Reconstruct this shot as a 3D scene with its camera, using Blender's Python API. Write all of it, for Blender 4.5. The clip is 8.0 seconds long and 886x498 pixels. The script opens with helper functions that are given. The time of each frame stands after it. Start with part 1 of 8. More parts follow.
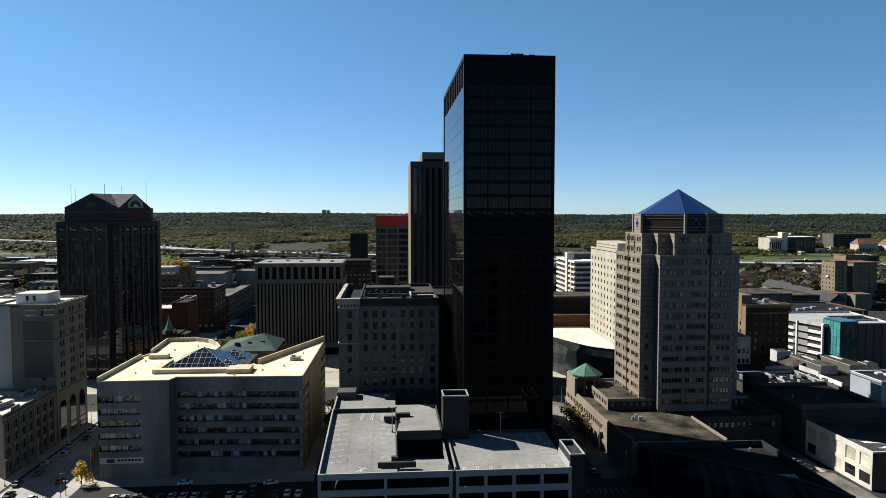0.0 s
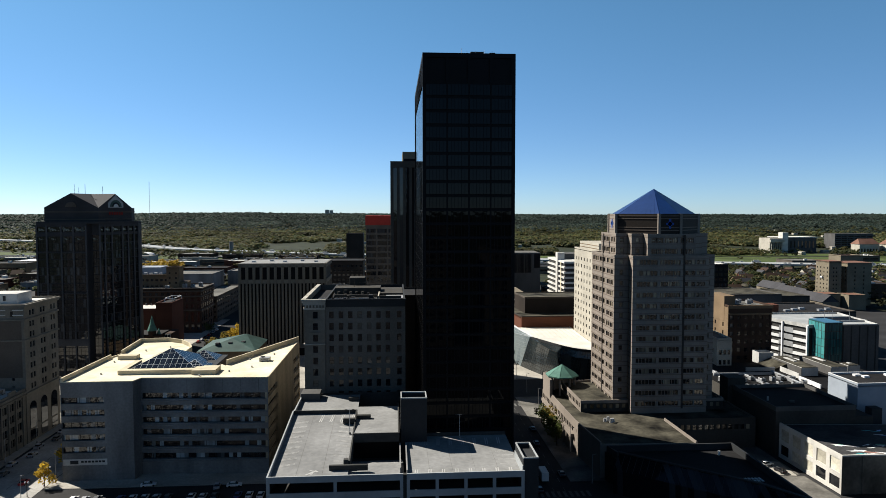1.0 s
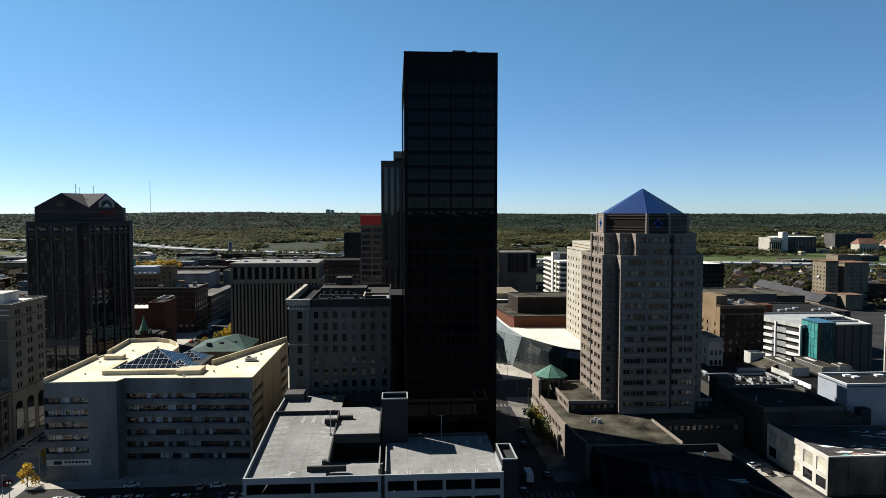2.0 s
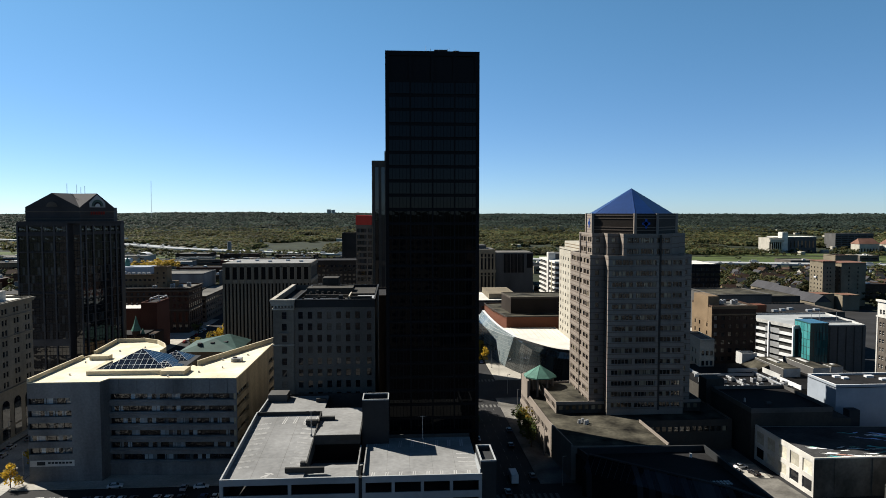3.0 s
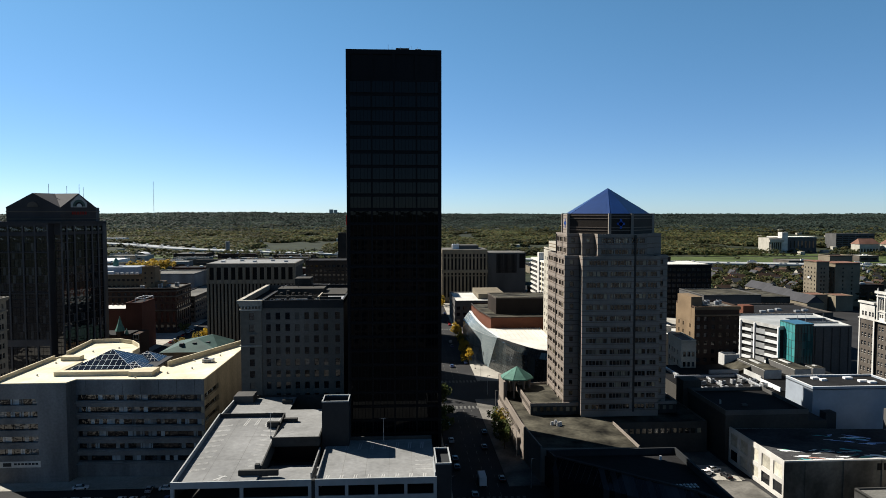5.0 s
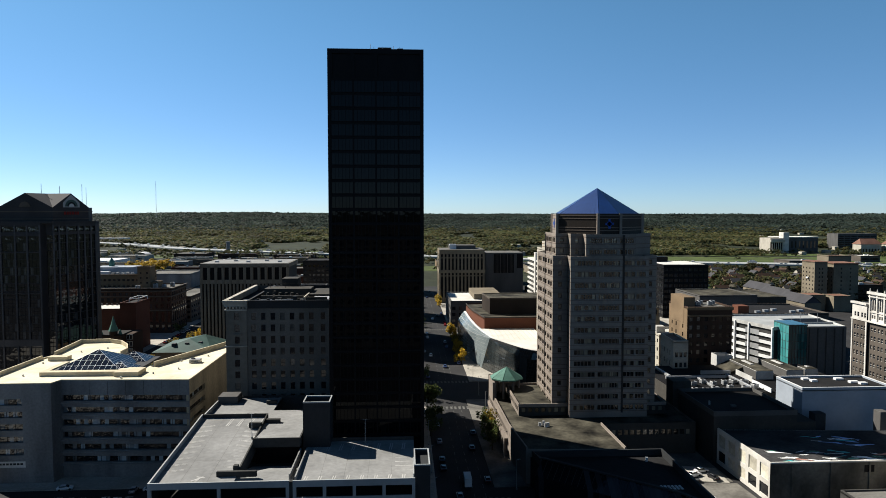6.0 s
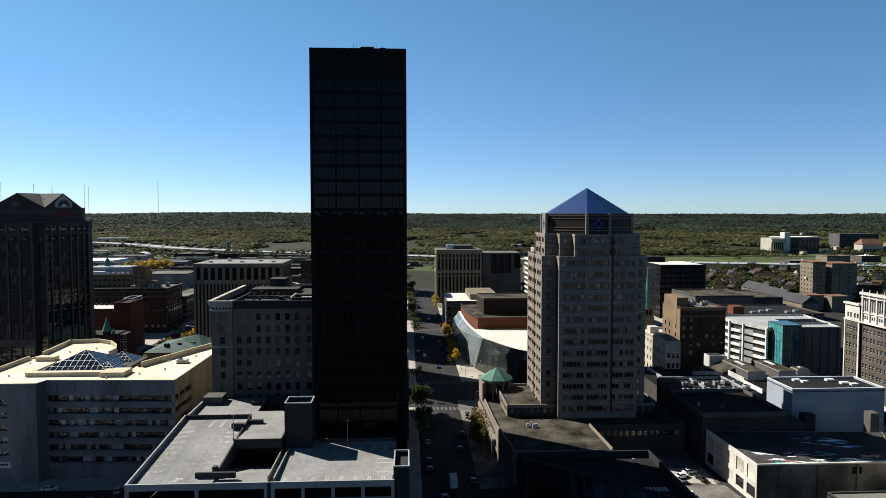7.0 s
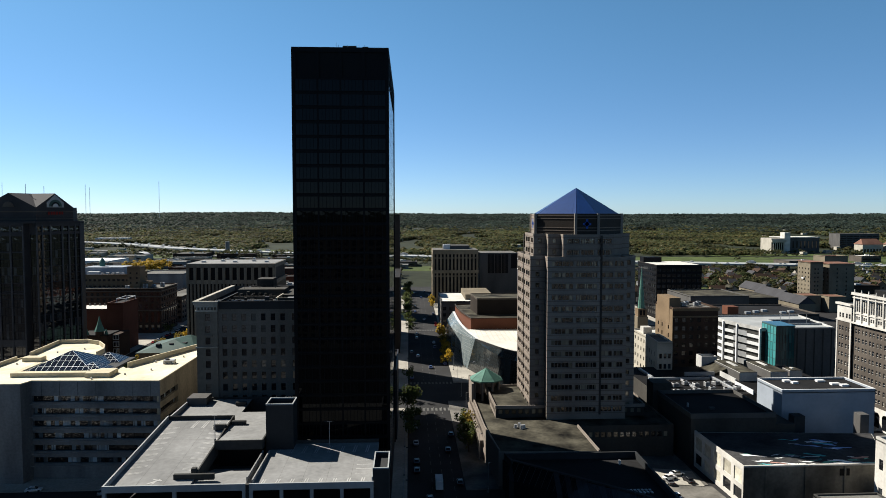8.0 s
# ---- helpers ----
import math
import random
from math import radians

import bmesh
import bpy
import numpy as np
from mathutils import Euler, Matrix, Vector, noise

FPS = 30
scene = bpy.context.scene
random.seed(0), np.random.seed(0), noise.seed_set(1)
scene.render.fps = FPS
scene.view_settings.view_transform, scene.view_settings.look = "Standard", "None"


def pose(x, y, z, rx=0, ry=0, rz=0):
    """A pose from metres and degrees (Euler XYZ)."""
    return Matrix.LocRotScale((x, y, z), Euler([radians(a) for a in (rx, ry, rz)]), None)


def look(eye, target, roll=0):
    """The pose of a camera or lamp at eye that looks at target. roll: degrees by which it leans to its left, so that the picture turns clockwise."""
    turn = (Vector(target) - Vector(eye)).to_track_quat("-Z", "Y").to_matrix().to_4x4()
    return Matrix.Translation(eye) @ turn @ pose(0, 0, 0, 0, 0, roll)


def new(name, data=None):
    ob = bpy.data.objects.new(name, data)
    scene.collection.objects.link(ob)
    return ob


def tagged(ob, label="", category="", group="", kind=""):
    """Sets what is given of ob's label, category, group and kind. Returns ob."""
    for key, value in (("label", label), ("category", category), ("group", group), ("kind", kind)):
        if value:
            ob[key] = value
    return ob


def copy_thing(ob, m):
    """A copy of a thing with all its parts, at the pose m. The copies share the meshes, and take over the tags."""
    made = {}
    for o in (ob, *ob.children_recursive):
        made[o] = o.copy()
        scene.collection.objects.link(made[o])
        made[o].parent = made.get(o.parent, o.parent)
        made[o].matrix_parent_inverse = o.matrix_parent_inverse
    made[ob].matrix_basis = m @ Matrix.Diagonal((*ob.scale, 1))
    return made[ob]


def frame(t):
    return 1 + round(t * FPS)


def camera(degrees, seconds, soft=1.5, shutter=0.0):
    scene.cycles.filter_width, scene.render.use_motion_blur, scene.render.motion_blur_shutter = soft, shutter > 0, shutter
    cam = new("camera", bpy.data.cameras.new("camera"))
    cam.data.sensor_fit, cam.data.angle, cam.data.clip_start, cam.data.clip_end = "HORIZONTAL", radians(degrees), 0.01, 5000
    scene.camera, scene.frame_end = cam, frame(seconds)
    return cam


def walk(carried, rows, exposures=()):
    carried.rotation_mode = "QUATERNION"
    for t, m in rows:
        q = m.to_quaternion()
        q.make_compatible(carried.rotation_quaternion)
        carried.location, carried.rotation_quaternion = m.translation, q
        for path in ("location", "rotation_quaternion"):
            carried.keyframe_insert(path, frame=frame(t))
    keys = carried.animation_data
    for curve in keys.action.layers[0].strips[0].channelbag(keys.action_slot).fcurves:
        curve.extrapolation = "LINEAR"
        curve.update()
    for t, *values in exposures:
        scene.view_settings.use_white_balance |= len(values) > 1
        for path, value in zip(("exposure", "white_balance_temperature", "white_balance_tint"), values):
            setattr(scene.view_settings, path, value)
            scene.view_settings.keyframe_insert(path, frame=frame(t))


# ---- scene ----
cam = camera(66.0, 8.0, soft=0.7)
PATH = [
    (0, (1.714, 0.77, 82.585), (1.87, 2.761, 82.478), 0.0),
    (0.1, (4.633, 0.992, 82.586), (4.786, 2.983, 82.479), 0.0),
    (0.2, (6.708, 1.149, 82.587), (6.857, 3.141, 82.479), 0.0),
    (0.3, (7.988, 1.246, 82.587), (8.136, 3.238, 82.479), 0.0),
    (0.4, (9.183, 1.337, 82.588), (9.329, 3.329, 82.48), 0.0),
    (0.5, (10.25, 1.418, 82.588), (10.395, 3.41, 82.48), 0.0),
    (0.7, (12.055, 1.595, 82.589), (12.198, 3.587, 82.482), 0.0),
    (1, (13.859, 1.772, 82.59), (14.001, 3.764, 82.483), 0.0),
    (1.5, (16.481, 2.1, 82.593), (16.621, 4.092, 82.485), 0.0),
    (3, (24.418, 2.931, 82.601), (24.55, 4.924, 82.493), 0.0),
    (3.5, (27.175, 3.204, 82.603), (27.304, 5.197, 82.495), 0.0),
    (4, (30.08, 3.391, 82.606), (30.204, 5.384, 82.498), 0.0),
    (4.5, (32.729, 3.692, 82.608), (32.852, 5.685, 82.5), 0.0),
    (6, (40.763, 4.449, 82.616), (40.875, 6.443, 82.508), 0.0),
    (6.5, (43.362, 4.733, 82.618), (43.47, 6.727, 82.51), 0.0),
    (7, (45.896, 5.12, 82.621), (46.0, 7.114, 82.513), 0.0),
    (7.5, (48.395, 5.469, 82.623), (48.496, 7.464, 82.515), 0.0),
    (8, (50.739, 5.87, 82.626), (50.838, 7.865, 82.518), 0.0),
]
walk(cam, [(t, look(eye, target, roll)) for t, eye, target, roll in PATH], [(0, 1.18), (8, 1.18)])

# ---- world, sun ----
SUN_FROM = Vector((-0.805, 0.593, 0.0)).normalized()
SUN_ELEV = radians(38.5)
sun_dir = Vector((SUN_FROM.x * math.cos(SUN_ELEV), SUN_FROM.y * math.cos(SUN_ELEV), math.sin(SUN_ELEV)))
world = bpy.data.worlds.new("sky_world")
scene.world = world
world.use_nodes = True
wn = world.node_tree.nodes
wn.clear()
w_out, w_bg, w_sky = wn.new("ShaderNodeOutputWorld"), wn.new("ShaderNodeBackground"), wn.new("ShaderNodeTexSky")
w_sky.sky_type, w_sky.sun_disc = "NISHITA", False
w_sky.sun_elevation, w_sky.sun_rotation = SUN_ELEV, math.atan2(SUN_FROM.x, SUN_FROM.y)
w_sky.air_density, w_sky.dust_density, w_sky.ozone_density, w_sky.altitude = 0.6, 0.15, 6.0, 400
w_bg.inputs["Strength"].default_value = 0.051
# elevation tint: brightens the seen band, darkens the zenith to cut shade fill light
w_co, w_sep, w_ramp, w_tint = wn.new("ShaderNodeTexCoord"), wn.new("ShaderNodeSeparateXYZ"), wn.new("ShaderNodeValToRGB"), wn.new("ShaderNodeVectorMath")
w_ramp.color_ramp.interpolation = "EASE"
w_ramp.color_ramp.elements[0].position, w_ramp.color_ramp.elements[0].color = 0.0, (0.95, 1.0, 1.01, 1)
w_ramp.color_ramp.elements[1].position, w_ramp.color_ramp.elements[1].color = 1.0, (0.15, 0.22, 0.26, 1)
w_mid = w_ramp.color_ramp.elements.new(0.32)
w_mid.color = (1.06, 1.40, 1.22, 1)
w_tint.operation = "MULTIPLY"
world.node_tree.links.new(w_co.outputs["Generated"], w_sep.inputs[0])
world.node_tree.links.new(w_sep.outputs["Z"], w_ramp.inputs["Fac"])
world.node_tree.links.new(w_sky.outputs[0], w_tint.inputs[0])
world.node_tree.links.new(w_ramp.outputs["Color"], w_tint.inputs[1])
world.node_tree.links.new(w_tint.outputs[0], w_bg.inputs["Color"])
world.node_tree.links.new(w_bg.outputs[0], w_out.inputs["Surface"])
sun = new("sun", bpy.data.lights.new("sun", "SUN"))
sun.data.energy, sun.data.angle, sun.data.color = 5.0, radians(0.53), (1.0, 0.94, 0.84)
sun.matrix_basis = look(sun_dir * 400, (0, 0, 0))


# ---- materials ----
def surface(name, color, rough=0.85, metal=0.0, grain=3.0, var=0.14, stain=0.06, stain_amount=0.25, bump=0.15, spread=0.0, spec=0.1, streak=0.0):
    """A weathered opaque surface: fine grain, broad stains, bump, and a tint from piece to piece."""
    m = bpy.data.materials.new(name)
    m.use_nodes = True
    nt = m.node_tree
    n, l = nt.nodes, nt.links
    bsdf = n["Principled BSDF"]
    bsdf.inputs["Roughness"].default_value, bsdf.inputs["Metallic"].default_value = rough, metal
    bsdf.inputs["Specular IOR Level"].default_value = spec
    co = n.new("ShaderNodeTexCoord")
    fine, broad = n.new("ShaderNodeTexNoise"), n.new("ShaderNodeTexNoise")
    fine.inputs["Scale"].default_value, fine.inputs["Detail"].default_value = grain, 4
    broad.inputs["Scale"].default_value, broad.inputs["Detail"].default_value = stain, 5
    l.new(co.outputs["Object"], fine.inputs["Vector"])
    if streak:
        mp = n.new("ShaderNodeMapping")
        mp.inputs["Scale"].default_value = (1, 1, streak)
        l.new(co.outputs["Object"], mp.inputs["Vector"])
        l.new(mp.outputs["Vector"], broad.inputs["Vector"])
    else:
        l.new(co.outputs["Object"], broad.inputs["Vector"])
    r1, r2 = n.new("ShaderNodeMapRange"), n.new("ShaderNodeMapRange")
    for r, src, amount in ((r1, fine, var), (r2, broad, stain_amount)):
        r.inputs["From Min"].default_value, r.inputs["From Max"].default_value = 0.3, 0.7
        r.inputs["To Min"].default_value, r.inputs["To Max"].default_value = 1 - amount, 1 + amount
        l.new(src.outputs["Fac"], r.inputs["Value"])
    mul = n.new("ShaderNodeMath")
    mul.operation = "MULTIPLY"
    l.new(r1.outputs[0], mul.inputs[0])
    l.new(r2.outputs[0], mul.inputs[1])
    last = mul
    if spread:
        info, r3, m3 = n.new("ShaderNodeObjectInfo"), n.new("ShaderNodeMapRange"), n.new("ShaderNodeMath")
        r3.inputs["To Min"].default_value, r3.inputs["To Max"].default_value = 1 - spread, 1 + spread
        l.new(info.outputs["Random"], r3.inputs["Value"])
        m3.operation = "MULTIPLY"
        l.new(last.outputs[0], m3.inputs[0])
        l.new(r3.outputs[0], m3.inputs[1])
        last = m3
    mix = n.new("ShaderNodeVectorMath")
    mix.operation = "SCALE"
    mix.inputs[0].default_value = color
    l.new(last.outputs[0], mix.inputs["Scale"])
    l.new(mix.outputs[0], bsdf.inputs["Base Color"])
    if bump:
        b = n.new("ShaderNodeBump")
        b.inputs["Strength"].default_value, b.inputs["Distance"].default_value = bump, 0.05
        l.new(fine.outputs["Fac"], b.inputs["Height"])
        l.new(b.outputs[0], bsdf.inputs["Normal"])
    return m


def glazing(name, dark, light, share=0.2, rough=0.06, spec=0.5, wave=0.02, wave_scale=0.6):
    """Window glass: dark panes, of which a share is pale, for blinds and painted-in reflections; slightly uneven."""
    m = bpy.data.materials.new(name)
    m.use_nodes = True
    nt = m.node_tree
    n, l = nt.nodes, nt.links
    bsdf = n["Principled BSDF"]
    bsdf.inputs["Roughness"].default_value, bsdf.inputs["Specular IOR Level"].default_value = rough, spec
    info, ramp = n.new("ShaderNodeObjectInfo"), n.new("ShaderNodeValToRGB")
    ramp.color_ramp.interpolation = "LINEAR"
    e = ramp.color_ramp.elements
    e[0].position, e[0].color = max(0.0, 1 - share - 0.15), (*dark, 1)
    e[1].position, e[1].color = 1.0, (*light, 1)
    co, noi = n.new("ShaderNodeTexCoord"), n.new("ShaderNodeTexNoise")
    noi.inputs["Scale"].default_value = wave_scale
    l.new(co.outputs["Object"], noi.inputs["Vector"])
    where, shift, snap, cell = n.new("ShaderNodeTexCoord"), n.new("ShaderNodeVectorMath"), n.new("ShaderNodeVectorMath"), n.new("ShaderNodeTexWhiteNoise")
    shift.inputs[1].default_value = (0.64, 500, 500)
    snap.operation, cell.noise_dimensions = "SNAP", "4D"
    snap.inputs[1].default_value = (1.28, 1000, 1000)
    l.new(where.outputs["Object"], shift.inputs[0])
    l.new(shift.outputs[0], snap.inputs[0])
    l.new(snap.outputs[0], cell.inputs["Vector"])
    l.new(info.outputs["Random"], cell.inputs["W"])
    l.new(cell.outputs["Value"], ramp.inputs["Fac"])
    l.new(ramp.outputs["Color"], bsdf.inputs["Base Color"])
    b = n.new("ShaderNodeBump")
    b.inputs["Strength"].default_value, b.inputs["Distance"].default_value = wave, 0.2
    l.new(noi.outputs["Fac"], b.inputs["Height"])
    l.new(b.outputs[0], bsdf.inputs["Normal"])
    return m


def leafage(name, colors, rough=0.75, patch=(0.6, 1.4), crown=0.0):
    """Foliage whose tint changes from clump to clump."""
    m = bpy.data.materials.new(name)
    m.use_nodes = True
    nt = m.node_tree
    n, l = nt.nodes, nt.links
    bsdf = n["Principled BSDF"]
    bsdf.inputs["Roughness"].default_value, bsdf.inputs["Specular IOR Level"].default_value = rough, 0.15
    geo, ramp = n.new("ShaderNodeNewGeometry"), n.new("ShaderNodeValToRGB")
    ramp.color_ramp.interpolation = "LINEAR"
    e = ramp.color_ramp.elements
    e[0].color, e[1].color = (*colors[0], 1), (*colors[-1], 1)
    for i, c in enumerate(colors[1:-1]):
        x = e.new((i + 1) / (len(colors) - 1))
        x.color = (*c, 1)
    if crown:
        where, tree, part_, both = n.new("ShaderNodeTexCoord"), n.new("ShaderNodeTexNoise"), n.new("ShaderNodeMapRange"), n.new("ShaderNodeMix")
        tree.inputs["Scale"].default_value, tree.inputs["Detail"].default_value = crown, 2
        part_.inputs["From Min"].default_value, part_.inputs["From Max"].default_value = 0.25, 0.75
        both.inputs["Factor"].default_value = 0.3
        l.new(where.outputs["Object"], tree.inputs["Vector"])
        l.new(tree.outputs["Fac"], part_.inputs["Value"])
        l.new(part_.outputs[0], both.inputs["A"])
        l.new(geo.outputs["Random Per Island"], both.inputs["B"])
        l.new(both.outputs["Result"], ramp.inputs["Fac"])
    else:
        l.new(geo.outputs["Random Per Island"], ramp.inputs["Fac"])
    co, cloud, rng_, scale = n.new("ShaderNodeTexCoord"), n.new("ShaderNodeTexNoise"), n.new("ShaderNodeMapRange"), n.new("ShaderNodeVectorMath")
    cloud.inputs["Scale"].default_value, cloud.inputs["Detail"].default_value = 0.006, 5
    rng_.inputs["From Min"].default_value, rng_.inputs["From Max"].default_value = 0.35, 0.65
    rng_.inputs["To Min"].default_value, rng_.inputs["To Max"].default_value = patch
    scale.operation = "SCALE"
    l.new(co.outputs["Object"], cloud.inputs["Vector"])
    l.new(cloud.outputs["Fac"], rng_.inputs["Value"])
    l.new(ramp.outputs["Color"], scale.inputs[0])
    l.new(rng_.outputs[0], scale.inputs["Scale"])
    l.new(scale.outputs[0], bsdf.inputs["Base Color"])
    thin, blend, out = n.new("ShaderNodeBsdfTranslucent"), n.new("ShaderNodeMixShader"), n["Material Output"]
    blend.inputs["Fac"].default_value = 0.45
    l.new(scale.outputs[0], thin.inputs["Color"])
    l.new(bsdf.outputs[0], blend.inputs[1])
    l.new(thin.outputs[0], blend.inputs[2])
    l.new(blend.outputs[0], out.inputs["Surface"])
    return m


ASPHALT = surface("asphalt", (0.0232, 0.0232, 0.0241), 0.9, grain=1.5, stain=0.05, stain_amount=0.3)
STREET = surface("worn_concrete_street", (0.24, 0.235, 0.22), 0.9, grain=1.2, var=0.16, stain=0.06, stain_amount=0.35)
PAVING = surface("paving_concrete", (0.27, 0.255, 0.225), 0.9, grain=1.2, stain=0.08)
LAWN = surface("lawn", (0.0498, 0.0664, 0.0216), 0.95, grain=0.5, var=0.25, stain=0.02, stain_amount=0.35)
SOIL = surface("town_ground", (0.0183, 0.0224, 0.0124), 0.95, grain=0.05, var=0.3, stain=0.006, stain_amount=0.4)
STAINED = surface("stained_render", (0.11, 0.1, 0.082), 0.9, grain=1.2, var=0.15, stain=0.1, stain_amount=0.75, streak=0.6)
CONCRETE = surface("cast_concrete", (0.1535, 0.1535, 0.1511), 0.9, grain=1.4, stain=0.14, stain_amount=0.34, streak=0.2)
DECK = surface("parking_deck_concrete", (0.1784, 0.1801, 0.1784), 0.9, grain=0.9, var=0.12, stain=0.11, stain_amount=0.2)
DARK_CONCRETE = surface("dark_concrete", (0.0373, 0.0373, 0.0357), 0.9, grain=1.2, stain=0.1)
GARAGE_PAINT = surface("garage_pale_concrete", (0.249, 0.2615, 0.2656), 0.85, grain=1.0, var=0.06, stain=0.12, stain_amount=0.15, streak=0.3)
SLATE_METAL = surface("slate_grey_cladding", (0.0232, 0.0249, 0.0266), 0.7, grain=1.0, var=0.08)
# streaked concrete, its tan holding the warm bounced light on one office side
BOUNCE_CONCRETE = surface("stained_bounce_lit_concrete", (0.3, 0.255, 0.18), 0.9, grain=1.2, stain=0.12, stain_amount=0.4, streak=0.15)
PIER_STONE = surface("grey_granite_pier", (0.052, 0.052, 0.055), 0.6, grain=2.0, var=0.12, stain=0.1)
GREY_PANEL = surface("blocked_window_panel", (0.36, 0.34, 0.28), 0.8, grain=1.5, var=0.1, stain=0.3, stain_amount=0.3, spread=0.25)
PLANT_PAINT = surface("weathered_white_cladding", (0.34, 0.34, 0.33), 0.8, grain=1.0, var=0.08, stain=0.2, stain_amount=0.2)
CORNICE_STONE = surface("pale_cornice_stone", (0.27, 0.255, 0.22), 0.9, grain=1.0, var=0.12, stain=0.3, stain_amount=0.3)
DIM_RED = surface("dim_red_sign", (0.12, 0.012, 0.01), 0.6, grain=2, var=0.1)
CREAM_ROOF = surface("cream_roof_membrane", (0.5478, 0.498, 0.3652), 0.85, grain=0.6, var=0.08, stain=0.12, stain_amount=0.22)
CREAM_STONE = surface("cream_parapet", (0.4316, 0.3818, 0.2739), 0.85, grain=0.8, var=0.08, stain=0.12, stain_amount=0.15)
GREY_STONE = surface("grey_limestone", (0.0706, 0.0689, 0.0664), 0.9, grain=1.0, var=0.1, stain=0.12, stain_amount=0.2, streak=0.3)
LIME_STONE = surface("warm_grey_limestone", (0.1245, 0.1154, 0.0979), 0.9, grain=1.0, var=0.12, stain=0.12, stain_amount=0.22, streak=0.3)
TAN_STONE = surface("tan_stone", (0.1411, 0.1203, 0.0871), 0.9, grain=1.0, var=0.12, stain=0.1, stain_amount=0.2)
OLD_BRICK = surface("old_buff_brick", (0.105, 0.1, 0.09), 0.9, grain=2.0, var=0.14, stain=0.08, stain_amount=0.2, streak=0.4)
CREAM_BRICK = surface("cream_brick", (0.3071, 0.2863, 0.2407), 0.9, grain=2.0, var=0.1, stain=0.1, stain_amount=0.15)
BROWN_STONE = surface("brown_granite", (0.0249, 0.0199, 0.0166), 0.65, grain=2.0, var=0.12, stain=0.08)
DARK_GRANITE = surface("dark_polished_granite", (0.0282, 0.0274, 0.0291), 0.5, grain=2.0, var=0.12, stain=0.08)
# stone darkened to hold the shade on walls turned from the sun
SHADE_STONE = surface("shade_dark_stone", (0.0415, 0.039, 0.0349), 0.9, grain=1.0, var=0.12, stain=0.12, stain_amount=0.2, streak=0.3)
PINK_STONE = surface("pink_beige_granite", (0.176, 0.1519, 0.1311), 0.75, grain=1.5, var=0.07, stain=0.1, stain_amount=0.18, streak=0.3)
PINK_BAND = surface("rose_granite_band", (0.1162, 0.093, 0.0772), 0.7, grain=1.5, var=0.07, stain=0.1, stain_amount=0.1)
RED_BRICK = surface("red_brick", (0.0706, 0.0282, 0.0191), 0.9, grain=3.0, var=0.15, stain=0.1, stain_amount=0.18)
RUST_BRICK = surface("rust_brick", (0.1037, 0.0415, 0.0257), 0.85, grain=2.0, var=0.1, stain=0.08, stain_amount=0.1)
BROWN_BRICK = surface("brown_brick", (0.0432, 0.0274, 0.0199), 0.9, grain=3.0, var=0.15, stain=0.1)
TAN_BRICK = surface("tan_brick", (0.1411, 0.1013, 0.0631), 0.9, grain=3.0, var=0.12, stain=0.1)
GREY_BRICK = surface("grey_brown_brick", (0.0706, 0.0606, 0.0515), 0.9, grain=3.0, var=0.12, stain=0.1)
WHITE_STONE = surface("white_terracotta", (0.415, 0.4025, 0.3735), 0.8, grain=1.5, var=0.08, stain=0.12)
WHITE_PAINT = surface("white_painted_steel", (0.498, 0.5063, 0.5146), 0.6, grain=1.0, var=0.04, stain=0.2, stain_amount=0.08)
BLUE_WHITE = surface("pale_blue_cladding", (0.23, 0.26, 0.30), 0.65, grain=0.8, var=0.04, stain=0.15, stain_amount=0.08)
# roof tone taken near black to stand in for the shadow over it
SHADED_ROOF = surface("shade_black_roof", (0.0055, 0.0055, 0.006), 0.9, grain=0.8, var=0.25, stain=0.09, stain_amount=0.4)
# grey ground tone, darkened to hold the shade beside the podium and halls
SHADED_PAVING = surface("shade_toned_paving", (0.115, 0.11, 0.1), 0.9, grain=1.2, var=0.15, stain=0.12, stain_amount=0.5)
TAR_GREY = surface("greyed_tar_roof", (0.036, 0.036, 0.037), 0.9, grain=0.8, var=0.25, stain=0.09, stain_amount=0.5)
ROOF_DARK = surface("dark_roof_membrane", (0.0133, 0.0133, 0.0141), 0.9, grain=0.8, var=0.2, stain=0.07, stain_amount=0.35)
ROOF_GREY = surface("grey_gravel_roof", (0.0996, 0.0971, 0.0896), 0.95, grain=1.2, var=0.18, stain=0.07, stain_amount=0.35)
ROOF_BROWN = surface("weathered_terrace_roof", (0.04, 0.037, 0.028), 0.95, grain=0.8, var=0.25, stain=0.13, stain_amount=0.95)
ROOF_PALE = surface("pale_roof_membrane", (0.4565, 0.4482, 0.415), 0.85, grain=0.8, var=0.06, stain=0.08, stain_amount=0.15)
BLUE_METAL = surface("blue_standing_seam_metal", (0.0083, 0.0373, 0.1411), 0.38, metal=0.25, grain=0.6, var=0.06, stain=0.15, stain_amount=0.1, spec=0.5)
COPPER = surface("green_patinated_copper", (0.0706, 0.1577, 0.1286), 0.7, grain=1.2, var=0.12, stain=0.2, stain_amount=0.2)
GREEN_ROOF = surface("green_metal_roof", (0.036, 0.068, 0.062), 0.6, grain=0.8, var=0.08, stain=0.15)
STEEL = surface("galvanised_steel", (0.332, 0.3403, 0.3486), 0.5, metal=0.6, grain=3, var=0.08)
BLACK_METAL = surface("black_metal", (0.0033, 0.0033, 0.0042), 0.55, grain=2, var=0.1, spec=0.1)
DARK_TRIM = surface("dark_bronze_trim", (0.0249, 0.0224, 0.0208), 0.5, grain=2, var=0.1)
GABLE_SLATE = surface("slate_roof", (0.0415, 0.0415, 0.0456), 0.85, grain=1.0, var=0.12, spec=0.12)
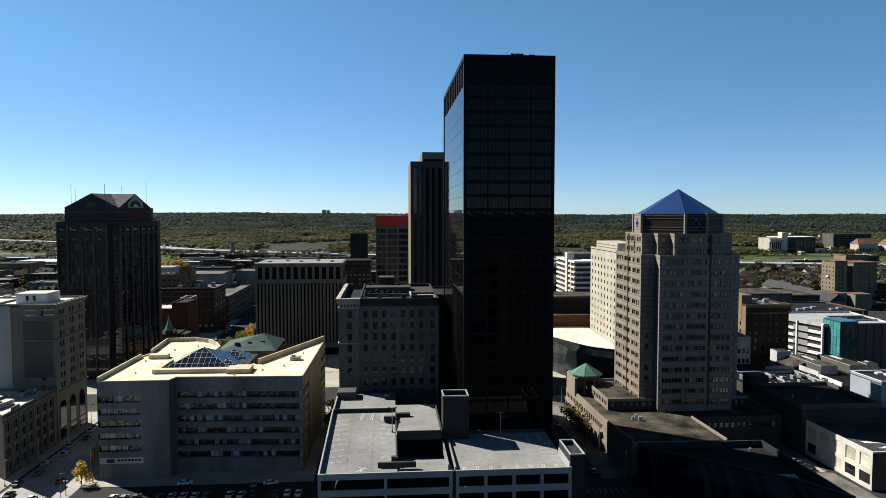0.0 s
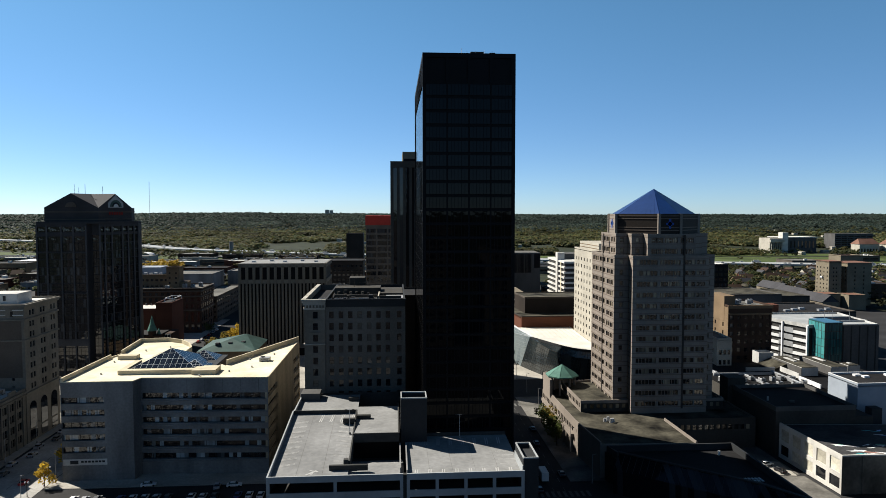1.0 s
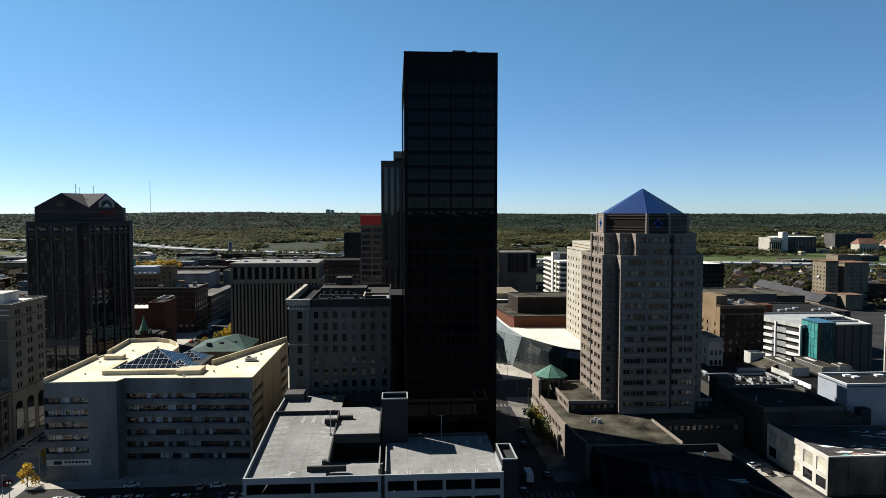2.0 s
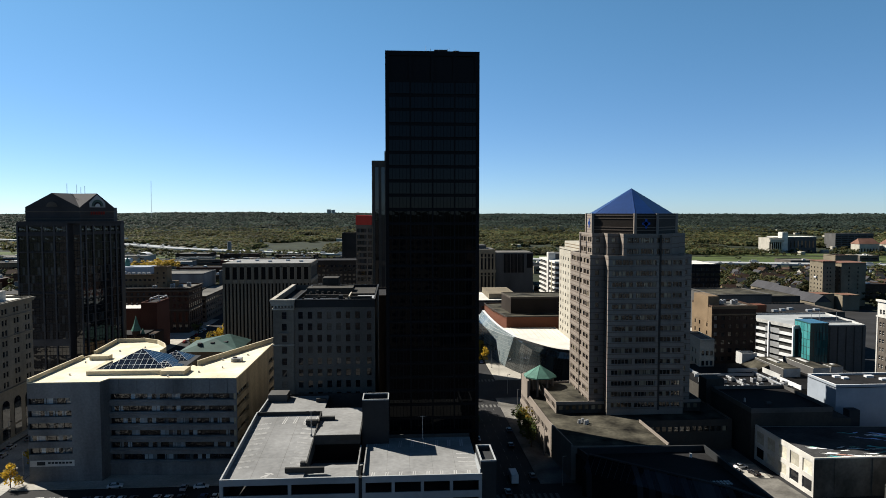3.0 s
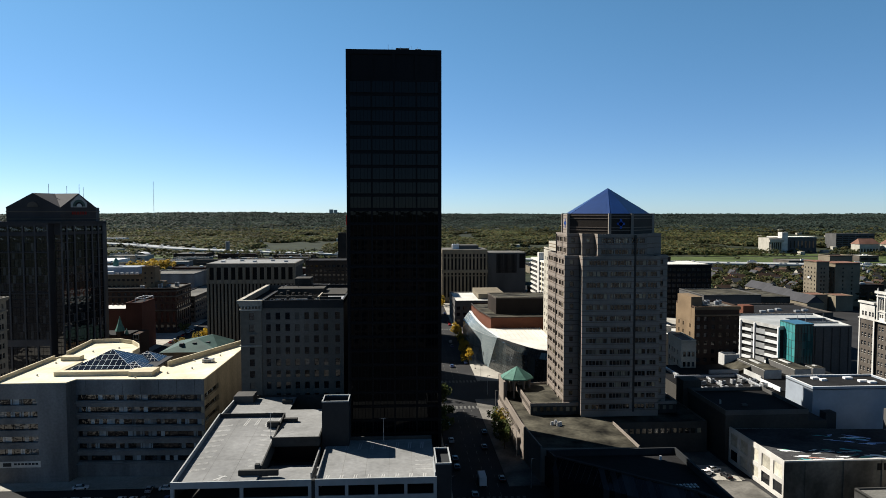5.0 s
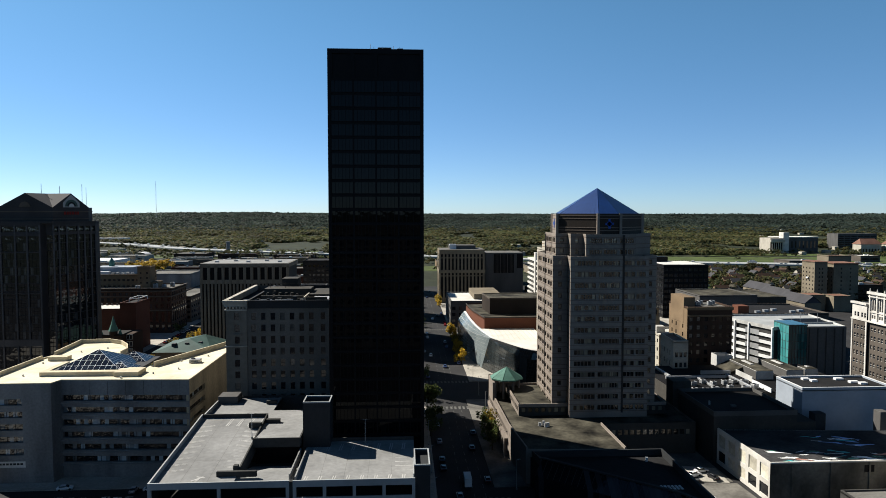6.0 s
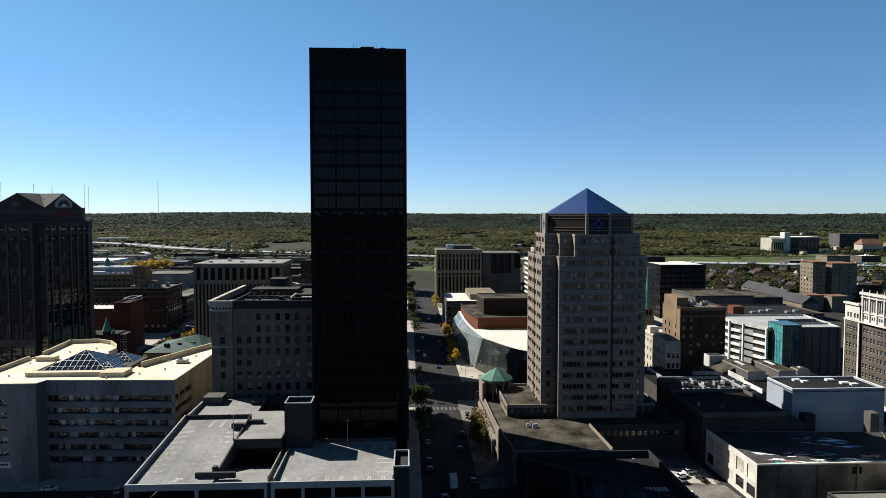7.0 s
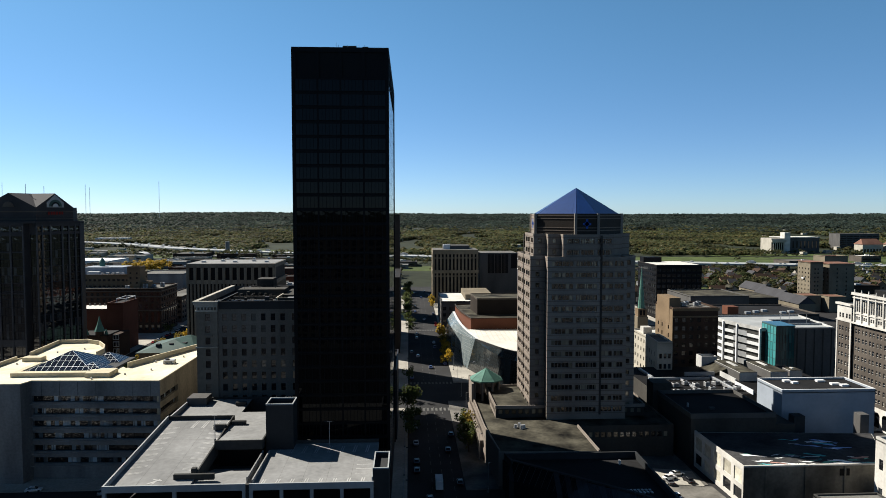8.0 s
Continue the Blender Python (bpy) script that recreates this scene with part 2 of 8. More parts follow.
CLAY_TILE = surface("clay_tile_roof", (0.1411, 0.0747, 0.0539), 0.85, grain=1.2, var=0.15)
PAINT_LINE = surface("white_road_paint", (0.2988, 0.2988, 0.2905), 0.8, grain=3, var=0.15)
WORN_LINE = surface("worn_road_paint", (0.09, 0.09, 0.086), 0.85, grain=2, var=0.4)
RED_TRIM = surface("red_panel", (0.2739, 0.0291, 0.0208), 0.7, grain=1.5, var=0.08)
BLUE_SIGN = surface("blue_sign_enamel", (0.0166, 0.0664, 0.2905), 0.5, grain=2, var=0.04)
WATER = surface("river_water", (0.0166, 0.0249, 0.0291), 0.12, grain=0.3, var=0.1, bump=0.3, spec=0.5)

GLASS = glazing("window_glass", (0.008, 0.009, 0.012), (0.09, 0.086, 0.078), 0.1, spec=0.5)
# pale panes in the next two glasses put bright reflections into the colour
GLASS_OFFICE = glazing("office_ribbon_glass", (0.006, 0.007, 0.009), (0.34, 0.40, 0.43), 0.24, rough=0.04, spec=1.0, wave=1.0, wave_scale=0.7)
GLASS_AMBER = glazing("bronze_window_glass", (0.008, 0.0075, 0.007), (0.24, 0.21, 0.15), 0.2, rough=0.05, spec=0.7, wave=0.25, wave_scale=0.8)
GLASS_BLACK = glazing("black_tower_glass", (0.0016, 0.0018, 0.0022), (0.003, 0.0033, 0.004), 0.3, rough=0.02, spec=0.115, wave=0.05, wave_scale=0.3)
GLASS_DARK = glazing("smoked_glass", (0.006, 0.007, 0.009), (0.03, 0.035, 0.04), 0.2, rough=0.04, spec=0.45, wave=0.1, wave_scale=0.3)
GLASS_GABLED = glazing("mirror_dark_glass", (0.006, 0.007, 0.009), (0.05, 0.055, 0.06), 0.1, rough=0.03, spec=0.8, wave=0.5, wave_scale=0.25)
GLASS_TEAL = glazing("teal_glass", (0.03, 0.155, 0.16), (0.05, 0.21, 0.215), 0.4, rough=0.15, spec=0.6)
# darker copy of the teal holds the front's shade; the stair roof shares it
GLASS_TEAL_SHADED = glazing("shaded_teal_glass", (0.012, 0.055, 0.06), (0.03, 0.10, 0.105), 0.3, rough=0.08, spec=0.7)
# shaded copy of the arts centre glass, for its front
GLASS_SHADED = glazing("shaded_curtain_glass", (0.014, 0.019, 0.021), (0.03, 0.038, 0.04), 0.4, rough=0.12, spec=0.7, wave=0.08)
GLASS_BLUE = glazing("skylight_glass", (0.008, 0.013, 0.022), (0.02, 0.028, 0.04), 0.4, rough=0.07, spec=0.9)
# lit copy of that glass: paleness stands in for sun and sky reflection
GLASS_SKYLIT = glazing("sky_lit_curtain_glass", (0.12, 0.15, 0.16), (0.19, 0.225, 0.23), 0.4, rough=0.2, spec=0.6, wave=0.08)
WOODS = leafage("autumn_woods", [(0.023, 0.038, 0.017), (0.047, 0.060, 0.023), (0.029, 0.047, 0.020), (0.078, 0.075, 0.027), (0.025, 0.039, 0.019), (0.056, 0.063, 0.025), (0.104, 0.074, 0.027), (0.031, 0.049, 0.021), (0.095, 0.053, 0.025), (0.026, 0.042, 0.020)], patch=(0.5, 1.8), crown=0.09)
# bluer, duller leaf tones put the distance haze into the colour
HAZED_WOODS = leafage("far_woods", [(0.020, 0.038, 0.034), (0.030, 0.046, 0.038), (0.040, 0.050, 0.037), (0.024, 0.042, 0.037), (0.044, 0.047, 0.035), (0.027, 0.045, 0.040)], patch=(0.6, 1.5), crown=0.04)
LEAF_GREEN = leafage("green_leaves", [(0.04, 0.06, 0.02), (0.07, 0.09, 0.025), (0.05, 0.07, 0.02), (0.10, 0.10, 0.03)])
LEAF_YELLOW = leafage("yellow_leaves", [(0.42, 0.28, 0.03), (0.55, 0.36, 0.04), (0.33, 0.24, 0.03), (0.48, 0.30, 0.03)])
LEAF_GOLD = leafage("olive_gold_leaves", [(0.20, 0.15, 0.03), (0.28, 0.19, 0.03), (0.12, 0.12, 0.03), (0.24, 0.15, 0.03)])
BARK = surface("bark", (0.0581, 0.0415, 0.0291), 0.95, grain=6, var=0.25)
RUBBER = surface("tyre_rubber", (0.0124, 0.0124, 0.0124), 0.9, grain=5)


# ---- building kit ----
def empty(name, x, y, z=0.0, label="", category="", group="", kind=""):
    ob = new(name)
    ob.location = (x, y, z)
    ob.empty_display_size = 1.0
    return tagged(ob, label, category, group, kind)


def origin(ob):
    v = Vector((0, 0, 0))
    while ob:
        v += ob.location
        ob = ob.parent
    return v


def part(name, bm, materials, parent=None, label=""):
    """Links a bmesh given in world places as one mesh under a thing or a part."""
    me = bpy.data.meshes.new(name)
    bm.normal_update()
    if parent is not None:
        bmesh.ops.translate(bm, verts=bm.verts, vec=-origin(parent))
    bm.to_mesh(me)
    bm.free()
    for m in materials if isinstance(materials, (list, tuple)) else [materials]:
        me.materials.append(m)
    ob = new(name, me)
    ob.parent = parent
    if label:
        ob["label"] = label
    return ob


def quad(bm, a, b, c, d, mi=0):
    f = bm.faces.new([bm.verts.new(p) for p in (a, b, c, d)])
    f.material_index = mi
    return f


def box(bm, x0, x1, y0, y1, z0, z1, mi=0):
    v = [bm.verts.new((x, y, z)) for z in (z0, z1) for x, y in ((x0, y0), (x1, y0), (x1, y1), (x0, y1))]
    for idx in ((3, 2, 1, 0), (4, 5, 6, 7), (0, 1, 5, 4), (1, 2, 6, 5), (2, 3, 7, 6), (3, 0, 4, 7)):
        bm.faces.new([v[i] for i in idx]).material_index = mi
    return v


def boxes(*args, bevel=0.0):
    bm = bmesh.new()
    for a in args:
        box(bm, *a)
    if bevel:
        bmesh.ops.bevel(bm, geom=bm.edges[:], offset=bevel, segments=1, affect="EDGES")
    return bm


def prism(bm, poly, z0, z1, mi=0, top=True, bottom=False, sides=True):
    """Walls round a plan (counter-clockwise) and its top; z1 may be a list, one height a corner."""
    zs = z1 if isinstance(z1, (list, tuple)) else [z1] * len(poly)
    lo = [bm.verts.new((x, y, z0)) for x, y in poly]
    hi = [bm.verts.new((x, y, z)) for (x, y), z in zip(poly, zs)]
    n = len(poly)
    if sides:
        for i in range(n):
            j = (i + 1) % n
            bm.faces.new((lo[i], lo[j], hi[j], hi[i])).material_index = mi
    if top:
        bm.faces.new(hi).material_index = mi
    if bottom:
        bm.faces.new(lo[::-1]).material_index = mi
    return lo, hi


def inset(poly, d):
    """A counter-clockwise plan drawn in by d."""
    out = []
    n = len(poly)
    for i in range(n):
        p, a, b = (Vector(poly[k % n]) for k in (i, i - 1, i + 1))
        u, v = (p - a).normalized(), (b - p).normalized()
        n1, n2 = Vector((-u.y, u.x)), Vector((-v.y, v.x))
        m = (n1 + n2)
        k = d * 2 / max(m.length_squared, 0.2)
        out.append(tuple(p + m * k))
    return out


def parapet_bm(poly, z0, z1, thick=0.4):
    """A low wall round a roof."""
    bm = bmesh.new()
    inner = inset(poly, thick)
    n = len(poly)
    ring = [[bm.verts.new((*p, z)) for p in pts] for pts, z in ((poly, z0), (poly, z1), (inner, z1), (inner, z0))]
    for r in range(4):
        for i in range(n):
            j = (i + 1) % n
            bm.faces.new((ring[r][i], ring[r][j], ring[(r + 1) % 4][j], ring[(r + 1) % 4][i]))
    return bm


WINDOW_MESHES = {}


def window_mesh(w, h, nx, ny, glass, bar_mat, bar=0.07, proud=0.06):
    """One window: panes of glass behind a frame with bars, built facing -y, its middle at the origin."""
    key = (round(w, 2), round(h, 2), nx, ny, glass.name, bar_mat.name, bar, proud)
    if key in WINDOW_MESHES:
        return WINDOW_MESHES[key]
    bm = bmesh.new()
    grid = [[bm.verts.new((-w / 2 + w * i / nx, -proud, -h / 2 + h * j / ny)) for j in range(ny + 1)] for i in range(nx + 1)]
    k = bar / 2
    for i in range(nx):
        for j in range(ny):
            o = (grid[i][j], grid[i + 1][j], grid[i + 1][j + 1], grid[i][j + 1])
            mid, back = [], []
            for v, sx, sz in zip(o, (1, -1, -1, 1), (1, 1, -1, -1)):
                mid.append(bm.verts.new((v.co.x + sx * k, -proud, v.co.z + sz * k)))
                back.append(bm.verts.new((v.co.x + sx * k, 0, v.co.z + sz * k)))
            for a in range(4):
                b = (a + 1) % 4
                bm.faces.new((o[a], o[b], mid[b], mid[a])).material_index = 1
                bm.faces.new((mid[a], mid[b], back[b], back[a])).material_index = 1
            bm.faces.new(back).material_index = 0
    me = bpy.data.meshes.new("window")
    bm.to_mesh(me)
    bm.free()
    me.materials.append(glass)
    me.materials.append(bar_mat)
    WINDOW_MESHES[key] = me
    return me


def hang(name, me, parent, x, y, z, turn=0.0):
    """A part on shared mesh data, at a world place."""
    ob = new(name, me)
    ob.parent = parent
    ob.location = Vector((x, y, z)) - origin(parent)
    ob.rotation_euler = (0, 0, turn)
    return ob


def facade(bm, p0, p1, z0, z1, cols, rows, wins=None, depth=0.25, kind=None, mi=0, skip=None):
    """A wall from p0 to p1 (left to right seen from outside) with recessed openings: cols of (middle, width), rows of (sill, height).
    Each opening is noted in wins as a place for a window of that kind."""
    a, b = Vector((*p0, 0)), Vector((*p1, 0))
    length = (b - a).length
    d = (b - a) / length
    nrm = Vector((d.y, -d.x, 0))
    turn = math.atan2(d.y, d.x)

    def at(u, z, back=0.0):
        p = a + d * u - nrm * back
        return (p.x, p.y, z)

    cols = sorted(cols)
    zs = z0
    for sill, high in sorted(rows):
        if sill > zs:
            quad(bm, at(0, zs), at(length, zs), at(length, sill), at(0, sill), mi)
        top = sill + high
        u = 0.0
        for c, w in cols:
            u0, u1 = c - w / 2, c + w / 2
            if skip and skip(c, sill):
                continue
            if u0 > u:
                quad(bm, at(u, sill), at(u0, sill), at(u0, top), at(u, top), mi)
            quad(bm, at(u0, sill), at(u1, sill), at(u1, sill, depth), at(u0, sill, depth), mi)
            quad(bm, at(u0, top, depth), at(u1, top, depth), at(u1, top), at(u0, top), mi)
            quad(bm, at(u0, sill), at(u0, sill, depth), at(u0, top, depth), at(u0, top), mi)
            quad(bm, at(u1, sill, depth), at(u1, sill), at(u1, top), at(u1, top, depth), mi)
            if wins is not None:
                p = at(c, sill + high / 2, depth)
                wins.append((*p, turn, w, high, kind))
            u = u1
        if u < length:
            quad(bm, at(u, sill), at(length, sill), at(length, top), at(u, top), mi)
        zs = top
    if zs < z1:
        quad(bm, at(0, zs), at(length, zs), at(length, z1), at(0, z1), mi)


def glaze(parent, wins, glass, bar, nx=1, ny=2, name="window", bar_w=0.07, rnd=None):
    for x, y, z, turn, w, h, kind in wins:
        k = kind or (nx, ny)
        hang(name, window_mesh(w, h, k[0], k[1], glass, bar, bar_w), parent, x, y, z, turn)


def spaced(length, n, w, margin=0.0):
    step = (length - 2 * margin) / n
    return [(margin + step * (i + 0.5), w) for i in range(n)]


def floors(z0, n, step, high):
    return [(z0 + step * i, high) for i in range(n)]


def rect(x0, x1, y0, y1):
    return [(x0, y0), (x1, y0), (x1, y1), (x0, y1)]


def flat_roof(parent, poly, z, mat, wall_mat, rise=0.9, thick=0.4, name="roof"):
    bm = bmesh.new()
    prism(bm, inset(poly, thick * 0.5), z - 0.4, z)
    part(name, bm, mat, parent)
    part("parapet", parapet_bm(poly, z - 0.3, z + rise, thick), wall_mat, parent)


def cylinder_bm(x, y, z0, z1, r, n=12, r2=None):
    bm = bmesh.new()
    r2 = r if r2 is None else r2
    poly = [(math.cos(2 * math.pi * i / n), math.sin(2 * math.pi * i / n)) for i in range(n)]
    lo = [bm.verts.new((x + r * c, y + r * s, z0)) for c, s in poly]
    hi = [bm.verts.new((x + r2 * c, y + r2 * s, z1)) for c, s in poly]
    for i in range(n):
        j = (i + 1) % n
        bm.faces.new((lo[i], lo[j], hi[j], hi[i]))
    bm.faces.new(hi)
    bm.faces.new(lo[::-1])
    return bm


def roof_unit(x, y, z, w, d, h, turn=0.0):
    """A rooftop air handler: cabinet, base rails, fan ring and louvred side."""
    th = empty("rooftop_unit", x, y, z, "weathered metal air handling unit standing on a roof", "air handler", "rooftop units")
    th.rotation_euler = (0, 0, turn)
    o = Vector((x, y, z))
    def put(name, bm, mat):
        bmesh.ops.translate(bm, verts=bm.verts, vec=o)
        return part(name, bm, mat, th)
    put("base_rail", boxes((-w / 2, w / 2, -d / 2, -d / 2 + 0.2, 0, 0.2), (-w / 2, w / 2, d / 2 - 0.2, d / 2, 0, 0.2)), DARK_TRIM)
    put("cabinet", boxes((-w / 2, w / 2, -d / 2, d / 2, 0.2, h), bevel=0.06), STEEL)
    put("fan_ring", cylinder_bm(-w * 0.2, 0, h, h + 0.3, min(w, d) * 0.3), DARK_TRIM)
    put("louvre", boxes(*[(-w * 0.35, w * 0.35, -d / 2 - 0.05, -d / 2, 0.5 + k * 0.3, 0.65 + k * 0.3) for k in range(max(1, int((h - 0.6) / 0.3)))]), DARK_TRIM)
    return th


# ---- trees ----
def leaf_cloud(rng, centre, radii, n, size):
    """Leaf clusters as small crossed blades in an uneven crown."""
    verts, faces = [], []
    lobes = [(Vector((rng.gauss(0, 0.42), rng.gauss(0, 0.42), rng.gauss(0, 0.36))), rng.uniform(0.35, 0.62)) for _ in range(8)]
    for _ in range(n):
        c, s = rng.choice(lobes)
        v = Vector((rng.gauss(0, 1), rng.gauss(0, 1), rng.gauss(0, 1))).normalized() * s * rng.random() ** 0.35
        p = c + v
        p = Vector((centre[0] + p.x * radii[0], centre[1] + p.y * radii[1], centre[2] + p.z * radii[2]))
        k = size * rng.uniform(0.6, 1.3)
        q = Euler((rng.uniform(-1.2, 1.2), rng.uniform(-1.2, 1.2), rng.uniform(0, 6.28))).to_matrix()
        b = len(verts)
        for a, e in ((-1, -0.6), (1, -0.6), (0.7, 0.8), (-0.7, 0.8)):
            verts.append(p + q @ Vector((a * k, e * k, 0.25 * k * (abs(a) < 0.9))))
        faces.append((b, b + 1, b + 2, b + 3))
    return verts, faces


def tree_proto(name, seed, high, spread, mat, label, leaves=420, leaf=0.32):
    rng = random.Random(seed)
    th = empty(name, 0, 0, 0, label, "tree", "street trees")
    bm = bmesh.new()

    def limb(a, b, r0, r1, n=6):
        ax = (b - a).normalized()
        s = ax.orthogonal().normalized()
        t = ax.cross(s)
        lo = [bm.verts.new(a + (s * math.cos(k * 6.2832 / n) + t * math.sin(k * 6.2832 / n)) * r0) for k in range(n)]
        hi = [bm.verts.new(b + (s * math.cos(k * 6.2832 / n) + t * math.sin(k * 6.2832 / n)) * r1) for k in range(n)]
        for k in range(n):
            j = (k + 1) % n
            bm.faces.new((lo[k], lo[j], hi[j], hi[k]))

    top = Vector((rng.uniform(-0.2, 0.2), rng.uniform(-0.2, 0.2), high * 0.45))
    limb(Vector((0, 0, 0)), top, 0.16 + high * 0.012, 0.1)
    for k in range(7):
        a = k * 0.9 + rng.uniform(-0.3, 0.3)
        tip = top + Vector((math.cos(a) * spread * 0.55, math.sin(a) * spread * 0.55, high * rng.uniform(0.15, 0.42)))
        limb(top * rng.uniform(0.75, 1.0), tip, 0.08, 0.025, 5)
    part("trunk", bm, BARK, th)
    v, f = leaf_cloud(rng, (0, 0, high * 0.66), (spread, spread, high * 0.42), leaves, leaf)
    me = bpy.data.meshes.new("crown")
    me.from_pydata(v, [], f)
    me.materials.append(mat)
    ob = new("crown", me)
    ob.parent = th
    return th


# ---- ground ----
def grid_height(x, y):
    """The town is level; wooded slopes rise beyond it."""
    d = math.hypot(x, y)
    h = 0.0
    if y > 0:
        k = min(1.0, max(0.0, (d - 2300) / 2500))
        h = (60 + 8 * math.exp(-((x + 900) / 900) ** 2)) * k * k * (3 - 2 * k)
        h += k * (14 * noise.noise(Vector((x / 900, y / 900, 3))) + 5 * noise.noise(Vector((x / 260, y / 400, 9))))
    else:
        k = min(1.0, max(0.0, (d - 1800) / 2500))
        h = 78 * k
    return h


bm = bmesh.new()
rings = [0, 120, 400, 800, 1300, 1800, 2300, 2700, 3100, 3500, 3900, 4300, 4600, 4850]
SEG = 120
rows_v = []
for r in rings:
    rows_v.append([bm.verts.new((r * math.sin(2 * math.pi * k / SEG), r * math.cos(2 * math.pi * k / SEG), grid_height(r * math.sin(2 * math.pi * k / SEG), r * math.cos(2 * math.pi * k / SEG)) - 0.25)) for k in range(SEG)] if r else [bm.verts.new((0, 0, -0.25))])
for i in range(len(rings) - 1):
    for k in range(SEG):
        j = (k + 1) % SEG
        if i == 0:
            bm.faces.new((rows_v[0][0], rows_v[1][j], rows_v[1][k]))
        else:
            bm.faces.new((rows_v[i][k], rows_v[i][j], rows_v[i + 1][j], rows_v[i + 1][k]))
bmesh.ops.recalc_face_normals(bm, faces=bm.faces)
tagged(part("ground", bm, SOIL), "wide level town ground rising to wooded hills", "ground", kind="structure")
bm = boxes((-420, 420, -150, 760, -0.3, 0.0))
tagged(part("road", bm, ASPHALT), "worn dark asphalt of the streets and parking lots", "road", kind="structure")


# pale overlay only on the sunlit street; the shaded one keeps near-black asphalt
bm = boxes((-112.4, -91.4, 60, 300, 0.0, 0.012))
tagged(part("road", bm, STREET), "pale worn concrete street", "road", kind="structure")


def pavement(poly, z=0.15, mat=PAVING, label="pale concrete pavement with a raised kerb"):
    bm = bmesh.new()
    prism(bm, poly, -0.1, z)
    tagged(part("pavement", bm, mat), label, "pavement", kind="structure")


pavement(rect(-91, -22, 209, 290))
pavement(rect(-18, 50, 146, 290))
pavement(rect(67.5, 141, 204, 300), 0.15, SHADED_PAVING, "grey pavement with a raised kerb beside the podium, darkened for its shade")
# pale patch stands in for the sunlit wedge of the yard
pavement([(126, 206), (139.5, 203), (140.5, 215), (128.6, 218)], 0.2)
pavement([(121, 150), (141, 150), (142.6, 186), (141.8, 203), (126, 206), (121.5, 190)], 0.06, SHADED_PAVING, "grey service alley between low buildings, darkened for its shade")
pavement(rect(142, 250, 251, 310))
pavement(rect(-190, -113.5, 150, 290))
pavement(rect(-190, -113, 318, 535))
pavement(rect(-88, 50, 322, 560))
pavement(rect(72, 250, 332, 470))
pavement(rect(72, 250, 492, 640))
pavement(rect(-88, 50, 585, 760))

# ---- dark glass tower ----
TX0, TX1, TY0, TY1, TZ = 21.3, 45.7, 180.8, 247.9, 124.0
tower = empty("glass_tower", (TX0 + TX1) / 2, (TY0 + TY1) / 2, 0.15, "tall black glass office tower with a louvred top band", "skyscraper")
bm = bmesh.new()
box(bm, TX0 + 0.35, TX1 - 0.35, TY0 + 0.35, TY1 - 0.35, 0.15, TZ - 0.5)
part("core", bm, BLACK_METAL, tower)
for x in (TX0, TX1 - 0.7):
    for y in (TY0, TY1 - 0.7):
        part("corner_post", boxes((x, x + 0.7, y, y + 0.7, 0.15, TZ - 1.2)), BLACK_METAL, tower)
part("roof_band", parapet_bm(rect(TX0, TX1, TY0, TY1), TZ - 1.2, TZ, 0.6), BLACK_METAL, tower)
bm = bmesh.new()
prism(bm, rect(TX0 + 0.5, TX1 - 0.5, TY0 + 0.5, TY1 - 0.5), TZ - 1.2, TZ - 0.8)
part("roof", bm, ROOF_DARK, tower)
FH = 3.68
N_FL = 28
Z_LOB = 13.2
LOUVRE = 116.4
bay = (TX1 - TX0 - 1.4) / 4
for f in range(N_FL):
    zc = Z_LOB + FH * (f + 0.5)
    for b in range(4):
        hang("window", window_mesh(bay - 0.35, FH - 0.75, 6, 1, GLASS_BLACK, BLACK_METAL, 0.09), tower, TX0 + 0.7 + bay * (b + 0.5), TY0 + 0.22, zc + 0.2)
    for x, turn in ((TX0 + 0.2, -math.pi / 2), (TX1 - 0.2, math.pi / 2)):
        hang("window_strip", window_mesh(TY1 - TY0 - 1.4, FH - 0.04, 44, 1, GLASS_BLACK, BLACK_METAL, 0.04, 0.004), tower, x, (TY0 + TY1) / 2, zc, turn)
for f in range(N_FL + 1):
    z = Z_LOB + FH * f
    part("spandrel", boxes((TX0 + 0.7, TX1 - 0.7, TY0 + 0.12, TY0 + 0.4, z - 0.16, z + 0.22)), BLACK_METAL, tower)
for b in range(5):
    x = TX0 + 0.7 + bay * b
    part("pier", boxes((x - 0.17, x + 0.17, TY0 + 0.08, TY0 + 0.42, Z_LOB, LOUVRE)), BLACK_METAL, tower)
    part("louvre_pier", boxes((x - 0.45, x + 0.45, TY0 + 0.03, TY0 + 0.6, LOUVRE, TZ - 1.2)), BLACK_METAL, tower)
for x0, x1 in ((TX0, TX0 + 0.6), (TX1 - 0.6, TX1)):
    for k in range(1, 11):
        y = TY0 + 0.7 + (TY1 - TY0 - 1.4) * k / 11
        part("louvre_pier", boxes((x0, x1, y - 0.5, y + 0.5, LOUVRE, TZ - 1.2)), BLACK_METAL, tower)
part("lobby_glass", boxes((TX0 + 1.5, TX1 - 1.5, TY0 + 0.2, TY0 + 0.3, 9.2, 12.8)), GLASS_AMBER, tower)
part("lobby_band", boxes((TX0, TX1, TY0, TY0 + 0.4, 12.8, 13.4), (TX0, TX1, TY0, TY0 + 0.4, 8.2, 9.2)), DARK_TRIM, tower)

# ---- parking garage ----
GX0, GXM, GX1, GY0 = -14.4, 16.4, 42.9, 150.8
garage = empty("parking_garage", 14, 180, 0.15, "pale concrete multi-storey parking garage with sloping roof decks", "parking garage")
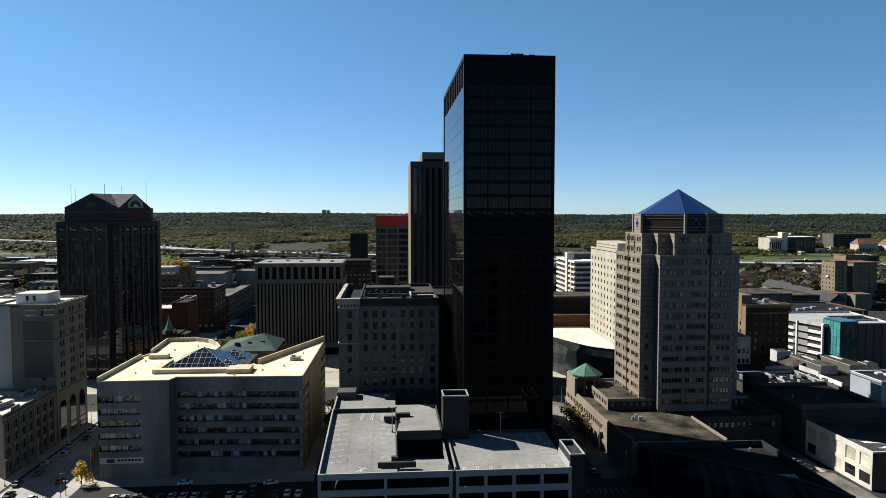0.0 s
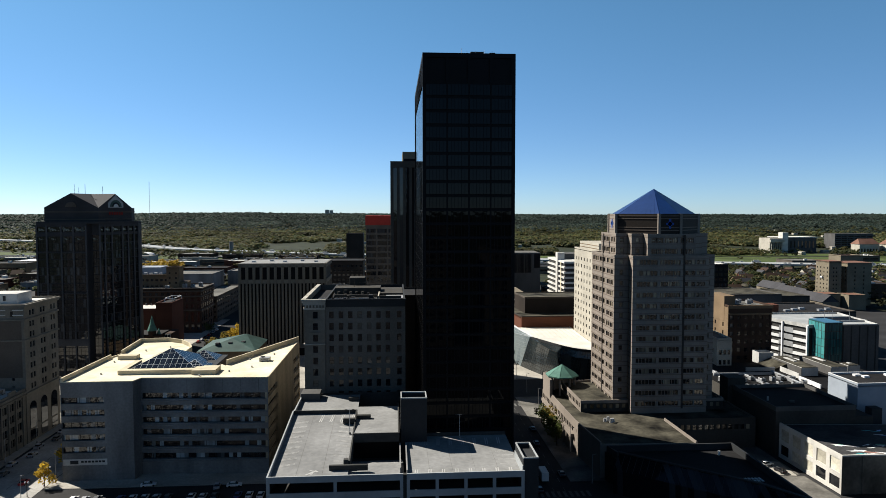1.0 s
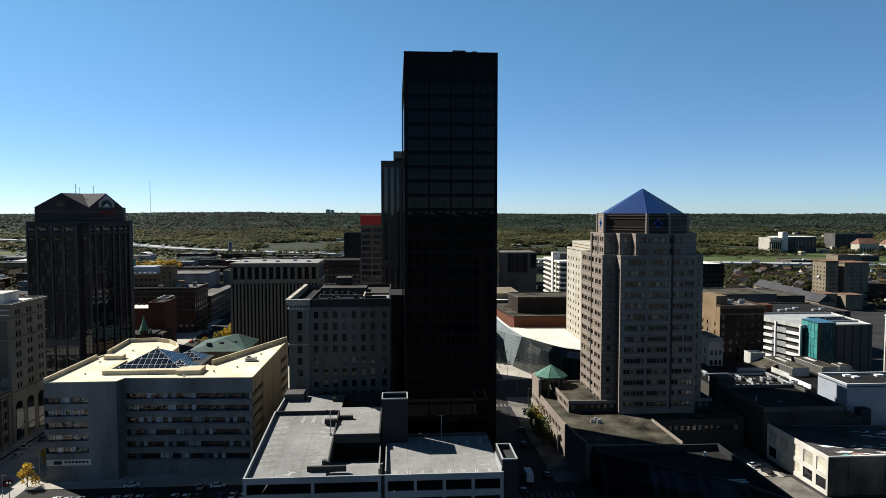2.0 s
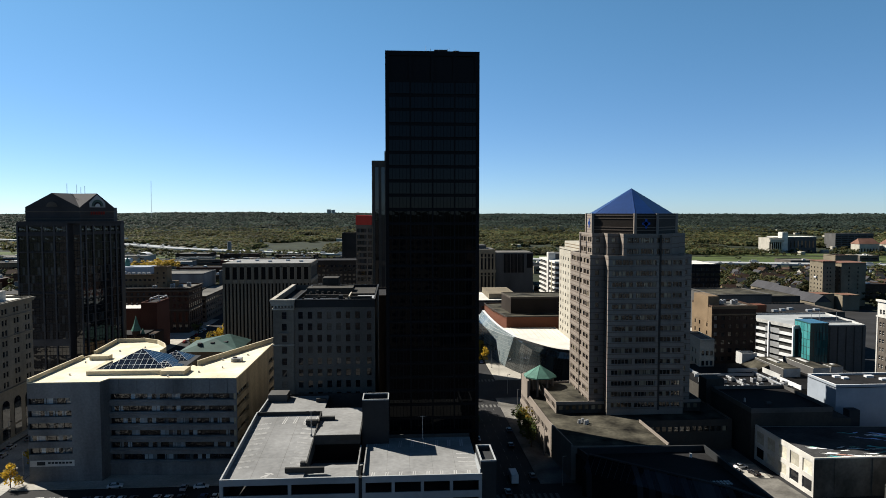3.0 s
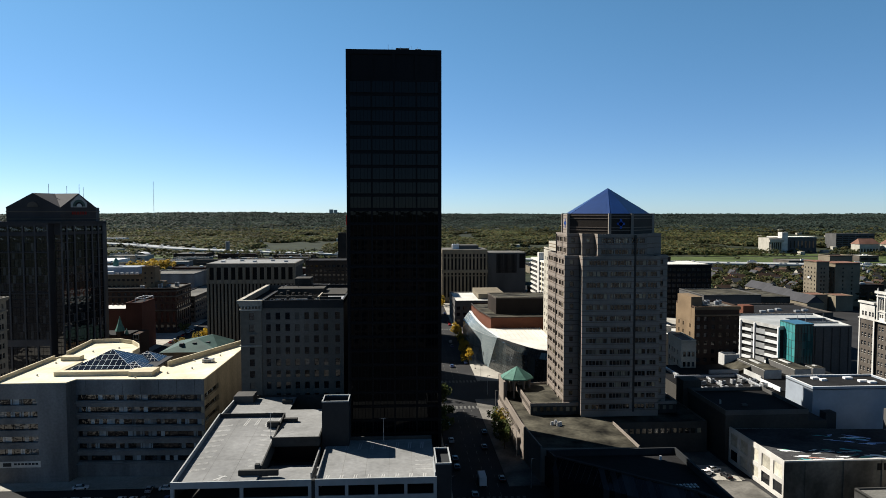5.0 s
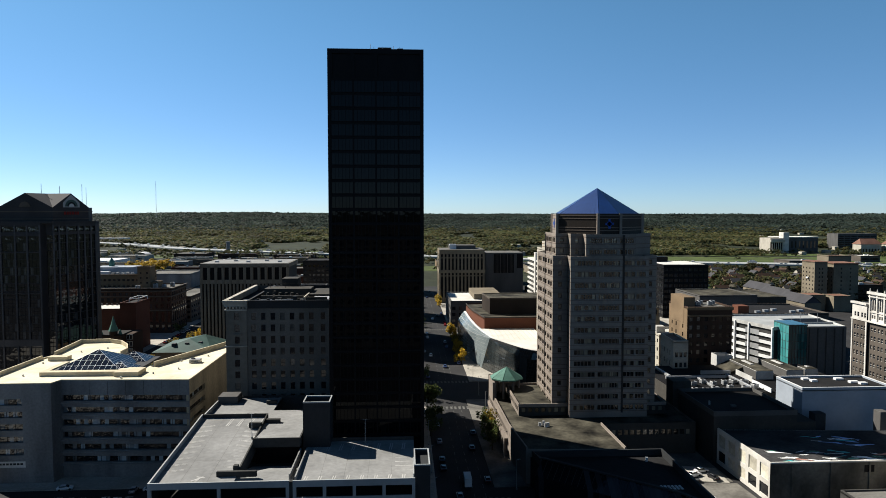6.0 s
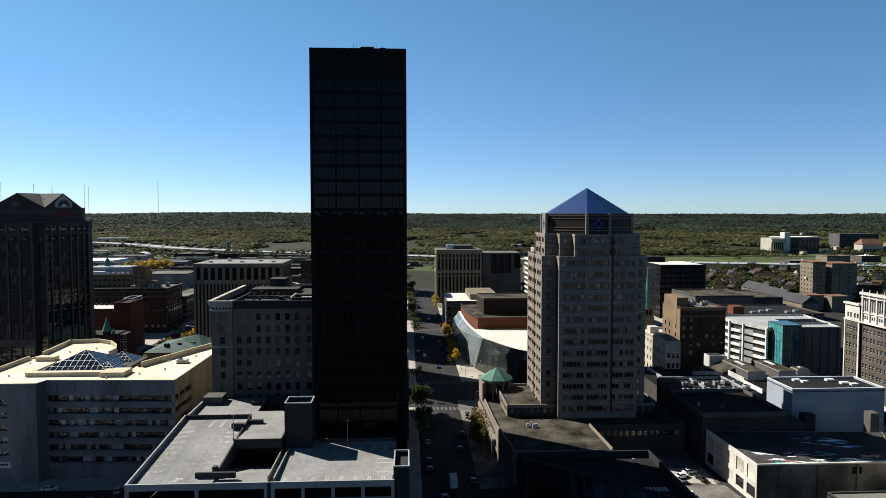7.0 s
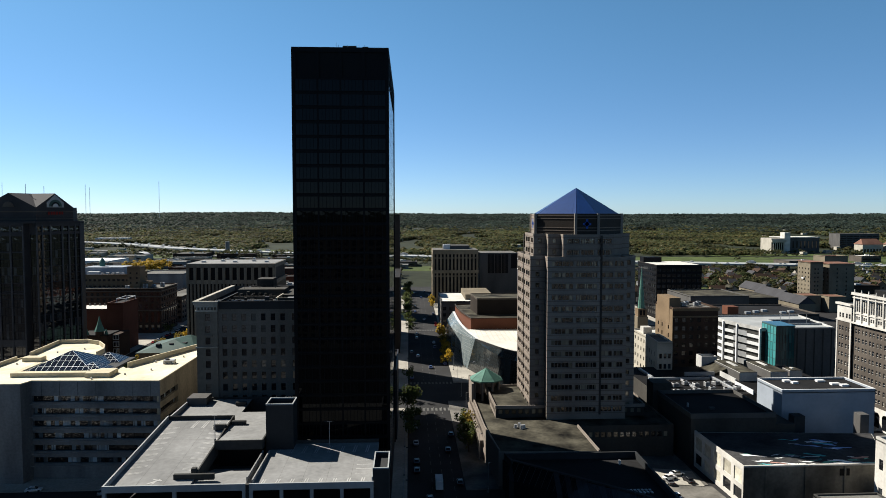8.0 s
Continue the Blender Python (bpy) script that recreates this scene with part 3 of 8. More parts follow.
# left wing: sloping deck from 23.6 at the front to 26.6 at the back
ZF, ZB, YB = 23.5, 26.7, 190.5
def sloped_slab(x0, x1, y0, y1, z0, z1, t=0.5):
    b = bmesh.new()
    v = [b.verts.new(p) for p in ((x0, y0, z0 - t), (x1, y0, z0 - t), (x1, y1, z1 - t), (x0, y1, z1 - t), (x0, y0, z0), (x1, y0, z0), (x1, y1, z1), (x0, y1, z1))]
    for idx in ((3, 2, 1, 0), (4, 5, 6, 7), (0, 1, 5, 4), (1, 2, 6, 5), (2, 3, 7, 6), (3, 0, 4, 7)):
        b.faces.new([v[i] for i in idx])
    return b
part("roof_deck", sloped_slab(GX0 + 0.3, 3.2, GY0 + 0.3, YB, ZF, ZB), DECK, garage)
part("roof_deck", sloped_slab(3.2, GXM - 0.6, GY0 + 0.3, 160.0, ZF, ZF - 0.4), DECK, garage)
part("roof_deck", sloped_slab(3.2, GXM - 0.6, 160.0, 171.5, ZF - 0.4, ZF - 3.4), DECK, garage)
part("roof_deck", sloped_slab(3.2, 14.8, 171.5, 198.5, 26.2, 26.2), DECK, garage)
part("roof_deck", sloped_slab(GX0 + 0.3, 3.2, YB, 212.0, 25.9, 26.2), DECK, garage)
part("roof_deck", sloped_slab(GXM, GX1, GY0 + 0.3, 177.5, ZF, ZF + 0.5), DECK, garage)
bm = sloped_slab(GX0, GX0 + 0.35, GY0, YB, ZF + 1.1, ZB + 1.1, 2.2)
part("parapet", bm, GARAGE_PAINT, garage)
part("parapet", boxes((GX0, 3.4, YB - 0.15, YB + 0.2, ZB - 0.6, ZB + 1.0)), DARK_CONCRETE, garage)
part("parapet", boxes((GX0, GX0 + 0.35, YB + 0.2, 212, 25, 27.2)), GARAGE_PAINT, garage)
# dark tone of these parapets holds the shade on their faces
part("parapet", sloped_slab(3.0, 3.35, 158, YB, ZF + 1.2, ZB + 1.0, 3.6), DARK_CONCRETE, garage)
part("parapet", boxes((3.35, 14.9, 171.3, 171.65, 24.9, 27.2), (14.6, 14.95, 171.65, 198.5, 24.9, 27.1)), DARK_CONCRETE, garage)
# black face stands in for the shade in the pit below the deck
part("pit_shade_wall", boxes((3.35, 14.6, 174.7, 175.2, 16, 25.6)), BLACK_METAL, garage)
part("parapet", boxes((14.9, 15.2, 154.5, 171.3, 22.4, 24.6), (GXM, GXM + 0.3, 153, 171.5, ZF - 1, ZF + 1.1)), CONCRETE, garage)
part("barrier_wall", boxes((-1.2, 7.6, 155.6, 156.4, ZF + 0.2, ZF + 1.5), bevel=0.04), DARK_CONCRETE, garage)
part("barrier_wall", boxes((0.0, 3.1, 182.4, 183.6, ZB - 0.4, ZB + 0.9), bevel=0.04), DARK_CONCRETE, garage)
part("barrier_wall", boxes((3.6, 7.2, 186.6, 187.8, 26.2, 27.2), bevel=0.04), DARK_CONCRETE, garage)
part("barrier_wall", boxes((0.0, 3.0, 205, 206, 26.2, 27.2), bevel=0.04), DARK_CONCRETE, garage)
part("stair_head", boxes((1.9, 3.0, 158.0, 159.2, ZF, ZF + 1.9), bevel=0.05), DARK_CONCRETE, garage)
part("plant_room", boxes((GX0 + 0.1, -8.6, 206, 211.6, 26.1, 28.3), bevel=0.08), GREY_STONE, garage)
# front elevation: open parking storeys
for x0, x1, bays in ((GX0, GXM - 0.8, 2), (GXM, GX1, 4)):
    part("spandrel", boxes((x0, x1, GY0 - 0.25, GY0 + 0.1, 23.2, 24.65)), GARAGE_PAINT, garage)
    for k in range(6):
        z = 19.4 - k * 3.55
        part("spandrel", boxes((x0, x1, GY0 - 0.25, GY0 + 0.1, z, z + 1.5)), GARAGE_PAINT, garage)
    for k in range(bays + 1):
        x = x0 + 0.35 + (x1 - x0 - 0.7) * k / bays
        part("column", boxes((x - 0.35, x + 0.35, GY0 - 0.2, GY0 + 0.5, 0.15, 23.4)), GARAGE_PAINT, garage)
    # inner slabs are darkened to hold the shade inside the storeys
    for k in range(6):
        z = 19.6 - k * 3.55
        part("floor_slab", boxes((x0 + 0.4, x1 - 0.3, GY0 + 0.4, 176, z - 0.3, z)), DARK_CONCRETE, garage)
# side and back walls carry the same shade-dark tone
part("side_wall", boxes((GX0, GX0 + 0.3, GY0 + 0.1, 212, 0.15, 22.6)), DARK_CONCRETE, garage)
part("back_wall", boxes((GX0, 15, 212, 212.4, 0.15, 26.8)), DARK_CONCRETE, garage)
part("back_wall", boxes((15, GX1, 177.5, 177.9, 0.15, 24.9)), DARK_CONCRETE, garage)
part("joint_post", boxes((GXM - 0.8, GXM, GY0, GY0 + 1, 0.15, 24.4)), DARK_CONCRETE, garage)
# stair towers
def open_top_tower(x0, x1, y0, y1, z, mat):
    part("stair_tower", boxes((x0, x1, y0, y1, 0.15, z - 1.2)), mat, garage)
    part("stair_coping", parapet_bm(rect(x0, x1, y0, y1), z - 0.3, z, 0.3), GARAGE_PAINT, garage)
    part("stair_shell", parapet_bm(rect(x0, x1, y0, y1), z - 1.25, z - 0.3, 0.26), mat, garage)
open_top_tower(15.3, 22.0, 173.6, 179.8, 35.4, SLATE_METAL)
open_top_tower(42.7, 46.2, 151.2, 161.5, 27.4, SLATE_METAL)
part("stair_side", boxes((42.5, 42.72, 151.2, 161.5, ZF, 25.4)), GARAGE_PAINT, garage)

# ---- concrete office building ----
OZ = 30.6
office = empty("office_building", -56, 240, 0.15, "grey concrete office building with long window bands and a cream roof", "office building")
o_plan = [(-88, 215), (-66.5, 215), (-65.6, 219.3), (-26, 217.2), (-24.7, 279), (-43.5, 236), (-47, 240), (-62, 250), (-62, 262), (-65, 270), (-70, 277), (-77, 281.5), (-87.5, 280), (-85.5, 256), (-87.2, 250)]
wins = []
bm = bmesh.new()
rows = [(4.9 + 3.84 * k, 1.95) for k in range(6)]
facade(bm, (-88, 215), (-66.5, 215), 0.15, OZ, [(6.5, 12.8)], rows[1:], wins, 0.9, (5, 1))
facade(bm, (-66.5, 215), (-65.6, 219.3), 0.15, OZ, [], [], wins)
facade(bm, (-65.6, 219.3), (-26, 217.2), 0.15, OZ, [(19.75, 39.3)], rows, wins, 1.1, (14, 1))
n = len(o_plan)
for i in range(4, n):
    facade(bm, o_plan[i], o_plan[(i + 1) % n], 0.15, OZ, [], [], wins)
part("wall", bm, CONCRETE, office)
bm = bmesh.new()
facade(bm, (-26, 217.2), (-24.7, 279), 0.15, OZ, [(7.7, 15.2), (54, 13)], rows, wins, 1.0, (6, 1))
part("side_wall", bm, BOUNCE_CONCRETE, office)
for k in range(6):
    part("ledge", boxes((-65.2, -26.1, 217.0, 217.25, rows[k][0] - 0.28, rows[k][0] - 0.06)), CONCRETE, office)
part("banner", boxes((-87.7, -74.6, 214.9, 215.02, 5.0, 6.9)), WHITE_STONE, office, "faded pale blue banner of plain bars")
part("banner_bars", boxes((-85.6, -83.2, 214.86, 214.9, 5.4, 6.5), *[(-82.4 + 1.05 * k, -81.6 + 1.05 * k, 214.86, 214.9, 5.8, 6.4) for k in range(7)]), SLATE_METAL, office)
glaze(office, wins, GLASS_OFFICE, DARK_TRIM, name="window_band", bar_w=0.12)
bm = bmesh.new()
prism(bm, inset(o_plan, 0.3), OZ - 0.4, OZ + 0.15)
part("roof", bm, CREAM_ROOF, office)
def curb(points, z0, z1, t, name, mat, th):
    """A low wall along an open line."""
    b = bmesh.new()
    pts = [Vector((*p, 0)) for p in points]
    L, R = [], []
    for i, p in enumerate(pts):
        u = (pts[min(i + 1, len(pts) - 1)] - pts[max(i - 1, 0)]).normalized()
        nn = Vector((-u.y, u.x, 0)) * t / 2
        L.append(p + nn)
        R.append(p - nn)
    for i in range(len(pts) - 1):
        for q in (((L[i], z1), (R[i], z1), (R[i + 1], z1), (L[i + 1], z1)), ((R[i], z0), (R[i + 1], z0), (R[i + 1], z1), (R[i], z1)), ((L[i + 1], z0), (L[i], z0), (L[i], z1), (L[i + 1], z1))):
            quad(b, *[(v.x, v.y, z) for v, z in q])
    for i in (0, len(pts) - 1):
        quad(b, *[(v.x, v.y, z) for v, z in ((L[i], z0), (R[i], z0), (R[i], z1), (L[i], z1))])
    return part(name, b, mat, th)
curb([(-87.8, 215.2), (-87.0, 250)], OZ, OZ + 1.5, 0.5, "parapet", CREAM_STONE, office)
arc = [(-85.6, 256), (-87.2, 279.6), (-77, 281), (-70.2, 276.6), (-65.4, 269.6), (-62.4, 262), (-62.2, 256)]
curb(arc, OZ, OZ + 1.7, 0.5, "parapet", CREAM_STONE, office)
curb([(-87, 250), (-85.6, 256)], OZ, OZ + 0.6, 0.4, "parapet", CREAM_STONE, office)
curb([(-43.3, 236.3), (-25, 278.7)], OZ, OZ + 1.9, 0.5, "parapet", CREAM_STONE, office)
curb([(-24.9, 278.6), (-26.1, 217.6)], OZ, OZ + 0.35, 0.4, "parapet", CREAM_STONE, office)
curb([(-87.7, 215.3), (-66.6, 215.3), (-65.5, 219.5), (-26.2, 217.5)], OZ, OZ + 0.3, 0.4, "parapet", CREAM_STONE, office)
part("skylight_curb", boxes((-74.5, -46, 224, 226.6, OZ, OZ + 1.5), (-74.5, -72.6, 226.6, 240, OZ, OZ + 1.5)), CREAM_STONE, office)
part("roof_plinth", boxes((-51, -43.5, 222.5, 229.5, OZ, OZ + 1.6), bevel=0.05), CREAM_STONE, office)
part("roof_plinth", boxes((-83.5, -77, 247, 250.5, OZ, OZ + 1.6), bevel=0.05), CREAM_STONE, office)
roof_unit(-31.5, 242, OZ + 0.15, 3.6, 2.4, 1.3)

# skylight of three glass pyramids
sky_l = empty("skylight", -60, 238, OZ + 0.15, "dark blue glass pyramid skylights with white glazing bars", "skylight")
def glass_pyramid(x0, x1, y0, y1, z0, z1, nbar, bar_mat, w):
    bm = bmesh.new()
    c = [(x0, y0, z0), (x1, y0, z0), (x1, y1, z0), (x0, y1, z0)]
    ap = ((x0 + x1) / 2, (y0 + y1) / 2, z1)
    for i in range(4):
        vs = [bm.verts.new(p) for p in (c[i], c[(i + 1) % 4], ap)]
        bm.faces.new(vs)
    pyr = part("pyramid", bm, GLASS_BLUE, sky_l)
    bm = bmesh.new()
    A = Vector(ap)
    for i in range(4):
        a, b = Vector(c[i]), Vector(c[(i + 1) % 4])
        nn = (b - a).cross(A - a).normalized() * 0.08
        for k in range(nbar + 1):
            s = k / nbar
            foot = a.lerp(b, s)
            rise = min(1.0, 1 - abs(2 * s - 1)) if 0 < s < 1 else 1.0
            if 0 < s < 1:
                ridge = a if s < 0.5 else b
                tip = ridge.lerp(A, 1 - abs(2 * s - 1))
            else:
                tip = A
            wv = (b - a).normalized() * w
            quad(bm, foot - wv + nn, foot + wv + nn, tip + wv + nn, tip - wv + nn)
        for k in range(1, 4):
            s = k / 4
            p, q = a.lerp(A, s), b.lerp(A, s)
            up = (A - (a + b) / 2).normalized() * w
            quad(bm, p - up + nn, q - up + nn, q + up + nn, p + up + nn)
    part("glazing_bar", bm, bar_mat, pyr)
glass_pyramid(-72.4, -50.5, 226.8, 246.5, OZ + 0.9, OZ + 6.2, 12, STEEL, 0.028)
glass_pyramid(-57, -47.5, 227, 235.5, OZ + 0.9, OZ + 3.2, 7, STEEL, 0.035)
glass_pyramid(-58.5, -48, 241, 250, OZ + 0.9, OZ + 3.6, 7, STEEL, 0.035)
part("gutter", boxes((-60, -46, 226.7, 250, OZ + 0.2, OZ + 0.85)), SLATE_METAL, sky_l)

# ---- old hotel block with a corniced corner bay ----
HX0, HX1, HY0, HY1, HZ = -14.4, 17.2, 216.6, 262.0, 55.2
hotel = empty("hotel_building", 1, 240, 0.15, "old buff brick hotel with sash windows and a pale cornice", "building")
wins = []
bm = bmesh.new()
H_BAY = 6.4
rows = floors(9.4, 12, 3.63, 2.15)
bay_bm = bmesh.new()
facade(bay_bm, (HX0, HY0), (HX0 + H_BAY, HY0), 0.15, HZ, [(3.4, 1.5)], rows, wins, 0.3)
part("corner_bay", bay_bm, LIME_STONE, hotel)
HX_R = 17.2
facade(bm, (HX0 + H_BAY, HY0 + 0.3), (HX_R, HY0 + 0.3), 0.15, HZ - 1.0, [(2.0 + 2.95 * k, 1.4) for k in range(7)] + [(23.3, 1.4)], rows, wins, 0.25)
facade(bm, (HX1, HY0), (HX1, HY1), 0.15, HZ, [], [])
facade(bm, (HX1, HY1), (HX0, HY1), 0.15, HZ, [], [])
facade(bm, (HX0, HY1), (HX0, HY0), 0.15, HZ, spaced(HY1 - HY0, 12, 1.5, 1), rows, wins, 0.3)
quad(bm, (HX0 + H_BAY, HY0, 0.15), (HX0 + H_BAY, HY0 + 0.3, 0.15), (HX0 + H_BAY, HY0 + 0.3, HZ), (HX0 + H_BAY, HY0, HZ))
part("wall", bm, OLD_BRICK, hotel)
glaze(hotel, wins, GLASS, DARK_TRIM, 1, 2)
bm = bmesh.new()
prism(bm, rect(HX0 + 0.3, HX1 - 0.3, HY0 + 0.6, HY1 - 0.3), HZ - 2.4, HZ - 1.9)
part("roof", bm, ROOF_DARK, hotel)
part("parapet", parapet_bm(rect(HX0 + H_BAY, HX1, HY0 + 0.35, HY1), HZ - 1.2, HZ + 0.1, 0.5), SLATE_METAL, hotel)
part("frieze", boxes((HX0 + H_BAY + 0.4, HX1, HY0 + 0.05, HY0 + 0.34, HZ - 2.3, HZ - 0.1), (HX0 + H_BAY + 0.4, HX1 + 0.15, HY0 - 0.15, HY0 + 0.34, HZ - 0.1, HZ + 0.2)), SLATE_METAL, hotel)
for z0, z1, o in ((HZ - 3.0, HZ - 2.5, 0.3), (HZ - 1.6, HZ - 0.9, 0.4), (HZ - 0.9, HZ - 0.2, 0.7), (HZ - 0.2, HZ + 0.25, 0.9), (HZ - 14.2, HZ - 13.8, 0.3)):
    part("cornice", boxes((HX0 - o, HX0 + H_BAY + o * 0.4, HY0 - o, HY0 + 0.4, z0, z1), (HX0 - o, HX0 + 0.4, HY0 + 0.4, HY1, z0, z1)), CORNICE_STONE, hotel)
bm = bmesh.new()
for k in range(7):
    x = HX0 + 0.3 + k * 1.0
    box(bm, x, x + 0.35, HY0 - 0.8, HY0, HZ - 2.3, HZ - 1.6)
part("bracket", bm, CORNICE_STONE, hotel)
part("surround", boxes((HX0 + 2.3, HX0 + 2.6, HY0 - 0.12, HY0 + 0.1, 49, 53), (HX0 + 4.2, HX0 + 4.5, HY0 - 0.12, HY0 + 0.1, 49, 53), (HX0 + 2.0, HX0 + 4.8, HY0 - 0.5, HY0 + 0.1, 44.6, 45.0)), LIME_STONE, hotel)
part("penthouse", boxes((-6.5, 9, 236, 244, HZ - 2, HZ + 1.6), (9, 16.6, 232, 250, HZ - 2, HZ + 0.2)), SHADE_STONE, hotel)
part("elevator_house", boxes((-2.2, 3.4, 245, 252, HZ - 2, HZ + 4.2), bevel=0.1), SHADE_STONE, hotel)
part("light_well", boxes((9.2, 16, 222.5, 223.2, HZ - 2, HZ + 0.4), (-6, 9, 228, 228.6, HZ - 2, HZ + 0.3)), SHADE_STONE, hotel)
for k in range(6):
    part("roof_vent", cylinder_bm(-4.5 + 1.9 * k, 231 + (k % 2) * 1.6, HZ - 2, HZ - 0.2 + 0.3 * (k % 3), 0.4, 10), DARK_TRIM, hotel)
part("pipe_rack", boxes((-8, -7.6, 222, 240, HZ - 1.9, HZ - 0.9), (-11, 8, 225.6, 226, HZ - 1.9, HZ - 0.6)), STEEL, hotel)

part("light_well", boxes((8.4, 8.8, 223.2, 236, HZ - 2, HZ + 0.35)), CREAM_BRICK, hotel)
part("metal_roof", boxes((11, 16.6, 223.4, 231.8, HZ - 1.6, HZ - 0.4)), STEEL, hotel)
rng = random.Random(61)
for k in range(16):
    x, y, r = rng.uniform(-7, 7.5), rng.uniform(218.5, 235), rng.uniform(0.3, 0.8)
    part("roof_vent", boxes((x - r, x + r, y - r, y + r, HZ - 1.9, HZ - 1.9 + rng.uniform(1.0, 3.0)), bevel=0.05), (SLATE_METAL, DARK_TRIM, SHADE_STONE)[k % 3], hotel)
for k in range(3):
    part("roof_pipe", cylinder_bm(-5 + 5 * k, 238.5 + k, HZ + 1.5, HZ + 3.0 + k, 0.07, 6), DARK_TRIM, hotel)
for k in range(5):
    part("roof_tank", cylinder_bm(-5 + 2.0 * k, 234.5 + 0.5 * (k % 2), HZ - 1.9, HZ + 0.5, 0.6, 10, 0.45), SHADE_STONE, hotel)
part("tank_rail", boxes((-6.2, 6.5, 243.6, 243.68, HZ + 2.5, HZ + 2.6), *[(-6.2 + 2.5 * k, -6.12 + 2.5 * k, 243.6, 243.68, HZ + 1.6, HZ + 2.6) for k in range(6)]), DARK_TRIM, hotel)
for x, y in ((-80, 225), (-76, 238), (-79, 262), (-72, 268), (-40, 226), (-34, 232), (-30, 252), (-37, 244), (-83, 243), (-48, 220.5)):
    part("roof_vent", cylinder_bm(x, y, OZ + 0.1, OZ + 0.75, 0.28, 8), STEEL, office)
# panel joints down the office front
for k in range(7):
    x = -62.5 + 5.6 * k
    y = 219.3 - 2.1 * (x + 65.6) / 39.6 - 0.02
    part("panel_joint", boxes((x - 0.04, x + 0.04, y - 0.02, y + 0.1, OZ - 4.4, OZ - 0.1)), DARK_CONCRETE, office)

# ---- pyramid-roofed tower with its pedestal ----
PX, PY = 112.4, 255.9
pt = empty("pyramid_tower", PX, PY, 0.15, "beige granite office tower with stepped corners and a blue pyramid roof", "skyscraper")
def step_plan(a, steps):
    """A square of half width a whose corners step back."""
    q = [(-a, -a + sum(s for _, s in steps))]
    x, y = -a, -a + sum(s for _, s in steps)
    for dx, dy in steps:
        x += dx
        q.append((x, y))
        y -= dy
        q.append((x, y))
    out = []
    for k in range(4):
        c, s = round(math.cos(k * math.pi / 2)), round(math.sin(k * math.pi / 2))
        out += [(PX + c * u - s * v, PY + s * u + c * v) for u, v in q]
    return out
Z1, Z2, Z3 = 66.9, 74.6, 82.1
lower = [(x - 0.5, y + 0.8) for x, y in step_plan(18.8, [(5.2, 4.6)])]
upper = step_plan(17.4, [(4.4, 4.2), (4.4, 4.2)])
FL = 3.92
rows_l = [(Z1 - 2.95 - FL * k, 1.75) for k in range(14)]
rows_u = [(Z2 - 2.9 - FL * k, 1.75) for k in range(2)]
def pt_faces(bm, plan, z0, z1, rows, wins):
    n = len(plan)
    for i in range(n):
        p, q = Vector(plan[i]), Vector(plan[(i + 1) % n])
        L = (q - p).length
        nrm = Vector(((q - p).y, -(q - p).x)).normalized()
        if nrm.y > 0.5 or nrm.x > 0.5 and L < 6:
            facade(bm, p, q, z0, z1, [], [])
        elif L > 12:
            s = L / 26.0
            cols = [(2.2 * s + 0.9, 3.3 * s), (6.6 * s, 3.6 * s), (L / 2 - 0.2, 6.9 * s), (L - 6.4 * s, 3.6 * s), (L - 2.6 * s, 3.0 * s)]
            w2 = []
            facade(bm, p, q, z0, z1, cols, rows, w2, 0.3)
            for w in w2:
                wins.append((*w[:6], (max(3, round(w[4] / 1.3)), 1)))
        elif L > 4.3 and nrm.y < -0.5:
            facade(bm, p, q, z0, z1, [(L / 2, 1.4)], rows, wins, 0.3, (1, 1))
        else:
            facade(bm, p, q, z0, z1, [], [])
wins = []
bm = bmesh.new()
pt_faces(bm, lower, 10.0, Z1, rows_l, wins)
pt_faces(bm, upper, Z1, Z2, rows_u, wins)
part("wall", bm, PINK_STONE, pt)
glaze(pt, wins, GLASS_AMBER, PINK_BAND, bar_w=0.24)
for plan, rows in ((lower, rows_l), (upper, rows_u)):
    ring = inset(plan, -0.05)
    nn = len(plan)
    for z, hgt in rows:
        for z0 in (z - 0.5, z + hgt + 0.22):
            bm = bmesh.new()
            lo_v, mid_v, in_v = ([bm.verts.new((*p, zz)) for p in pl] for pl, zz in ((ring, z0), (ring, z0 + 0.28), (plan, z0 + 0.28)))
            for i in range(nn):
                j = (i + 1) % nn
                bm.faces.new((lo_v[i], lo_v[j], mid_v[j], mid_v[i]))
                bm.faces.new((mid_v[i], mid_v[j], in_v[j], in_v[i]))
            part("band", bm, PINK_BAND, pt)
# dark strips on the face stand in for shaded recess lines
for x0, x1, y0, y1 in ((PX + 4.3, PX + 5.0, PY - 18.12, PY - 17.8), (PX - 19.42, PX - 19.1, PY - 0.5, PY + 0.4)):
    part("recess_shade_strip", boxes((x0, x1, y0, y1, 12, Z2)), DARK_TRIM, pt)
bm = bmesh.new()
prism(bm, lower, Z1 - 0.3, Z1 - 0.02)
prism(bm, upper, Z2 - 0.3, Z2 - 0.05)
part("roof", bm, ROOF_GREY, pt)
part("coping", parapet_bm(inset(lower, -0.08), Z1 - 0.3, Z1 + 0.35, 0.4), PINK_STONE, pt)
part("coping", parapet_bm(inset(upper, -0.08), Z2 - 0.3, Z2 + 0.35, 0.4), PINK_STONE, pt)
def octo(r, c):
    return [(PX - c, PY - r), (PX + c, PY - r), (PX + r, PY - c), (PX + r, PY + c), (PX + c, PY + r), (PX - c, PY + r), (PX - r, PY + c), (PX - r, PY - c)]
crown = octo(15.9, 4.0)
bm = bmesh.new()
prism(bm, crown, Z2 - 0.1, Z3)
part("crown", bm, BROWN_STONE, pt)
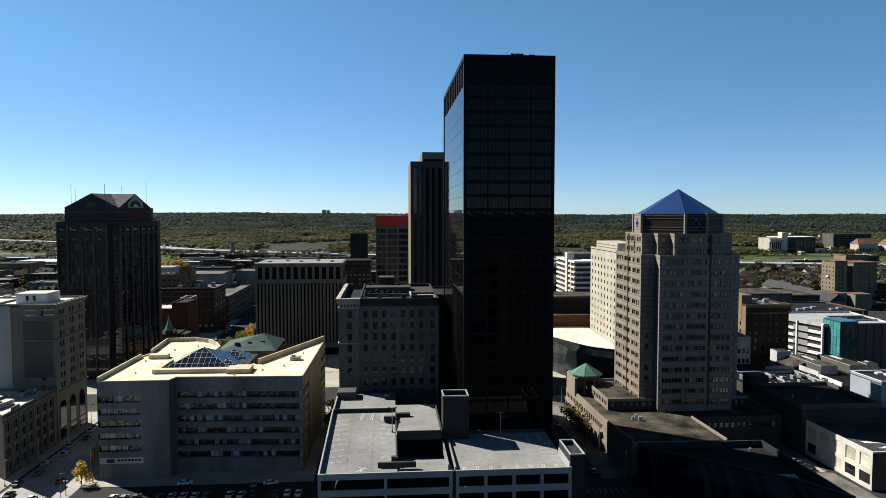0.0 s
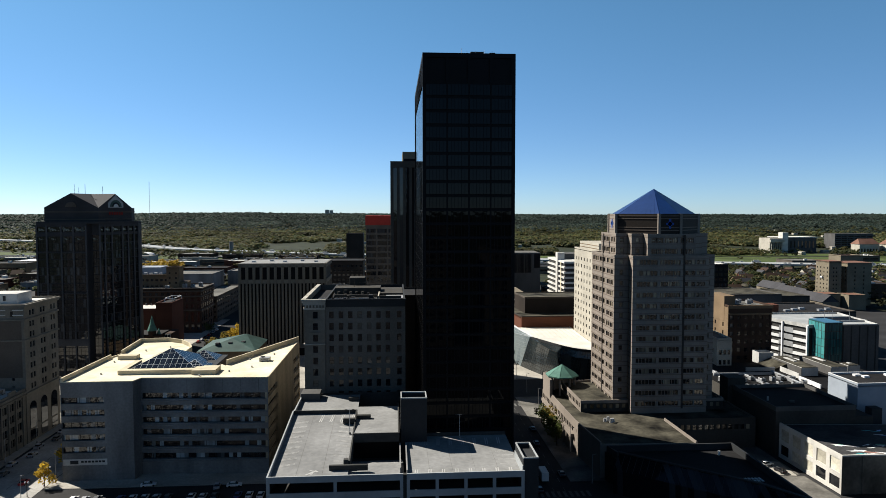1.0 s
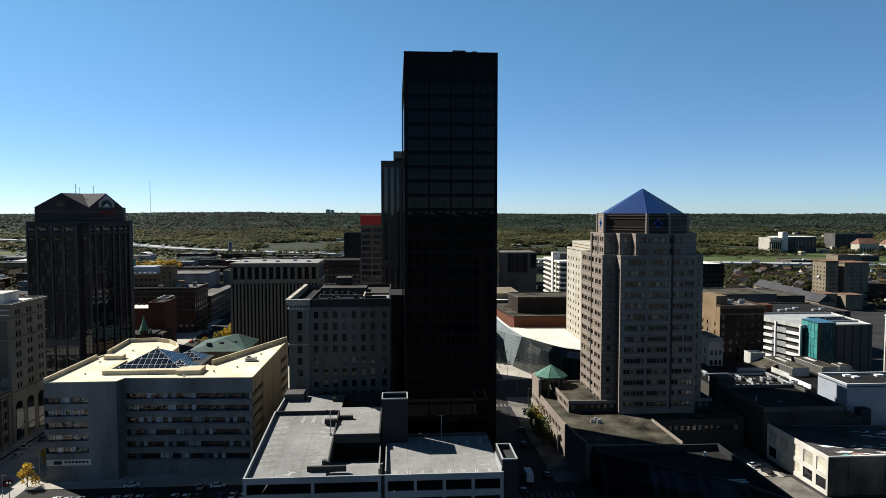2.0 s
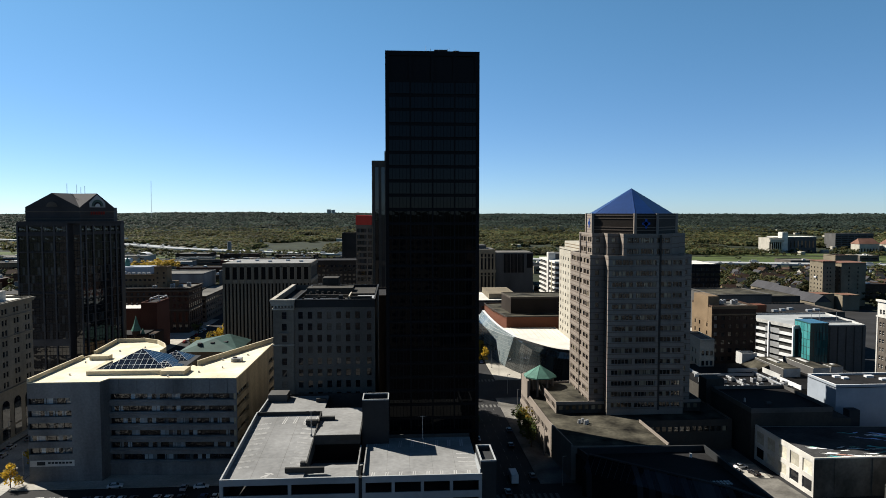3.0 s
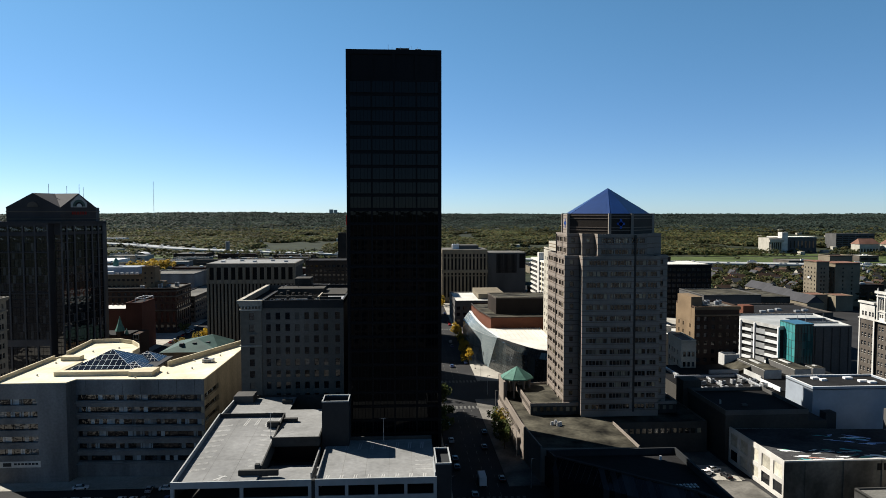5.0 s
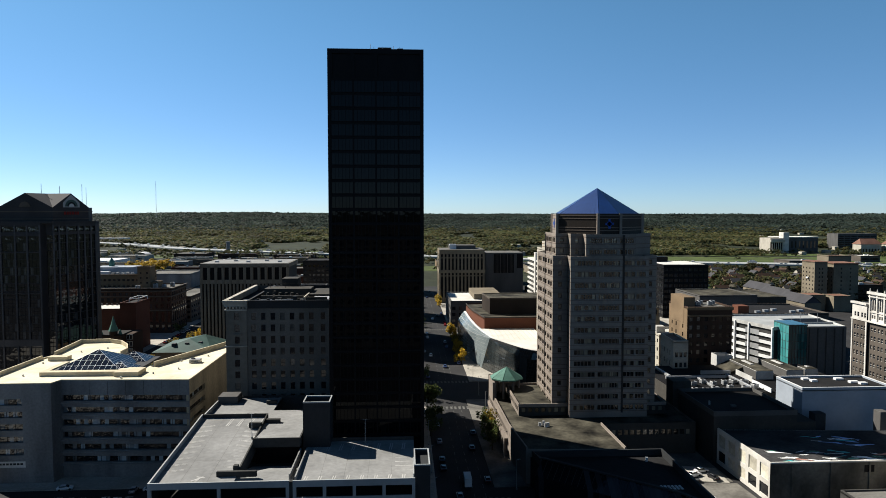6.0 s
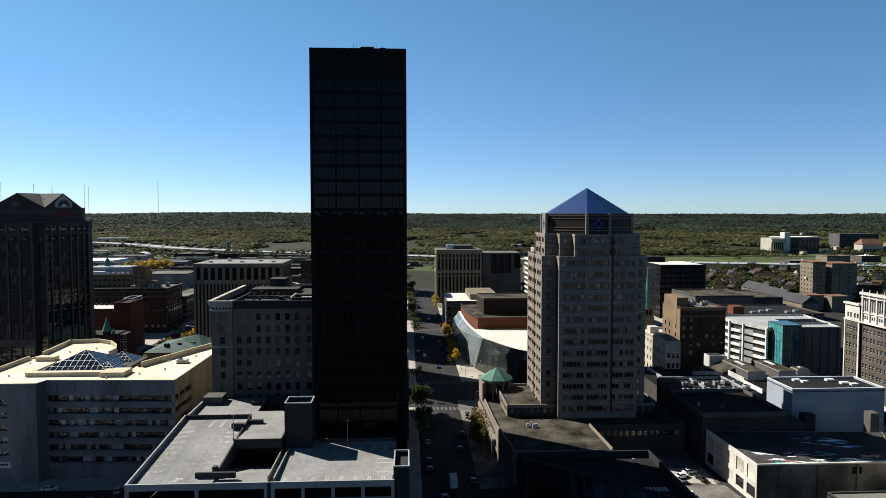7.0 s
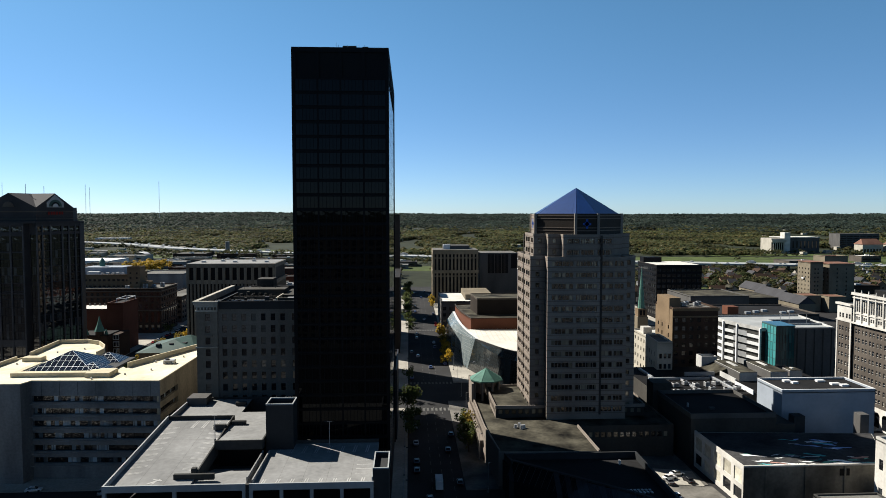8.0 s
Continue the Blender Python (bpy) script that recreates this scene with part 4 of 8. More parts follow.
for z in (Z2 + 1.4, Z2 + 2.4, Z3 - 1.9, Z3 - 0.9):
    part("crown_band", parapet_bm(inset(crown, -0.1), z, z + 0.3, 0.3), PINK_BAND, pt)
for x, y in crown:
    d = Vector((x - PX, y - PY)).normalized()
    part("corner_fin", boxes((x - 0.45, x + 0.45, y - 0.45, y + 0.45, Z2, Z3 + 0.05)), PINK_STONE, pt)
# paler stone on the left crown face stands in for sun on it
part("sunlit_crown_panel", boxes((PX - 15.98, PX - 15.85, PY - 3.5, PY + 3.5, Z2 + 0.3, Z3 - 0.2)), PINK_STONE, pt)
proof = octo(14.9, 3.6)
AP = (PX, PY, 91.6)
bm = bmesh.new()
for i in range(8):
    a, b = proof[i], proof[(i + 1) % 8]
    bm.faces.new([bm.verts.new(p) for p in ((*a, Z3 - 0.1), (*b, Z3 - 0.1), AP)])
part("pyramid_roof", bm, BLUE_METAL, pt)
bm = bmesh.new()
for i in range(8):
    a, b = Vector((*proof[i], Z3 - 0.1)), Vector((*proof[(i + 1) % 8], Z3 - 0.1))
    A = Vector(AP)
    nn = (b - a).cross(A - a).normalized()
    k_n = max(2, int((b - a).length / 1.6))
    for k in range(k_n + 1):
        s = k / k_n
        foot = a.lerp(b, s)
        u = (b - a).normalized() * 0.05
        top = foot.lerp(A, 0.985)
        quad(bm, foot - u + nn * 0.07, foot + u + nn * 0.07, top + nn * 0.05, top + nn * 0.05 + u * 0.01)
part("seam", bm, BLUE_METAL, pt)
def cross_sign(x, y, z, axis):
    bm = bmesh.new()
    for a, b in ((0.38, 1.7), (1.45, 0.38), (0.75, 0.75)):
        if axis == "x":
            box(bm, x - 0.08, x + 0.02, y - a, y + a, z - b, z + b)
        else:
            box(bm, x - a, x + a, y - 0.02, y + 0.08, z - b, z + b)
    part("emblem", bm, BLUE_SIGN, pt, "blue cross-shaped emblem")
cross_sign(PX - 16.02, PY, Z2 + 3.9, "x")
cross_sign(PX, PY - 16.02, Z2 + 3.9, "y")


def plain_block(name, x0, x1, y0, y1, z, wall, roof, label, category="building", rows=(), front=(), left=(), right=(), glass=GLASS, bar=DARK_TRIM, pane=(1, 2), depth=0.25, z0=0.1, rise=0.8, group="", bar_w=0.07):
    """A flat-roofed building of right angles: walls with recessed windows on the sides that are given columns."""
    th = empty(name, (x0 + x1) / 2, (y0 + y1) / 2, z0, label, category, group)
    wins = []
    bm = bmesh.new()
    facade(bm, (x0, y0), (x1, y0), z0, z, front, rows if front else [], wins, depth)
    facade(bm, (x1, y0), (x1, y1), z0, z, right, rows if right else [], wins, depth)
    facade(bm, (x1, y1), (x0, y1), z0, z, [], [], wins, depth)
    facade(bm, (x0, y1), (x0, y0), z0, z, left, rows if left else [], wins, depth)
    part("wall", bm, wall, th)
    glaze(th, wins, glass, bar, *pane, bar_w=bar_w)
    flat_roof(th, rect(x0, x1, y0, y1), z, roof, wall, rise, 0.5)
    return th


# ---- pedestal of the pyramid tower ----
ped = empty("podium_building", 90, 245, 0.15, "low beige granite podium with window bands and weathered roof terraces", "building")
wins = []
bm = bmesh.new()
facade(bm, (74.6, 276), (75.4, 229.5), 0.15, 10.9, [(1.6 + 2.15 * k, 1.3) for k in range(21)], [(6.8, 1.8)], wins, 0.3)
facade(bm, (75.4, 229.5), (77.4, 206), 0.15, 10.9, [], [])
facade(bm, (77.4, 206), (108, 204.6), 0.15, 10.9, [], [])
facade(bm, (108, 204.6), (107.4, 229), 0.15, 10.9, [], [])
facade(bm, (140, 229), (140, 276), 0.15, 10.9, [], [])
facade(bm, (140, 276), (74.6, 276), 0.15, 10.9, [], [])
part("wall", bm, PINK_STONE, ped)
# shaded front wall: darker stone stands in for its shade
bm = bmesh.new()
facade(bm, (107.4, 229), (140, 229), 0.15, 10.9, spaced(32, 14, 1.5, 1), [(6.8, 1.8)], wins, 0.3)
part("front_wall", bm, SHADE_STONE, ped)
bm = bmesh.new()
prism(bm, [(75.6, 230), (77.7, 206.4), (107.6, 205), (107.2, 229.4), (139.6, 229.4), (139.6, 275.6), (75, 275.6)], 9.8, 10.4)
part("terrace", bm, ROOF_BROWN, ped)
curb([(107.7, 205), (107.2, 229.2)], 10.2, 11.3, 0.4, "parapet", PINK_STONE, ped)
curb([(75.1, 275.4), (75.7, 229.8), (77.7, 206.4)], 10.2, 11.3, 0.45, "parapet", PINK_STONE, ped)
# upper terrace storey
w2 = []
bm = bmesh.new()
facade(bm, (80.7, 270), (80.9, 241), 10.2, 14.6, [(1.5 + 1.95 * k, 1.2) for k in range(14)], [(11.6, 1.7)], w2, 0.25)
facade(bm, (134, 241), (134, 274), 10.2, 14.6, [], [])
facade(bm, (134, 274), (80.7, 270), 10.2, 14.6, [], [])
part("upper_wall", bm, PINK_STONE, ped)
# upper front likewise takes its shade from the darker stone
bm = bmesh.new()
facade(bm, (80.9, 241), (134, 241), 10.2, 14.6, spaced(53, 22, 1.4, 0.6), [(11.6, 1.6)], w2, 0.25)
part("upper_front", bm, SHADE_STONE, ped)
bm = bmesh.new()
prism(bm, [(81.1, 241.3), (133.6, 241.3), (133.6, 273.6), (81, 269.6)], 13.6, 13.9)
part("terrace", bm, ROOF_BROWN, ped)
part("coping", parapet_bm([(80.8, 240.9), (134.1, 240.9), (134.1, 274.1), (80.6, 270.1)], 13.6, 14.7, 0.35), PINK_STONE, ped)
glaze(ped, wins + w2, GLASS_AMBER, DARK_TRIM, 1, 1, bar_w=0.1)
for k in range(11):
    y = 231 + k * 4.3
    part("arcade_pier", boxes((74.2, 75.6, y, y + 1.1, 0.15, 6.2), bevel=0.05), PINK_STONE, ped)
# dark sheet stands in for the shade behind the arcade piers
part("arcade_shade", boxes((75.38, 75.5, 232.3, 274, 0.2, 4.6)), GLASS_DARK, ped)
part("arcade_beam", boxes((74.15, 75.7, 229.6, 276, 5.2, 6.3)), PINK_STONE, ped)
# corner pavilion with a copper roof
part("pavilion_wall", boxes((74.4, 75.2, 262, 275.6, 10.3, 17.2), (74.4, 86.4, 274.4, 275.6, 10.3, 17.2)), PINK_STONE, ped)
for k in range(8):
    a = math.pi / 8 + k * math.pi / 4
    part("pavilion_post", cylinder_bm(80.6 + 5.0 * math.cos(a), 268 + 5.0 * math.sin(a), 10.3, 18.0, 0.45, 8), PINK_STONE, ped)
bm = bmesh.new()
oct8 = [(80.6 + 6.6 * math.cos(math.pi / 8 + k * math.pi / 4), 268 + 6.6 * math.sin(math.pi / 8 + k * math.pi / 4)) for k in range(8)]
prism(bm, oct8, 17.4, 17.9)
for k in range(8):
    a, b = oct8[k], oct8[(k + 1) % 8]
    bm.faces.new([bm.verts.new(p) for p in ((*a, 17.9), (*b, 17.9), (80.6, 268, 22.0))])
cup = part("copper_roof", bm, COPPER, ped, "green copper octagonal tent roof")
bm = bmesh.new()
A = Vector((80.6, 268, 22.05))
for k in range(8):
    a = Vector((*oct8[k], 17.95))
    u = Vector((-(a - A).y, (a - A).x, 0)).normalized() * 0.12
    quad(bm, a - u, a + u, A + u * 0.1, A - u * 0.1)
part("hip_rib", bm, COPPER, cup)
for k, (x, y) in enumerate(((86.2, 229.5), (87.6, 230.4), (88.9, 229.2), (88.0, 228.2))):
    part("roof_fan", cylinder_bm(x, y, 10.4, 11.6 + 0.2 * (k % 2), 0.65, 10, 0.5), STEEL, ped)

# ---- dark convention hall with a raking glass front ----
hall = empty("convention_hall", 105, 190, 0.1, "dark low hall with a flat roof and a raking glazed edge", "hall")
hp = [(78.4, 204.3), (80.6, 197.6), (110.4, 171.7), (118, 160), (118.8, 160), (118.8, 204.3)]
bm = bmesh.new()
prism(bm, hp, 0.1, 9.0)
part("body", bm, ROOF_DARK, hall)
curb([(80.4, 198.4), (78.9, 203.9), (118.4, 203.9), (118.2, 160.2)], 8.6, 10.9, 0.8, "parapet", SLATE_METAL, hall)
bm = bmesh.new()
for (a, b, z1) in (((80.6, 197.6), (110.4, 171.7), 11.0), ((110.4, 171.7), (118, 160), 11.0)):
    d = Vector((b[0] - a[0], b[1] - a[1])).normalized()
    nn = Vector((d.y, -d.x)) * -1
    o = (-nn if nn.x > 0 else nn)
    quad(bm, (a[0] + o.x * 4, a[1] + o.y * 4, 7.0), (b[0] + o.x * 4, b[1] + o.y * 4, 7.0), (b[0], b[1], z1), (a[0], a[1], z1))
    quad(bm, (a[0] + o.x * 4.4, a[1] + o.y * 4.4, 0.1), (b[0] + o.x * 4.4, b[1] + o.y * 4.4, 0.1), (b[0] + o.x * 4, b[1] + o.y * 4, 7.0), (a[0] + o.x * 4, a[1] + o.y * 4, 7.0))
    quad(bm, (a[0], a[1], 8), (b[0], b[1], 8), (b[0], b[1], z1), (a[0], a[1], z1))
part("raking_glass", bm, GLASS_DARK, hall)
bm = bmesh.new()
a, b = Vector((80.6, 197.6, 0)), Vector((110.4, 171.7, 0))
d = (b - a).normalized()
o = Vector((d.y, -d.x, 0))
o = o if o.x < 0 else -o
for k in range(22):
    p = a.lerp(b, k / 21)
    q = p + o * 4
    quad(bm, (p.x - d.x * .07, p.y - d.y * .07, 11.06), (p.x + d.x * .07, p.y + d.y * .07, 11.06), (q.x + d.x * .07, q.y + d.y * .07, 7.06), (q.x - d.x * .07, q.y - d.y * .07, 7.06))
part("glazing_bar", bm, SLATE_METAL, hall)
curb([(80.6, 197.6), (110.4, 171.7), (118, 160)], 10.95, 11.35, 0.9, "edge_cap", SLATE_METAL, hall)
rng = random.Random(5)
for k in range(14):
    part("roof_light", boxes((108 + (k % 7) * 1.0, 108.6 + (k % 7) * 1.0, 178 + (k // 7) * 1.5, 179 + (k // 7) * 1.5, 9.0, 9.25)), STEEL, hall)
part("roof_vent", cylinder_bm(112, 199, 9.0, 10.2, 0.4, 8), WHITE_PAINT, hall)

# ---- left: dark gabled tower ----
FX, FY = -139.5, 366.0
gt = empty("gabled_tower", FX, FY, 0.15, "dark granite and glass office tower with gabled roof ends", "skyscraper")
g_plan = [(-159.6, 346), (-130, 346), (-119.2, 368), (-119.2, 372), (-159.6, 372)]
wins = []
bm = bmesh.new()
rows = floors(4.6, 17, 3.95, 3.72)
rows_hi = [(73.0, 2.6)]
facade(bm, (-159.6, 346), (-135.8, 346), 0.15, 77.4, [(2.5, 4.0), (8.3, 6.0), (14.55, 4.9), (20.4, 5.2)], rows + rows_hi, wins, 0.3, (3, 2))
facade(bm, (-135.8, 346), (-134.6, 348.6), 0.15, 77.4, [], [])
facade(bm, (-134.6, 348.6), (-130.9, 348.6), 0.15, 77.4, [(1.85, 3.2)], rows, wins, 0.3, (2, 2))
facade(bm, (-130.9, 348.6), (-130, 346), 0.15, 77.4, [], [])
facade(bm, g_plan[1], g_plan[2], 0.15, 77.4, [(1.7, 2.5), (5.4, 3.6), (10.7, 5.7), (15.8, 3.0), (19.4, 3.0), (22.9, 2.2)], rows + rows_hi, wins, 0.3, (3, 2))
for k in (2, 3, 4):
    facade(bm, g_plan[k], g_plan[(k + 1) % 5], 0.15, 77.4, [], [])
part("wall", bm, DARK_GRANITE, gt)
glaze(gt, wins, GLASS_GABLED, BLACK_METAL, 3, 2, bar_w=0.09)
for x in (-159.4, -154.7, -147.9, -142.2, -136.2):
    part("pier", boxes((x - 0.35, x + 0.35, 345.7, 346.1, 0.15, 76.2)), PIER_STONE, gt)
slant = (Vector(g_plan[2]) - Vector(g_plan[1])).normalized()
for u in (0.3, 3.25, 7.5, 13.9, 17.6, 21.3, 24.2):
    p = Vector(g_plan[1]) + slant * u
    bm = bmesh.new()
    prism(bm, [tuple(p + slant * a + Vector((slant.y, -slant.x)) * d) for a, d in ((-0.35, 0.3), (0.35, 0.3), (0.35, -0.1), (-0.35, -0.1))], 0.15, 76.2)
    part("pier", bm, PIER_STONE, gt)
for z0, z1 in ((76.2, 77.6), (70.9, 72.6), (62.7, 63.4), (42.7, 43.4), (17.0, 20.4)):
    part("belt", boxes((-159.6, -135.8, 345.82, 346.1, z0, z1)), DARK_GRANITE if z1 - z0 < 2 else PIER_STONE, gt)
flat_roof(gt, g_plan, 77.4, ROOF_DARK, DARK_GRANITE, 0.7)
EZ, RZ = 84.9, 92.0
attic = [(-157.2, 349.5), (-131.5, 349.5), (-122.2, 367.0), (-122.2, 371), (-157.2, 371)]
bm = bmesh.new()
prism(bm, attic, 77, EZ)
part("attic", bm, DARK_GRANITE, gt)
for z in (79.0, 82.6):
    part("attic_band", parapet_bm(inset(attic, -0.15), z, z + 0.5, 0.3), GREY_BRICK, gt)
A, B, D, E2 = (Vector((*p, EZ)) for p in ((-157.4, 349.3), (-131.4, 349.3), (-122.0, 367.2), (-157.4, 371)))
P1, P2, C0 = Vector((-144.4, 349.3, RZ)), Vector((-126.7, 358.25, RZ)), Vector((-140, 362, RZ))
bm = bmesh.new()
for fv in ((A, P1, C0), (P1, B, C0), (B, P2, C0), (P2, D, C0), (D, E2, C0), (E2, A, C0)):
    bm.faces.new([bm.verts.new(v) for v in fv])
part("gable_roof", bm, GABLE_SLATE, gt)
bm = bmesh.new()
bm.faces.new([bm.verts.new(v) for v in (A, B, P1)])
part("gable_wall", bm, DARK_GRANITE, gt)
bm = bmesh.new()
bm.faces.new([bm.verts.new(v) for v in (B, D, P2)])
part("gable_wall", bm, DARK_GRANITE, gt)
def fan(x, y, z, r, axis, mat, name, th, t=0.25):
    b = bmesh.new()
    pts = [(r * math.cos(k * math.pi / 12), r * math.sin(k * math.pi / 12)) for k in range(13)]
    f = [b.verts.new((x + t, y + u, z + w) if axis == "x" else (x + u, y - t, z + w)) for u, w in pts]
    g = [b.verts.new((x - t, y + u, z + w) if axis == "x" else (x + u, y + t, z + w)) for u, w in pts]
    b.faces.new(f)
    for k in range(12):
        b.faces.new((f[k], f[k + 1], g[k + 1], g[k]))
    part(name, b, mat, th)
# pale gable with a half-round window over the slanting street side
du = (D - B).normalized()
dn = Vector((du.y, -du.x, 0))
bm = bmesh.new()
bm.faces.new([bm.verts.new(v) for v in (P2 - du * 4.6 - Vector((0, 0, 7.0)) + dn * 0.15, P2 + du * 4.6 - Vector((0, 0, 7.0)) + dn * 0.15, P2 + du * 4.6 - Vector((0, 0, 4.6)) + dn * 0.15, P2 - Vector((0, 0, 0.5)) + dn * 0.15, P2 - du * 4.6 - Vector((0, 0, 4.6)) + dn * 0.15)])
part("gable_panel", bm, GARAGE_PAINT, gt)
def slant_fan(r, off, mat, name):
    b = bmesh.new()
    c = P2 - Vector((0, 0, 6.6)) + dn * off
    b.faces.new([b.verts.new(c + du * (r * math.cos(k * math.pi / 12)) + Vector((0, 0, r * math.sin(k * math.pi / 12)))) for k in range(13)])
    part(name, b, mat, gt)
slant_fan(3.5, 0.22, GREEN_ROOF, "lunette")
slant_fan(2.3, 0.28, BLACK_METAL, "lunette_glass")
slant_fan(1.5, 0.34, STEEL, "lunette_bar")
fan(-144.4, 349.1, EZ + 0.3, 2.6, "y", GREY_BRICK, "lunette", gt)
bm = bmesh.new()
for k in range(6):
    p = P2 - Vector((0, 0, 10.6)) + dn * 0.3 + du * (-4.2 + 1.45 * k)
    quad(bm, p, p + du * 1.0, p + du * 1.0 + Vector((0, 0, 1.5)), p + Vector((0, 0, 1.5)))
part("sign_bar", bm, DIM_RED, gt, "dim red sign of plain bars")

# ---- left: ornate stone corner building with a lower wing ----
bt = empty("corner_building", -125, 262, 0.15, "ornate grey stone corner building with cornices and arched ground floor", "building")
BX0, BX1, BY0, BY1, BZ = -138.0, -116.8, 251.0, 275.0, 49.6
rows = floors(19.2, 7, 3.75, 2.0) + [(45.8, 1.9)]
wins = []
bm = bmesh.new()
facade(bm, (BX0, BY0), (BX1 - 0.0, BY0), 0.15, BZ, [(17.0, 1.0)], rows, wins, 0.25, (1, 2))
facade(bm, (BX1, BY0), (BX1, BY1), 0.15, BZ, [c for k in range(3) for c in ((4.2 + 7.6 * k, 1.3), (6.2 + 7.6 * k, 1.3))], rows, wins, 0.3, (1, 2))
facade(bm, (BX1, BY1), (BX0, BY1), 0.15, BZ, [], [])
facade(bm, (BX0, BY1), (BX0, BY0), 0.15, BZ, spaced(24, 6, 1.5), rows, wins, 0.3, (1, 2))
part("wall", bm, LIME_STONE, bt)
part("side_panel", boxes((BX0 + 0.2, BX0 + 6.4, BY0 - 0.25, BY0, 10, BZ)), GARAGE_PAINT, bt)
part("side_panel", boxes((-127.6, -117.8, BY0 - 0.12, BY0, 24, 44.2)), GREY_BRICK, bt)
glaze(bt, wins, GLASS, DARK_TRIM, 1, 2)
flat_roof(bt, rect(BX0, BX1, BY0, BY1), BZ, ROOF_PALE, LIME_STONE, 0.7)
for z0, z1, o in ((BZ - 0.3, BZ + 0.5, 0.9), (BZ - 0.9, BZ - 0.3, 0.5), (44.4, 44.9, 0.4), (37.0, 37.5, 0.4), (17.9, 18.5, 0.5)):
    part("cornice", boxes((BX1, BX1 + o, BY0 - o, BY1 + o, z0, z1), (-128, BX1, BY0 - o, BY0, z0, z1)), LIME_STONE, bt)
for k in range(2):
    part("panel_frame", boxes((-126.6 + 6.0 * k, -123.0 + 6.0 * k, BY0 - 0.3, BY0, 46.2, 46.5), (-126.6 + 6.0 * k, -123.0 + 6.0 * k, BY0 - 0.3, BY0, 48, 48.3)), WHITE_STONE, bt)
for k in range(3):
    y = 254.8 + 7.6 * k
    fan(BX1 + 0.12, y + 0.4, 12.4, 2.2, "x", GLASS_DARK, "arch_window", bt, 0.1)
    part("arch_window", boxes((BX1, BX1 + 0.2, y - 1.8, y + 2.6, 5.0, 12.4)), GLASS_DARK, bt)
    part("shop_window", boxes((BX1, BX1 + 0.22, y - 1.8, y + 2.6, 0.8, 4.4)), GLASS, bt)
part("roof_house", boxes((-133.5, -122.5, 258, 268, BZ, BZ + 3.6), bevel=0.06), WHITE_STONE, bt)
for k in range(2):
    hang("window", window_mesh(1.0, 1.8, 1, 1, GLASS_DARK, DARK_TRIM), bt, -129.4 + 2.4 * k, 257.9, BZ + 1.9)
rear = empty("rear_wing_building", -148, 268, 0.15, "tan stone rear building with tall shaded windows", "building")
wins = []
bm = bmesh.new()
facade(bm, (-156, 258), (-138.2, 258), 0.15, 48.4, [(3, 1.8), (8.4, 1.8), (14.2, 2.3)], floors(16, 8, 3.9, 2.2), wins, 0.3, (1, 2))
facade(bm, (-138.2, 258), (-138.2, 284), 0.15, 48.4, [], [])
facade(bm, (-138.2, 284), (-156, 284), 0.15, 48.4, [], [])
facade(bm, (-156, 284), (-156, 258), 0.15, 48.4, [], [])
part("wall", bm, TAN_STONE, rear)
glaze(rear, wins, GLASS, DARK_TRIM, 1, 2)
flat_roof(rear, rect(-156, -138.2, 258, 284), 48.4, ROOF_PALE, TAN_STONE, 0.6)
# lower street wing
lw = empty("street_wing_building", -132, 235, 0.15, "four-storey stone street building with tall arched window bays", "building")
wins = []
bm = bmesh.new()
facade(bm, (-117.0, 217), (-117.0, 250.8), 0.15, 19.4, [c for k in range(7) for c in ((1.5 + 4.45 * k, 1.5), (3.4 + 4.45 * k, 1.5))], [(2.0, 2.6), (6.4, 2.6), (10.4, 2.6), (14.4, 2.6)], wins, 0.4, (1, 2))
facade(bm, (-117.0, 250.8), (-150, 250.8), 0.15, 19.4, [], [])
facade(bm, (-150, 250.8), (-150, 243), 0.15, 19.4, [], [])
# south end cut on a diagonal so sun reaches the street
facade(bm, (-150, 243), (-117, 217), 0.15, 19.4, [], [])
part("wall", bm, LIME_STONE, lw)
glaze(lw, wins, GLASS, DARK_TRIM, 1, 2)
flat_roof(lw, [(-117, 217), (-117, 250.8), (-150, 250.8), (-150, 243)], 19.4, ROOF_PALE, LIME_STONE, 0.9)
part("cornice", boxes((-117.0, -116.2, 217.2, 250.6, 18.6, 19.5), (-117, -116.5, 217.2, 250.6, 17.8, 18.2)), LIME_STONE, lw)
for k in range(8):
    part("pilaster", boxes((-117.0, -116.6, 217.4 + 4.45 * k - 0.4, 217.4 + 4.45 * k + 0.4, 0.15, 17.8)), LIME_STONE, lw)
    if k % 4 == 1:
        part("gable_crest", boxes((-117.2, -116.7, 217.6 + 4.45 * k, 222 + 4.45 * k, 20.2, 21.4)), LIME_STONE, lw)
for k in range(3):
    roof_unit(-124 - (k % 2) * 5, 230 + 7 * k, 19.4, 7, 3.0, 1.8, 1.35)

# ---- behind the hotel: finned office, brown tower, red-topped block ----
fo = empty("finned_office", -50, 412, 0.15, "concrete office block with close vertical fins and dark upper openings", "office building")
CX0, CX1, CY0, CY1, CZ = -75, -25.2, 396, 430, 53.5
part("core", boxes((CX0 + 0.8, CX1 - 0.8, CY0 + 1.0, CY1, 0.15, CZ - 2)), BLACK_METAL, fo)
part("roof", boxes((CX0, CX1, CY0, CY1, CZ - 2.2, CZ)), LIME_STONE, fo)
part("roof_membrane", boxes((CX0 + 1, CX1 - 1, CY0 + 1, CY1 - 1, CZ - 0.1, CZ + 0.06)), DECK, fo)
part("belt", boxes((CX0, CX1, CY0 + 0.2, CY1, 42.0, 44.2)), LIME_STONE, fo)
